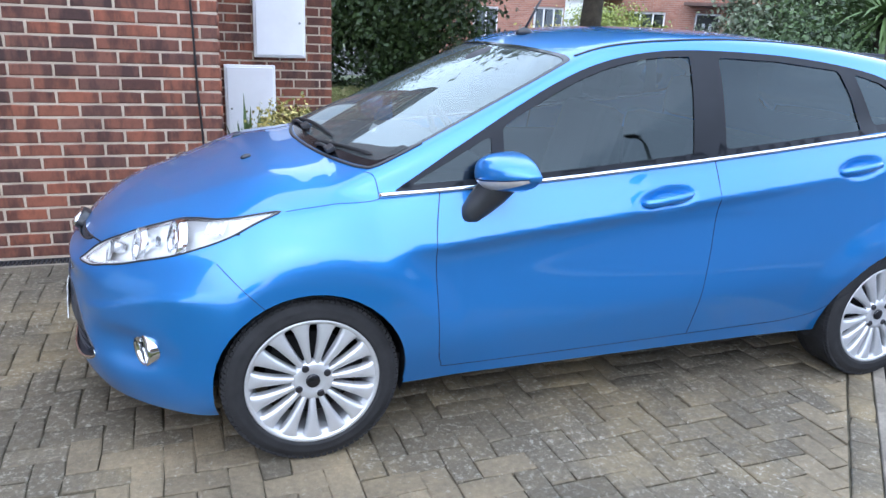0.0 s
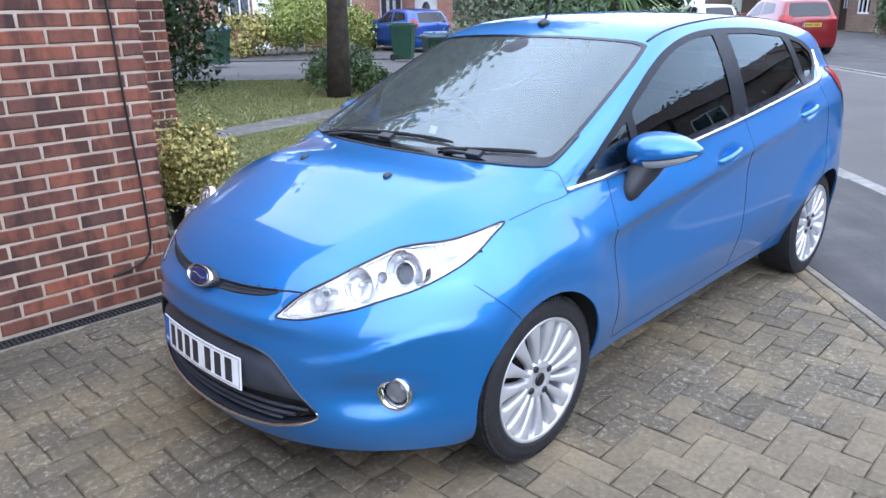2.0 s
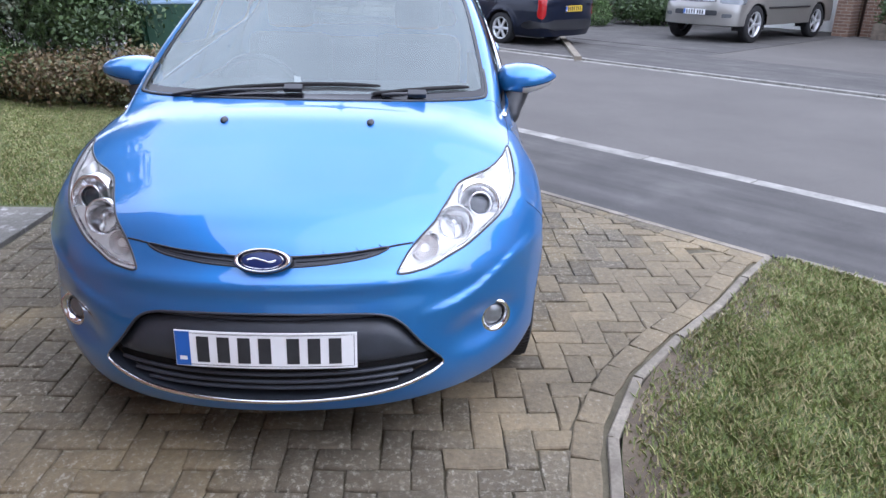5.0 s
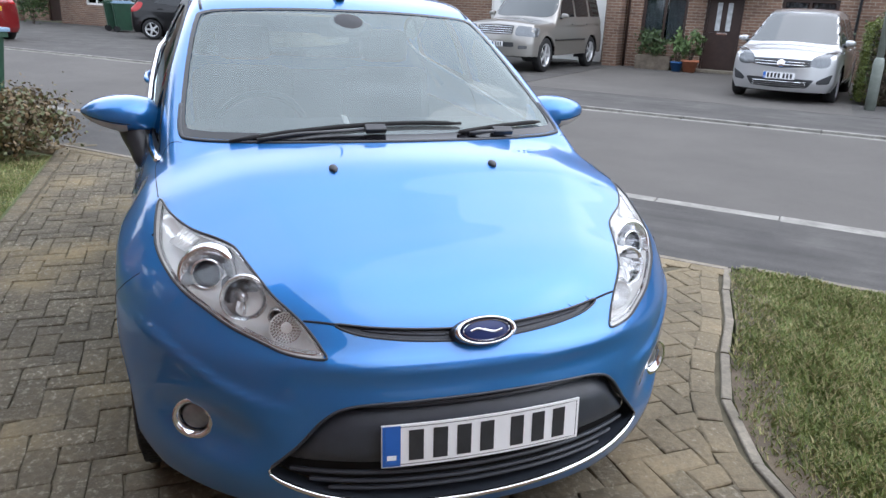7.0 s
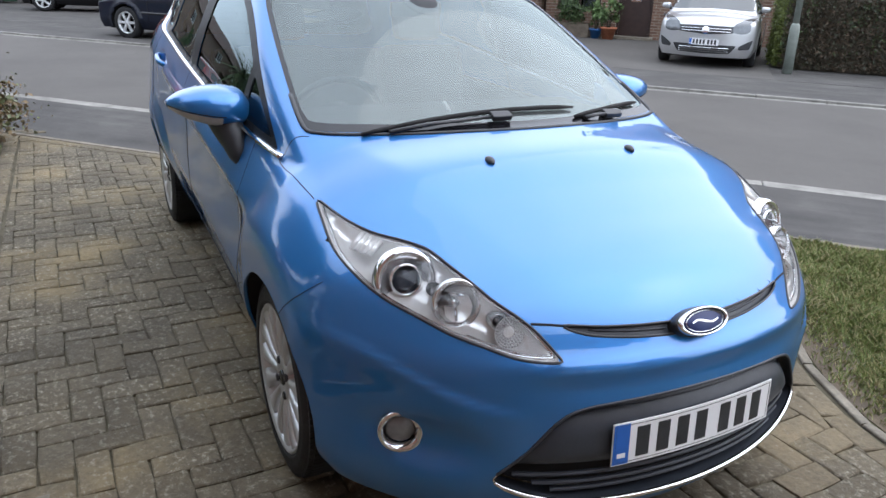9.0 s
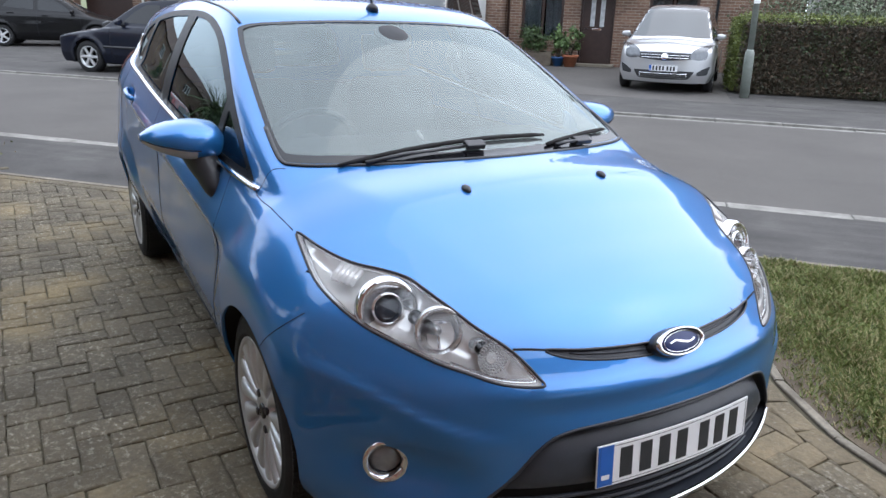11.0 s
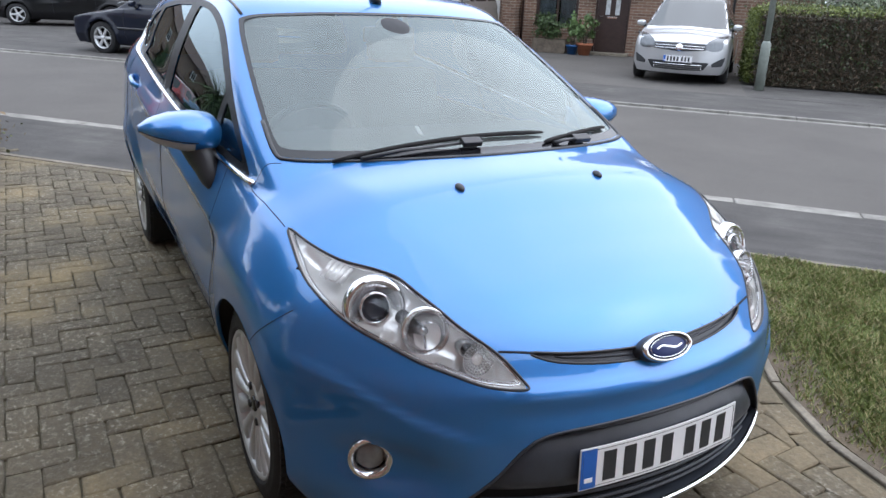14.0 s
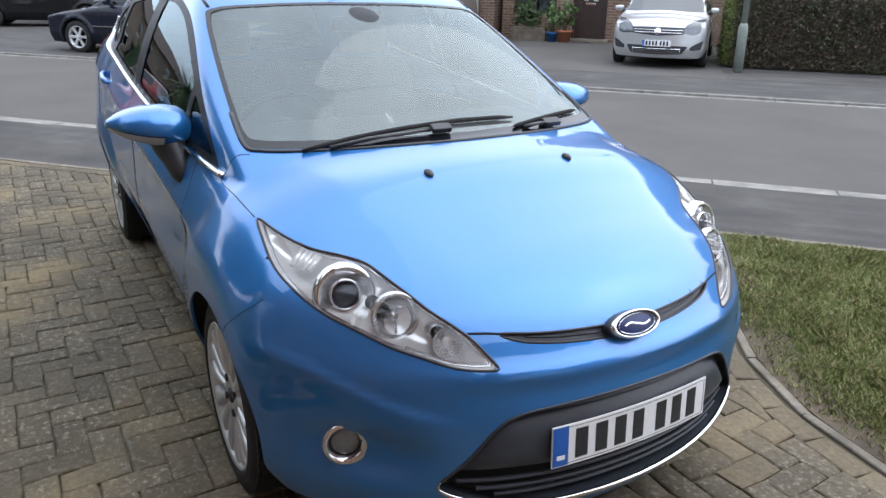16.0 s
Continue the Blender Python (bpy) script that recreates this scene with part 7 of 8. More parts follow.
    back = View((abs(bz1 - bz0), 0, abs(bx0 - bx1)), (0, 1, 0))
    bw0, bw1 = spec["back_w"]
    pts = [(bx0, 0, bz0), (bx0, bw0, bz0), (bx1, bw1, bz1), (bx1, 0, bz1), (bx1, -bw1, bz1), (bx0, -bw0, bz0)]
    lay("rear_screen", back, crisp(back.flat(pts), 0.06), float(np.mean(np.array(pts) @ back.d)), 0.005, CAR_GLASS, "dark rear screen")
    for pname, poly, m, lift in spec.get("front", ()):
        lay(pname, FRONT, crisp([(a, b) for a, b in poly], 0.03), -0.15, lift, m, "", 0.05)
    for pname, poly, m, lift in spec.get("tailparts", ()):
        lay(pname, View((1, 0, 0), (0, 1, 0)), rounded(poly, 4), L - 0.08, lift, m, "", 0.05)
    for z in spec.get("slats", ()):
        pts = FRONT.onto(np.array([(y, z) for y in np.linspace(-spec["slat_w"], spec["slat_w"], 12)]), -0.1, 0.014)
        part("grille_slat", tube(bmesh.new(), [tuple(v) for v in pts], 0.011, 6, False, 0.6), CHROME, car)
    fz = spec["plate_z"][0]
    o = FRONT.onto(np.array([(0.0, fz)]), -0.1)[0]
    number_plate(car, Matrix.Translation((o[0] - 0.012, 0, fz)) @ pose(0, 0, 0, 90, 0, -90), WHITE_PLASTIC)
    bz = spec["plate_z"][1]
    tail = View((1, 0, 0), (0, 1, 0))
    o = tail.onto(np.array([(0.0, bz)]), L - 0.05)[0]
    number_plate(car, Matrix.Translation((o[0] + 0.012, 0, bz)) @ pose(0, 0, 0, 90, 0, 90), YELLOW_PLATE)
    for y, m in spec.get("rails", ()):
        for s in (-1, 1):
            xs = np.linspace(sx1 + 0.25, bx1 - 0.1, 10)
            pts = OVER.onto(np.array([(x, s * y) for x in xs]), H, 0.035)
            pts[0, 2] -= 0.03
            pts[-1, 2] -= 0.03
            part("roof_rail", tube(bmesh.new(), [tuple(v) for v in pts], 0.016, 8), m, car)
    part("floor_pan", boxed(0.3, L - 0.3, -W + 0.25, W - 0.25, bot - 0.03, bot + 0.05, 0.02), DARK, car)
    return car


CAR_GLASS = Mat("far_car_glass", (0.012, 0.014, 0.016), 0.03, 0.0, Specular_IOR_Level=0.5).m
FAR_SCREEN = Mat("far_windscreen", (0.05, 0.058, 0.06), 0.05, 0.0, Coat_Weight=1.0, Coat_Roughness=0.01, Coat_IOR=1.35, Specular_IOR_Level=0.4).m
LAMP_FAR = plain("far_headlamp", (0.16, 0.17, 0.18), 0.12, 0.5, 0.2, 30)
YELLOW_PLATE = plain("yellow_plate", (0.62, 0.42, 0.02), 0.4, 0, 0.05, 8)
SILVER = paint("silver_car_paint", (0.56, 0.57, 0.585), 0.7, 0.32)
CHAMPAGNE = paint("champagne_car_paint", (0.27, 0.26, 0.24), 0.55, 0.32)
NAVY = paint("navy_car_paint", (0.004, 0.007, 0.018), 0.0, 0.3, 0.4)
INK = paint("black_car_paint", (0.006, 0.006, 0.007), 0.0, 0.3, 0.4)
RED_CAR = paint("red_car_paint", (0.20, 0.010, 0.012), 0.3, 0.3)
DEEP_BLUE = paint("royal_blue_car_paint", (0.01, 0.06, 0.30), 0.4, 0.3)
FRONT_LAMP = (-0.75, -0.45, 0.45)

mpv = dict(L=4.45, W=1.80, H=1.62, wheels=(0.92, 3.62), wr=0.315, bottom=0.20, belt=(0.92, 1.02), spokes=7, blunt=0.28,
           hood=[(-0.1, 0.60), (0.05, 0.78), (0.25, 0.87), (0.7, 0.97), (1.1, 1.04), (2, 1.05), (4.6, 1.06)],
           roof=[(1.0, 1.3), (1.7, 1.56), (2.2, 1.62), (3.2, 1.61), (4.0, 1.55), (4.5, 1.45)],
           screen=((0.80, 1.00), (1.70, 1.575)), round=0.7, screen_w=(0.80, 0.70), back=((4.36, 1.0), (4.12, 1.5)), back_w=(0.6, 0.5),
           windows=[[(1.25, 1.0), (2.35, 1.02), (2.35, 1.45), (1.85, 1.46), (1.5, 1.25)], [(2.45, 1.02), (3.35, 1.04), (3.3, 1.45), (2.45, 1.46)], [(3.45, 1.04), (4.1, 1.08), (3.95, 1.4), (3.42, 1.45)]],
           mirror=(1.22, 1.04), plate_z=(0.465, 0.8), handles=((2.2, 0.9), (3.25, 0.92)),
           lamp=(FRONT_LAMP, 0, [(0.14, 0.50, 0.62), (0.22, 0.70, 0.61), (0.42, 0.84, 0.68), (0.72, 0.82, 0.96), (0.52, 0.72, 0.92), (0.27, 0.58, 0.78)]),
           tail=((0.8, 0.6, 0.1), 0, [(4.4, 0.72, 0.8), (4.2, 0.86, 0.85), (4.1, 0.8, 1.25), (4.3, 0.68, 1.2)]),
           front=[("grille", [(-0.56, 0.745), (0, 0.755), (0.56, 0.745), (0.47, 0.635), (0, 0.60), (-0.47, 0.635)], BLACK_PLASTIC, 0.004), ("lower_grille", [(-0.56, 0.42), (0, 0.43), (0.56, 0.42), (0.46, 0.275), (0, 0.26), (-0.46, 0.275)], BLACK_PLASTIC, 0.004), ("air_duct", [(-0.82, 0.53), (-0.70, 0.47), (-0.59, 0.40), (-0.60, 0.345), (-0.78, 0.36)], BLACK_PLASTIC, 0.004), ("air_duct", [(0.82, 0.53), (0.70, 0.47), (0.59, 0.40), (0.60, 0.345), (0.78, 0.36)], BLACK_PLASTIC, 0.004)],
           slats=(0.655, 0.70, 0.30, 0.335, 0.37), slat_w=0.43)
mpv["front"].append(("round_badge", [(0.062 * math.cos(a), 0.672 + 0.062 * math.sin(a)) for a in np.arange(16) * math.tau / 16], CHROME, 0.02))
car = street_car("silver_mpv", "silver people carrier parked nose-out on the far forecourt", street(-0.36, 12.35, 0, -95), mpv, SILVER, WHITE_PLASTIC)
suv = dict(L=4.85, W=1.92, H=1.86, wheels=(0.88, 3.73), wr=0.385, bottom=0.36, belt=(1.15, 1.22), spokes=5, blunt=0.12, tumble=0.26,
           hood=[(-0.1, 0.85), (0.06, 1.02), (0.25, 1.10), (0.9, 1.16), (1.5, 1.20), (3, 1.22), (5, 1.22)],
           roof=[(1.6, 1.5), (2.1, 1.79), (2.6, 1.86), (3.8, 1.86), (4.5, 1.82), (5, 1.75)],
           screen=((1.38, 1.19), (2.0, 1.80)), screen_w=(0.72, 0.64), back=((4.76, 1.2), (4.62, 1.75)), back_w=(0.7, 0.62),
           windows=[[(1.75, 1.24), (2.65, 1.25), (2.65, 1.70), (2.15, 1.70), (1.95, 1.55)], [(2.75, 1.25), (3.6, 1.26), (3.6, 1.70), (2.75, 1.70)], [(3.72, 1.26), (4.55, 1.27), (4.5, 1.68), (3.72, 1.70)]],
           mirror=(1.75, 1.27), plate_z=(0.62, 0.95), handles=((2.5, 1.08), (3.5, 1.08)), rub=0.72,
           lamp=((-0.9, -0.3, 0.2), 0, [(0.04, 0.50, 0.84), (0.06, 0.66, 0.82), (0.16, 0.86, 0.84), (0.22, 0.88, 1.02), (0.1, 0.68, 1.04), (0.06, 0.50, 1.03)]),
           front=[("grille", [(-0.44, 0.83), (-0.45, 1.02), (0, 1.04), (0.45, 1.02), (0.44, 0.83), (0, 0.82)], BLACK_PLASTIC, 0.004), ("lower_grille", [(-0.5, 0.66), (0.5, 0.66), (0.5, 0.56), (-0.5, 0.56)], BLACK_PLASTIC, 0.004), ("fog_lamp", [(-0.78, 0.60), (-0.60, 0.60), (-0.60, 0.52), (-0.78, 0.53)], LAMP_FAR, 0.006), ("fog_lamp", [(0.78, 0.60), (0.60, 0.60), (0.60, 0.52), (0.78, 0.53)], LAMP_FAR, 0.006)],
           slats=(0.85, 0.895, 0.94, 0.985), slat_w=0.42, rails=((0.66, BLACK_PLASTIC),))
street_car("silver_suv", "champagne silver off-road estate parked nose-out on concrete", street(5.80, 13.75, 0, -94), suv, CHAMPAGNE, WHITE_PLASTIC)
estate = dict(L=4.71, W=1.76, H=1.45, wheels=(0.92, 3.58), wr=0.31, bottom=0.20, belt=(0.90, 0.95), spokes=6, blunt=0.16, tumble=0.30, round=0.45,
              hood=[(-0.1, 0.58), (0.05, 0.70), (0.3, 0.77), (1.0, 0.88), (1.4, 0.94), (3, 0.96), (5, 0.96)],
              roof=[(1.5, 1.2), (2.1, 1.39), (2.6, 1.44), (3.6, 1.44), (4.4, 1.41), (4.8, 1.36)],
              screen=((1.25, 0.93), (2.05, 1.40)), screen_w=(0.66, 0.56), back=((4.66, 0.92), (4.50, 1.38)), back_w=(0.66, 0.58),
              windows=[[(1.72, 0.97), (2.58, 0.98), (2.56, 1.32), (2.25, 1.32), (1.95, 1.16)], [(2.68, 0.98), (3.45, 0.99), (3.40, 1.32), (2.68, 1.33)], [(3.54, 0.99), (4.42, 1.0), (4.34, 1.31), (3.52, 1.33)]],
              seams=([(1.50, 0.9), (1.48, 0.6), (1.52, 0.30)], [(2.63, 0.96), (2.63, 0.6), (2.62, 0.30)], [(3.50, 0.97), (3.40, 0.72), (3.20, 0.55)]),
              mirror=(1.75, 0.98), plate_z=(0.45, 0.72), handles=((2.42, 0.82), (3.28, 0.83)), rub=0.52,
              lamp=((-0.85, -0.45, 0.2), 0, [(0.10, 0.50, 0.56), (0.12, 0.68, 0.56), (0.28, 0.82, 0.58), (0.34, 0.82, 0.70), (0.18, 0.66, 0.72), (0.12, 0.50, 0.71)]),
              tail=((0.85, 0.5, 0.05), 0, [(4.64, 0.76, 0.58), (4.55, 0.86, 0.58), (4.53, 0.82, 0.95), (4.44, 0.71, 1.33), (4.50, 0.66, 1.34), (4.62, 0.73, 0.95)]),
              tailparts=[("rear_bumper", [(-0.84, 0.5), (0.84, 0.5), (0.84, 0.34), (-0.84, 0.34)], SATIN_BLACK, 0.012)], rails=((0.60, SATIN_BLACK),))
street_car("estate_car", "dark navy estate car parked at the far kerb", street(11.45, 10.7, -0.02, 180), estate, NAVY, YELLOW_PLATE)
hatch = dict(L=4.0, W=1.69, H=1.45, wheels=(0.80, 3.28), wr=0.30, bottom=0.20, belt=(0.90, 1.02), spokes=5, blunt=0.3,
             hood=[(-0.1, 0.55), (0.05, 0.68), (0.3, 0.78), (0.8, 0.90), (1.2, 0.96), (2.5, 1.0), (4.2, 1.0)],
             roof=[(1.1, 1.15), (1.7, 1.39), (2.2, 1.45), (2.9, 1.44), (3.5, 1.38), (4.0, 1.3)],
             screen=((0.95, 0.94), (1.75, 1.40)), screen_w=(0.62, 0.54), back=((3.86, 0.98), (3.62, 1.32)), back_w=(0.56, 0.48),
             windows=[[(1.40, 0.96), (2.30, 1.0), (2.28, 1.34), (1.95, 1.33), (1.65, 1.15)], [(2.40, 1.01), (3.20, 1.08), (3.02, 1.30), (2.40, 1.34)]],
             seams=([(1.22, 0.9), (1.2, 0.6), (1.25, 0.30)], [(2.34, 0.98), (2.34, 0.6), (2.32, 0.30)]),
             mirror=(1.4, 0.98), plate_z=(0.42, 0.55), handles=((2.12, 0.86), (3.0, 0.92)),
             lamp=(FRONT_LAMP, 0, [(0.16, 0.52, 0.60), (0.3, 0.74, 0.62), (0.5, 0.78, 0.76), (0.35, 0.62, 0.74)]),
             tail=((0.75, 0.65, 0.1), 0, [(3.86, 0.60, 0.82), (3.70, 0.80, 0.84), (3.60, 0.76, 1.08), (3.76, 0.62, 1.06)]))
street_car("black_hatchback", "black hatchback parked on the far drive", street(15.4, 17.0, 0, 33), hatch, INK, YELLOW_PLATE)
street_car("blue_hatchback", "royal blue hatchback parked over the side road", street(26.1, -2.9, -0.006, 216.5), hatch, DEEP_BLUE, YELLOW_PLATE)
compact = dict(hatch, L=4.3, W=1.77, H=1.62, wheels=(0.9, 3.57), wr=0.34, bottom=0.25, belt=(1.0, 1.12),
               hood=[(-0.1, 0.65), (0.05, 0.80), (0.3, 0.92), (0.9, 1.02), (1.3, 1.07), (2.5, 1.1), (4.5, 1.1)],
               roof=[(1.2, 1.3), (1.9, 1.56), (2.4, 1.62), (3.2, 1.60), (3.9, 1.53), (4.4, 1.45)],
               screen=((1.05, 1.04), (1.9, 1.57)), back=((4.16, 1.08), (3.92, 1.46)), back_w=(0.6, 0.52),
               windows=[[(1.55, 1.06), (2.45, 1.1), (2.43, 1.48), (2.1, 1.47), (1.8, 1.27)], [(2.55, 1.11), (3.45, 1.18), (3.3, 1.44), (2.55, 1.48)]],
               mirror=(1.55, 1.1), plate_z=(0.5, 0.86), handles=((2.27, 0.97), (3.2, 1.02)),
               tail=((0.8, 0.6, 0.1), 0, [(4.22, 0.52, 0.98), (4.05, 0.84, 0.98), (3.98, 0.80, 1.12), (4.15, 0.54, 1.10)]))
street_car("red_suv", "red compact crossover parked by the far kerb", street(22.8, 10.1, -0.03, 180), compact, RED_CAR, YELLOW_PLATE)
street_car("silver_hatchback", "pale silver hatchback parked beyond the red car", street(30.2, 10.2, -0.03, 180), hatch, SILVER, YELLOW_PLATE)


# ---- houses across the streets ----
def window_unit(owner, x0, x1, z0, z1, y, frame, bars=2, curtain=True, name="window"):
    """A framed window set in a facade whose outside is at y, facing +y."""
    w = new(name)
    w.parent = owner
    tagged(w, "framed casement window with pale curtains" if curtain else "framed casement window")
    t = 0.08
    for a, b, c, d in ((x0, x1, z0, z0 + t), (x0, x1, z1 - t, z1), (x0, x0 + t, z0 + t, z1 - t), (x1 - t, x1, z0 + t, z1 - t)):
        part("window_frame", boxed(a, b, y - 0.06, y + 0.012, c, d, 0.006), frame, w)
    for k in range(1, bars):
        x = x0 + (x1 - x0) * k / bars
        part("mullion", boxed(x - 0.03, x + 0.03, y - 0.05, y + 0.008, z0 + t, z1 - t, 0.004), frame, w)
    pane = part("pane", boxed(x0 + t, x1 - t, y - 0.035, y - 0.029, z0 + t, z1 - t), HOUSE_GLASS, w)
    pane.visible_shadow = False
    if curtain:
        for k in range(bars):
            a = x0 + (x1 - x0) * k / bars + 0.07
            b = x0 + (x1 - x0) * (k + 1) / bars - 0.07
            bm = bmesh.new()
            xs = np.linspace(a, b, 14)
            lo = [bm.verts.new((x, y - 0.11 + 0.012 * math.sin(i * 2.1), z0 + 0.06)) for i, x in enumerate(xs)]
            hi = [bm.verts.new((x, y - 0.11 + 0.012 * math.sin(i * 2.1), z1 - 0.06)) for i, x in enumerate(xs)]
            for i in range(13):
                bm.faces.new((lo[i], lo[i + 1], hi[i + 1], hi[i]))
            part("curtain", bm, CURTAIN, w, "pale net curtain")
    part("sill", boxed(x0 - 0.05, x1 + 0.05, y - 0.03, y + 0.05, z0 - 0.05, z0 - 0.002, 0.008), frame, w)
    part("window_reveal", boxed(x0, x1, y - 0.30, y - 0.16, z0, z1), DARK, w)


def door_unit(owner, x0, x1, z1, y, mat, frame, glazed=True, oval=False):
    d = new("front_door")
    d.parent = owner
    tagged(d, "closed front door in its frame")
    part("door_leaf", boxed(x0 + 0.06, x1 - 0.06, y - 0.06, y - 0.015, 0.03, z1 - 0.06, 0.004), mat, d)
    for a, b, c, e in ((x0, x0 + 0.058, 0, z1), (x1 - 0.058, x1, 0, z1), (x0 + 0.058, x1 - 0.058, z1 - 0.058, z1)):
        part("door_frame", boxed(a, b, y - 0.07, y + 0.01, c, e, 0.004), frame, d)
    w = x1 - x0
    if glazed:
        for k in (0.36, 0.64):
            part("door_pane", boxed(x0 + w * k - 0.06, x0 + w * k + 0.06, y - 0.016, y - 0.008, 1.05, 1.75, 0.004), CURTAIN, d, "obscured glass strip")
    if oval:
        part("door_pane", lathe(bmesh.new(), [(0.17, 0), (0.17, 0.01), (0.02, 0.012)], 24, Matrix.Translation(((x0 + x1) / 2, y - 0.012, 1.35)) @ pose(0, 0, 0, -90, 0, 0) @ Matrix.Diagonal((1, 1.9, 1, 1))), SATIN_BLACK, d, "dark oval door light", True)
    part("letter_plate", boxed(x0 + w * 0.36, x0 + w * 0.64, y - 0.014, y - 0.004, 0.95, 1.0, 0.004), CHROME, d)
    part("door_handle", tube(bmesh.new(), [(x1 - 0.13, y + 0.03, 1.0), (x1 - 0.22, y + 0.03, 1.0)], 0.01, 6), CHROME, d)


def facade(owner, name, x0, x1, z1, y, mat, holes, thick=0.3):
    """A wall with real openings: holes are (x0, x1, z0, z1)."""
    xs = sorted({x0, x1, *[h[0] for h in holes], *[h[1] for h in holes]})
    zs = sorted({0.0, z1, *[h[2] for h in holes], *[h[3] for h in holes]})
    bm = bmesh.new()
    for a, b in zip(xs, xs[1:]):
        run = None
        for c, d in zip(zs, zs[1:]):
            solid = not any(h[0] <= (a + b) / 2 <= h[1] and h[2] <= (c + d) / 2 <= h[3] for h in holes)
            if solid:
                run = (run[0], d) if run and run[1] == c else ((box(bm, a, b, y - thick, y, *run) and (c, d)) if run else (c, d))
            elif run:
                box(bm, a, b, y - thick, y, *run)
                run = None
        if run:
            box(bm, a, b, y - thick, y, *run)
    bmesh.ops.remove_doubles(bm, verts=bm.verts, dist=0.0005)
    inner = {}
    for f in bm.faces:
        inner.setdefault(tuple(round(c, 3) for c in f.calc_center_median()), []).append(f)
    bmesh.ops.delete(bm, geom=[f for fs in inner.values() if len(fs) > 1 for f in fs], context="FACES")
    return part(name, bm, mat, owner)


def gable_roof(owner, x0, x1, y0, y1, z0, rise, mat):
    bm = bmesh.new()
    ym = (y0 + y1) / 2
    vs = [bm.verts.new(v) for v in ((x0, y0, z0), (x1, y0, z0), (x1, ym, z0 + rise), (x0, ym, z0 + rise), (x1, y1, z0), (x0, y1, z0))]
    for f in ((0, 1, 2, 3), (3, 2, 4, 5), (1, 4, 2), (0, 3, 5), (0, 5, 4, 1)):
        bm.faces.new([vs[i] for i in f])
    part("roof", bm, mat, owner)


def pipe(owner, x, y, z1, mat):
    part("drainpipe", tube(bmesh.new(), [(x, y, 0.0), (x, y, z1)], 0.034, 10), mat, owner, "", True)


# far terrace: local x runs along the street, outside faces +y (towards the road)
terrace = thing("terraced_house", "brown brick house with dark framed windows and door", "house", street(0, 0))
FY = -18.8
holes = [(1.10, 2.02, 0, 1.98), (2.48, 3.66, 0.66, 1.86), (-1.06, 0.22, 0.95, 1.9), (-0.9, 0.3, 3.2, 4.3), (2.3, 3.7, 3.2, 4.3)]
facade(terrace, "wall", -3.6, 4.1, 5.0, FY, FAR_BRICK, holes)
door_unit(terrace, 1.10, 2.02, 1.98, FY - 0.08, BROWN_WOOD, BROWN_WOOD)
window_unit(terrace, 2.48, 3.66, 0.66, 1.86, FY - 0.08, BROWN_WOOD)
window_unit(terrace, -1.06, 0.22, 0.95, 1.9, FY - 0.08, BROWN_WOOD)
for a, b in ((-0.9, 0.3), (2.3, 3.7)):
    window_unit(terrace, a, b, 3.2, 4.3, FY - 0.08, BROWN_WOOD)
part("door_canopy", boxed(0.86, 2.28, FY + 0.002, FY + 0.75, 1.98, 2.10, 0.02), WHITE_PAINT, terrace, "white flat door canopy")
part("step", boxed(1.0, 2.1, FY + 0.003, FY + 0.4, 0.0, 0.07, 0.01), CONCRETE, terrace)
gable_roof(terrace, -3.9, 4.3, FY - 7, FY + 0.4, 5.0, 2.4, ROOF_TILE)
pipe(terrace, 4.02, FY + 0.06, 5.0, BROWN_WOOD)
pipe(terrace, -1.50, FY + 0.06, 5.0, BLACK_PLASTIC)

garage = thing("garage_house", "brick house with a white garage door", "house", street(0, 0))
facade(garage, "wall", 4.5, 12.2, 5.0, -19.4, FAR_BRICK, [(4.85, 7.25, 0, 2.12), (7.5, 8.45, 0.0, 2.02), (8.7, 10.0, 3.2, 4.3), (5.2, 6.6, 3.2, 4.3)])
part("garage_door", boxed(4.85, 7.25, -19.52, -19.46, 0.01, 2.12, 0.004), WHITE_PAINT, garage, "white up-and-over garage door")
for k in range(11):
    part("door_rib", boxed(4.95 + k * 0.21, 5.06 + k * 0.21, -19.458, -19.45, 0.1, 2.0, 0.003), WHITE_PAINT, garage)
part("brick_nib", boxed(4.12, 4.5, -19.7, -18.3, 0, 2.6), FAR_BRICK, garage)
door_unit(garage, 7.5, 8.45, 2.02, -19.48, WHITE_PAINT, WHITE_PAINT)
for a, b in ((8.7, 10.0), (5.2, 6.6)):
    window_unit(garage, a, b, 3.2, 4.3, -19.48, WHITE_PAINT)
gable_roof(garage, 4.32, 12.4, -26.5, -19.0, 5.0, 2.4, ROOF_TILE)

corner = thing("corner_house", "brown brick house with white porch posts and dark garage", "house", street(0, 0))
facade(corner, "wall", 12.6, 28.0, 5.0, -18.85, FAR_BRICK, [(16.7, 19.05, 0, 2.05), (21.8, 22.7, 0, 2.1), (23.2, 24.3, 0, 2.1), (15.0, 15.9, 0, 2.05), (25.2, 26.4, 0.8, 1.9), (13.5, 14.8, 3.2, 4.3), (17, 18.5, 3.2, 4.3), (22, 23.6, 3.2, 4.3)])
part("garage_opening", boxed(16.7, 19.05, -19.6, -19.4, 0, 2.05), BROWN_WOOD, corner, "dark garage doors")
door_unit(corner, 21.8, 22.7, 2.1, -18.93, WHITE_PAINT, WHITE_PAINT, False, True)
door_unit(corner, 23.2, 24.3, 2.1, -18.93, SATIN_BLACK, WHITE_PAINT, True)
door_unit(corner, 15.0, 15.9, 2.05, -18.93, SATIN_BLACK, WHITE_PAINT, True)
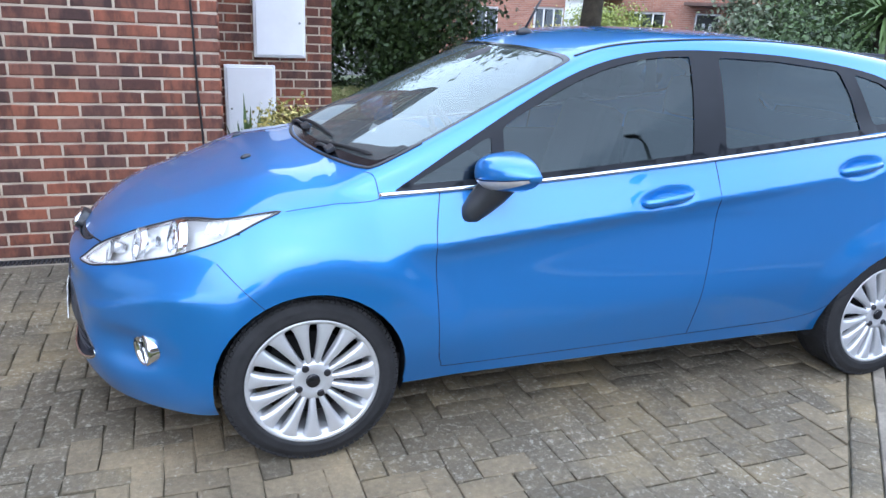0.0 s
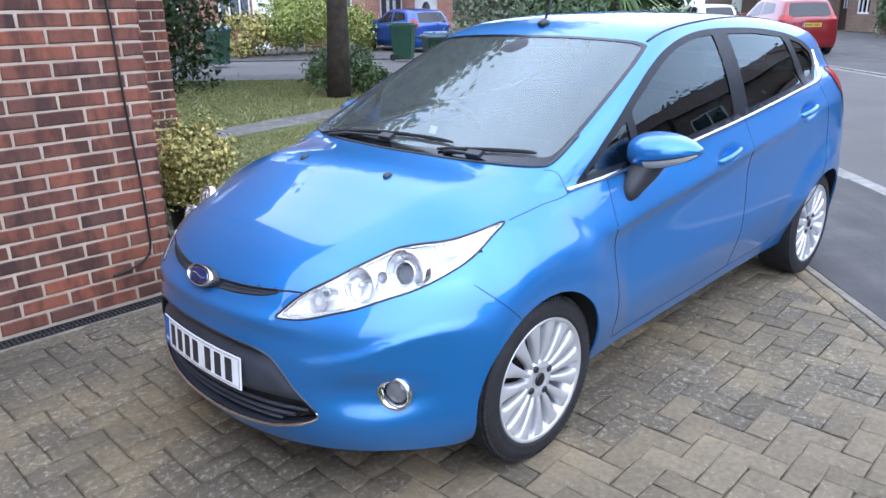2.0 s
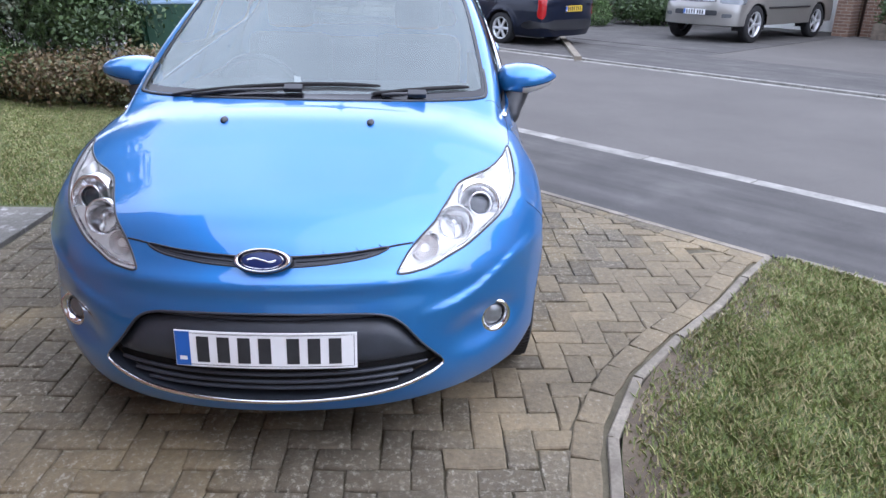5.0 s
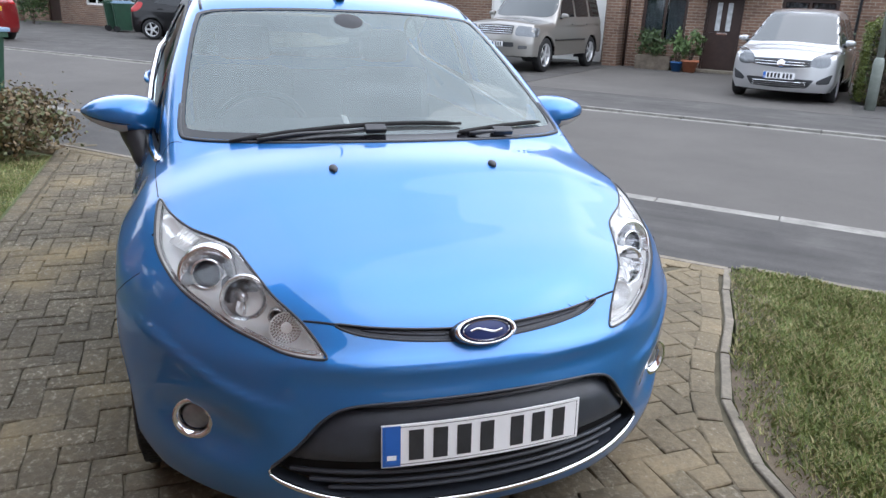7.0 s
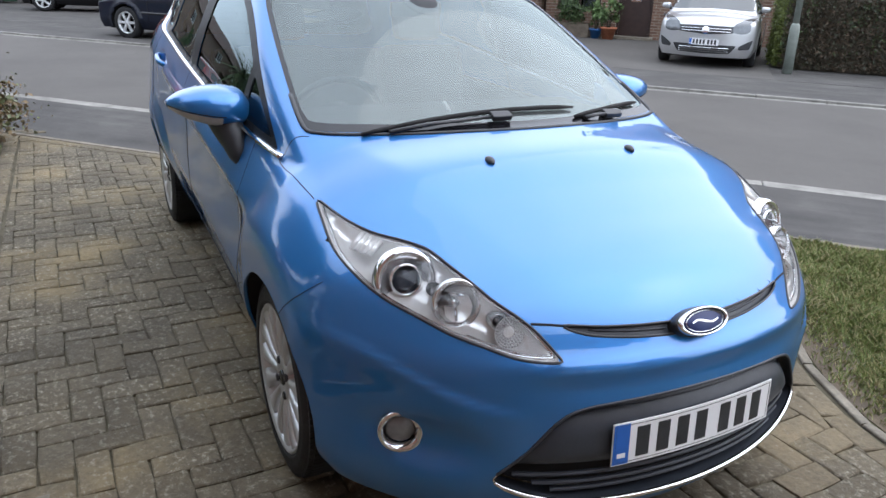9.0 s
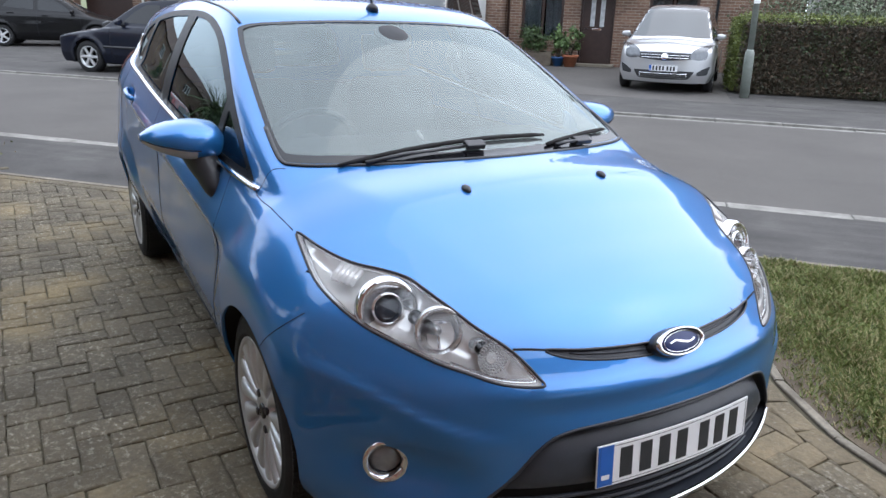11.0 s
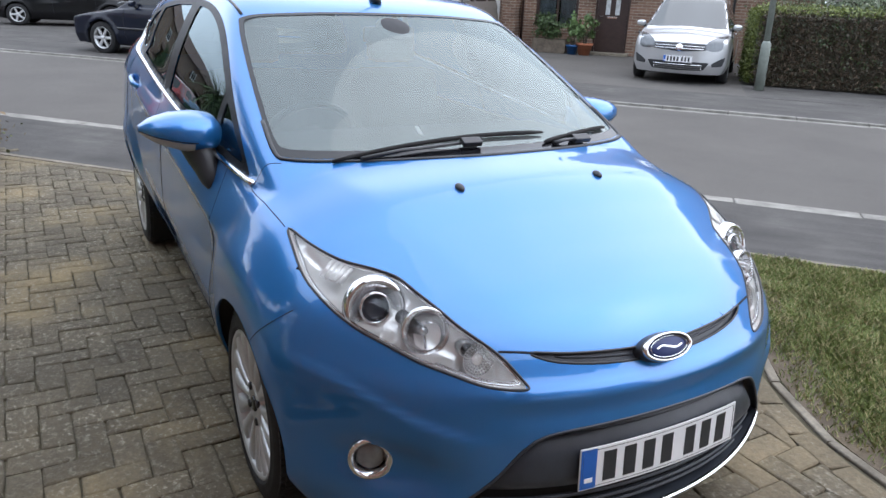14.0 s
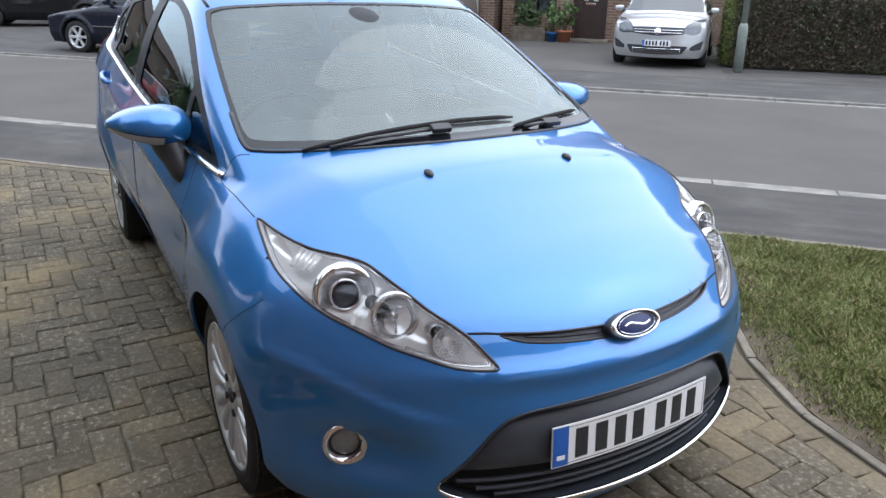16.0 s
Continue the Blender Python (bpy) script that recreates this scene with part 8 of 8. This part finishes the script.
window_unit(corner, 25.2, 26.4, 0.8, 1.9, -18.93, WHITE_PAINT)
for a, b in ((13.5, 14.8), (17, 18.5), (22, 23.6)):
    window_unit(corner, a, b, 3.2, 4.3, -18.93, WHITE_PAINT)
for x in (19.2, 21.3, 14.8, 16.1):
    part("porch_post", boxed(x, x + 0.09, -18.75, -18.66, 0, 2.3, 0.006), WHITE_PAINT, corner, "white porch post")
part("porch_roof", boxed(14.6, 16.3, -18.84, -17.9, 2.3, 2.42, 0.01), WHITE_PAINT, corner)
part("porch_roof", boxed(19.1, 24.6, -18.84, -17.9, 2.3, 2.42, 0.01), WHITE_PAINT, corner)
part("meter_box", boxed(13.45, 14.2, -18.848, -18.72, 0.85, 1.75, 0.01), plain("meter_green", (0.15, 0.2, 0.16), 0.6), corner, "grey-green meter box")
gable_roof(corner, 12.4, 28.2, -26.5, -18.45, 5.0, 2.4, ROOF_TILE)

# the row carries on beyond the corner house, set back, with low porch roofs
beyond = thing("terraced_house", "distant brown brick terrace with tiled porches", "house", street(0, 0))
BY = -19.6
holes = [(29.0, 29.9, 0, 2.0), (30.4, 31.5, 0.8, 2.0), (33.6, 34.8, 0.8, 2.0), (35.6, 36.5, 0, 2.0), (39.0, 40.3, 0.8, 2.0), (42.0, 43.0, 0, 2.0), (46.0, 47.4, 0.8, 2.0), (50.0, 52.2, 0, 2.0)]
holes += [(a, a + 1.4, 3.2, 4.3) for a in (29.6, 33.6, 39.0, 46.0, 52.0)]
facade(beyond, "wall", 28.25, 58, 5.0, BY, FAR_BRICK, holes)
for a in holes:
    if a[2] > 0:
        window_unit(beyond, *a, BY - 0.08, WHITE_PAINT, 3)
for a, b in ((29.0, 29.9), (35.6, 36.5), (42.0, 43.0)):
    door_unit(beyond, a, b, 2.0, BY - 0.08, BROWN_WOOD, BROWN_WOOD)
    tilt = pose((a + b) / 2, BY + 0.62, 2.42, -22, 0, 0)
    part("porch_roof", boxed(-1.3, 1.3, -0.68, 0.68, -0.05, 0.05, 0.01, tilt), ROOF_TILE, beyond)
    part("porch_pier", boxed(b + 0.35, b + 0.6, BY + 0.9, BY + 1.15, 0, 2.2), FAR_BRICK, beyond)
part("garage_door", boxed(50.0, 52.2, BY - 0.14, BY - 0.08, 0.01, 2.0), WHITE_PAINT, beyond, "white garage door")
gable_roof(beyond, 28.05, 58.2, -27, BY + 0.4, 5.0, 2.4, ROOF_TILE)
pipe(beyond, 32.6, BY + 0.06, 5.0, WHITE_PAINT)

long_row = thing("terraced_house", "red brick terrace with white framed windows", "house", street(0, 0))
holes = [(x, x + 1.4, z, z + 1.1) for x in (-24.5, -20.5, -16.5, -12.0) for z in (0.9, 3.2)]
facade(long_row, "wall", -27, -8.5, 5.0, -19.0, FAR_RED, holes)
for h in holes:
    window_unit(long_row, *h, -19.08, WHITE_PAINT, 2, False)
gable_roof(long_row, -27.3, -8.2, -26.5, -18.6, 5.0, 2.5, ROOF_TILE)
shed = thing("outbuilding", "dark timber outbuilding behind the hedge", "outbuilding", street(0, 0))
part("shed_wall", boxed(-9.5, -3.8, -20, -17.2, 0, 2.2), BROWN_WOOD, shed)
gable_roof(shed, -9.8, -3.65, -20.4, -16.8, 2.2, 1.3, ROOF_TILE)

# houses over the side road: their outside faces back down the street
side_row = thing("terraced_house", "red brick terrace with white windows over the side road", "house", street(27.5, 0, 0, 90))
# local x runs towards -n, local +y towards the viewer after the turn
holes = [(8.1, 9.4, 0.8, 2.15), (6.0, 6.9, 0, 2.1), (4.0, 5.45, 0.87, 2.1), (2.0, 2.9, 0, 2.1), (0.6, 1.5, 0, 2.1), (11.0, 12.2, 0.8, 2.1), (8.0, 9.4, 3.3, 4.4), (4.0, 5.4, 3.3, 4.4), (1.0, 2.4, 3.3, 4.4)] 
facade(side_row, "wall", 0.0, 16, 5.2, 0.0, FAR_RED, holes)
for h in holes:
    if h[2] > 0:
        window_unit(side_row, *h, -0.08, WHITE_PAINT, 3 if h[1] - h[0] > 1.25 else 2)
door_unit(side_row, 6.0, 6.9, 2.1, -0.08, SATIN_BLACK, WHITE_PAINT, True)
door_unit(side_row, 2.0, 2.9, 2.1, -0.08, SATIN_BLACK, WHITE_PAINT, True)
door_unit(side_row, 0.6, 1.5, 2.1, -0.08, WHITE_PAINT, WHITE_PAINT, False, True)
part("porch_wall", boxed(7.0, 7.75, 0.002, 0.9, 0, 2.5), WHITE_PAINT, side_row, "white rendered porch wall")
part("porch_roof", boxed(5.7, 7.9, 0.002, 1.1, 2.5, 2.62, 0.01), ROOF_TILE, side_row)
part("porch_tag", boxed(7.3, 7.5, 0.901, 0.91, 1.6, 1.72), BLACK_PLASTIC, side_row, "dark bar on the porch")
part("porch_roof", boxed(0.3, 3.2, 0.002, 1.0, 2.35, 2.47, 0.01), ROOF_TILE, side_row)
gable_roof(side_row, -0.3, 16.3, -7.5, 0.4, 5.2, 2.5, ROOF_TILE)

# row that closes the far end of the street
end_row = thing("terraced_house", "distant brown brick houses closing the street", "house", street(80, 0, 0, 90))
holes = [(x, x + 1.3, z, z + 1.1) for x in (-16, -12, -8, -4, 0, 4, 8, 12) for z in (0.9, 3.2)]
facade(end_row, "wall", -19, 17, 5.0, 0.0, FAR_BRICK, holes)
for h in holes:
    window_unit(end_row, *h, -0.08, WHITE_PAINT, 2)
gable_roof(end_row, -19.3, 17.3, -7.5, 0.4, 5.0, 2.6, ROOF_TILE)

# pots and planter before the far terrace
planter = thing("planter", "weathered timber trough planter", "planter", street(3.1, 18.3))
part("trough", boxed(-0.45, 0.45, -0.17, 0.17, 0.0, 0.36, 0.01), TIMBER, planter)
for z in (0.12, 0.24):
    part("trough_slat", boxed(-0.46, 0.46, 0.171, 0.18, z - 0.05, z + 0.05, 0.003), TIMBER, planter)
bush("shrub", "bushy green plant in the trough planter", "shrub", (*street_xy(3.2, 18.3), 0.32), (0.55, 0.3, 0.35), 1500, 0.05, LEAF_DARK, 30)
for s, mat, r, label in ((2.45, BLUE_GLAZE, 0.16, "blue glazed plant pot by the house"), (2.12, TERRACOTTA, 0.20, "terracotta plant pot by the front door")):
    pt = thing("plant_pot", label, "plant pot", street(s, 18.1), "plant pots")
    part("pot_wall", lathe(bmesh.new(), [(r * 0.7, 0), (r, r * 1.25), (r * 1.12, r * 1.27), (r * 1.12, r * 1.55), (r * 0.95, r * 1.55), (r * 0.9, r * 1.2)], 24), mat, pt, "", True)
    part("pot_soil", lathe(bmesh.new(), [(r * 0.92, r * 1.3), (0.01, r * 1.32)], 16), SOIL, pt)
    bush("potted_plant", "leafy green plant in a pot", "plant", (*street_xy(s, 18.1), r * 1.4), (0.28, 0.28, 0.42), 420, 0.06, LEAF_MID, 22, "potted plants")
p = street_xy(15.45, 18.2)
basket = bush("hanging_flowers", "red flowering basket beside the porch", "flowers", (*p, 1.45), (0.35, 0.35, 0.28), 700, 0.06, LEAF_MID, 24, stems=0)
pts, out = clump_points(420, (0, 0, 0.3), (0.38, 0.38, 0.3), 20, 0.7, -0.3)
v, f = leaves(pts, 0.07, 0.8, out, 1.0)
stuff_mesh("blossom", v, f, PETAL_RED, basket, "red petals")["kind"] = "stuff"
part("basket_stand", tube(bmesh.new(), [(0, 0, -1.45), (0, 0, 0.1)], 0.02, 8), BLACK_PLASTIC, basket)


# ---- pieces: bricks and paving blocks ----
def shared_box(name, dx, dy, dz, bevel, mat, worn=0.0):
    me = bpy.data.meshes.new(name)
    bm = bmesh.new()
    b = bevel
    slack = lambda: float(RNG.normal() * worn)
    low = [bm.verts.new((x, y, 0)) for x, y in ((0, 0), (dx, 0), (dx, dy), (0, dy))]
    mid = [bm.verts.new((x, y, dz - b)) for x, y in ((0, 0), (dx, 0), (dx, dy), (0, dy))]
    top = [bm.verts.new((x, y, dz)) for x, y in ((b, b), (dx - b, b), (dx - b, dy - b), (b, dy - b))]
    if worn:
        # long edges get a middle vertex, and all corners wear a little differently
        edge = [(0, 0), (dx * 0.5, 0), (dx, 0), (dx, dy), (dx * 0.5, dy), (0, dy)]
        for v in list(bm.verts):
            bm.verts.remove(v)
        out = [(x + slack() * 0.8, y + slack() * 0.8) for x, y in edge]
        low = [bm.verts.new((x, y, 0)) for x, y in out]
        mid = [bm.verts.new((x, y, dz - b + slack() * 0.4)) for x, y in out]
        top = [bm.verts.new((x + (b + abs(slack())) * (1 if x < dx * 0.3 else -1 if x > dx * 0.7 else 0), y + (b + abs(slack())) * (1 if y < dy / 2 else -1), dz + slack() * 0.25)) for x, y in out]
    for u, v in ((low, mid), (mid, top)):
        for i in range(len(low)):
            bm.faces.new((u[i], u[(i + 1) % len(low)], v[(i + 1) % len(low)], v[i]))
    if worn:
        bm.faces.new((top[0], top[1], top[4], top[5]))
        bm.faces.new((top[1], top[2], top[3], top[4]))
    else:
        bm.faces.new(top)
    bm.to_mesh(me)
    bm.free()
    me.materials.append(mat)
    return me


def joined(name, me, poses, mat, parent, label=""):
    """Many alike pieces as one mesh, with each piece an island of its own."""
    v0 = np.array([tuple(v.co) for v in me.vertices])
    f0 = [tuple(p.vertices) for p in me.polygons]
    m = np.array([np.array(p) for p in poses])
    v = (np.einsum("kij,vj->kvi", m[:, :3, :3], v0) + m[:, None, :3, 3]).reshape(-1, 3)
    f = (np.array(f0)[None] + (np.arange(len(poses)) * len(v0))[:, None, None]).reshape(-1, 4)
    ob = stuff_mesh(name, v, f, mat, parent, label)
    ob["kind"] = "stuff"
    return ob


# bricks: laid with their long side along x, their face towards -y
BRICKS = {w: shared_box("brick", w - 0.003, 0.0625, 0.012, 0.004, BRICK, 0.0012) for w in (0.215, 0.1025)}
STAND = pose(0, 0, 0, 90, 0, 0)


def brickwork(wall, face_y, x0, x1, z0, z1, near, skip=(), thick=0.005):
    """Stretcher bond on a wall's face; bricks inside near = (x0, x1, z0, z1) are parts of their own."""
    far = {w: [] for w in BRICKS}
    course = 0
    z = z0
    while z < z1:
        x = x1 - (0.1125 if course % 2 else 0.0)
        row = []
        if course % 2:
            row.append((x1 - 0.1025, 0.1025))
        while x > x0:
            row.append((x - 0.215, 0.215))
            x -= 0.225
        for bx, w in row:
            if any(a < bx + w and bx < b and c < z + 0.065 and z < d for a, b, c, d in skip):
                continue
            m = pose(bx, face_y - thick + 0.012 + RNG.uniform(-0.0015, 0.0015), z, 0, 0, 0) @ STAND
            if near[0] < bx + w and bx < near[1] and near[2] <= z < near[3]:
                ob = new("brick", BRICKS[w])
                ob.parent = wall
                ob.matrix_basis = m
            else:
                far[w].append(m)
        z += 0.075
        course += 1
    for w, ms in far.items():
        if ms:
            joined("brick_rest", BRICKS[w], ms, BRICK_JOINED, wall)


walls = bpy.data.objects
brickwork(walls["wall_garage"], 1.633, -6.0, -0.14, 0.01, 3.38, (-1.55, 0.1, 0.0, 1.75))
brickwork(walls["wall_entrance"], 3.508, -0.3, 0.875, 0.01, 2.62, (-0.3, 1, 0.3, 2.0))
# the return wall's bricks face +x
side_bricks = []
z, course = 0.01, 0
while z < 3.37:
    y = 1.63 + (0.1125 if course % 2 else 0.225)
    while y < 3.5:
        side_bricks.append(pose(-0.14 - 0.012, y, z, 0, 0, 90) @ STAND)
        y += 0.225
    z, course = z + 0.075, course + 1
joined("brick_rest", BRICKS[0.215], side_bricks, BRICK_JOINED, walls["wall_return"])
quoins = [pose(-0.14 - 0.012, 1.626, 0.01 + k * 0.075, 0, 0, 90) @ STAND for k in range(45)]
joined("brick_rest", BRICKS[0.1025], quoins, BRICK_JOINED, walls["wall_return"])

# paving blocks in herringbone, with a course of blocks along the edges
BLOCKS = [shared_box("paving_block", 0.1962, 0.0962, 0.05, 0.0035, PAVER, 0.0028) for k in range(8)]
BORDER_BLOCK = shared_box("paving_block", 0.1962, 0.0962, 0.05, 0.0035, PAVER_GOLD, 0.0028)
drive = walls["driveway"]
border_out = np.array(DRIVE_OUT)
edge_in = side_line(LAWN_EDGE, 0.132)
FIELD_POLY = np.array([tuple(p) for p in edge_in] + [street_xy(-0.62, 2.24), street_xy(5.9, 2.24), (5.3, 1.70), (-0.03, 1.70), (-0.03, 1.48), (-9.0, 1.48)])
HB = pose(0, 0, 0, 0, 0, 1.2)
near_blocks, far_blocks, cut_blocks = [], [], []
for i in range(-54, 70):
    for j in range(-32, 32):
        d = (i - j) % 4
        if d not in (0, 3):
            continue
        cx, cy = (i * 0.1 + 0.1, j * 0.1 + 0.05) if d == 0 else (i * 0.1 + 0.05, j * 0.1 + 0.1)
        c = HB @ Vector((cx, cy, 0))
        spot = np.array([[c.x, c.y]])
        if c.x < -5.1 or not inside(spot, FIELD_POLY)[0] and nearest(spot, FIELD_POLY)[0][0] > 0.1:
            continue
        m = HB @ pose(cx, cy, -0.05 + RNG.normal() * 0.0016, RNG.normal() * 0.5, RNG.normal() * 0.5, (0 if d == 0 else 90) + RNG.normal() * 0.5) @ pose(-0.09775, -0.04775, 0)
        if nearest(spot, FIELD_POLY)[0][0] < 0.115:
            cut_blocks.append(m)
            continue
        under = 0.2 < c.x < 2.4 and abs(c.y) < 0.65
        (near_blocks if (-1.3 < c.x < 2.1 and -2.2 < c.y < -0.55 or -0.6 < c.x < 1.9 and 0.8 < c.y < 1.45) and not under else far_blocks).append(m)
rows = []
for line, off in ((LAWN_EDGE, 0.084), (foot_line, 0.078), (np.array([(5.2, 1.77), (2.0, 1.77), (-0.1, 1.77)]), 0.0), (np.array([(-0.1, 1.44), (-9.0, 1.44)])[::-1], 0.0)):
    ln = side_line(line, off) if off else line
    seg = np.r_[0, np.cumsum(np.linalg.norm(np.diff(ln, axis=0), axis=1))]
    for a in np.arange(0.1, seg[-1] - 0.05, 0.202):
        x, y = np.interp(a, seg, ln[:, 0]), np.interp(a, seg, ln[:, 1])
        x2, y2 = np.interp(a + 0.05, seg, ln[:, 0]), np.interp(a + 0.05, seg, ln[:, 1])
        rows.append(pose(x, y, -0.05 + RNG.normal() * 0.001, 0, 0, math.degrees(math.atan2(y2 - y, x2 - x)) + RNG.normal() * 0.4) @ pose(-0.09775, -0.04775, 0))
border_blocks = [m for m in rows if -1.6 < m.translation.x < 1.4 and m.translation.y < -0.6]
far_blocks += [m for m in rows if m not in border_blocks]
for m in border_blocks:
    ob = new("paving_block", BORDER_BLOCK)
    ob.parent = drive
    ob.matrix_basis = m
for k, m in enumerate(near_blocks):
    if k + len(border_blocks) < 300:
        # little-trodden blocks beside the lawn keep their golden colour
        far_off = float(np.min(np.hypot(LAWN_EDGE[:, 0] - m.translation.x, LAWN_EDGE[:, 1] - m.translation.y)))
        ob = new("paving_block", BORDER_BLOCK if m.translation.x > -0.7 and far_off < RNG.uniform(0.3, 0.75) else BLOCKS[k % 8])
        ob.parent = drive
        ob.matrix_basis = m
    else:
        far_blocks.append(m)
for k in range(8):
    joined("paving_rest", BLOCKS[k], far_blocks[k::8], PAVER_JOINED, drive)

# blocks cut to fit along the borders
cuts_of = {PAVER_GOLD_JOINED: bmesh.new(), PAVER_JOINED: bmesh.new()}
for k, m in enumerate(cut_blocks):
    bm = bmesh.new()
    bm.from_mesh(BLOCKS[k % 8])
    bmesh.ops.transform(bm, matrix=m, verts=bm.verts)
    c = m @ Vector((0.097, 0.047, 0))
    for a, b in zip(FIELD_POLY, np.roll(FIELD_POLY, -1, 0)):
        d = b - a
        t = float(np.clip((np.array(c.xy) - a) @ d / (d @ d), 0, 1))
        if np.linalg.norm(np.array(c.xy) - a - t * d) < 0.116 and len(bm.faces):
            bmesh.ops.bisect_plane(bm, geom=list(bm.verts) + list(bm.edges) + list(bm.faces), plane_co=(*a, 0), plane_no=(d[1], -d[0], 0), clear_outer=True)
    me = bpy.data.meshes.new("cut")
    bm.to_mesh(me)
    bm.free()
    cuts_of[PAVER_GOLD_JOINED if c.y < -0.9 and c.x > -0.7 else PAVER_JOINED].from_mesh(me)
    bpy.data.meshes.remove(me)
for mat, cut in cuts_of.items():
    part("paving_cut", cut, mat, drive)["kind"] = "stuff"
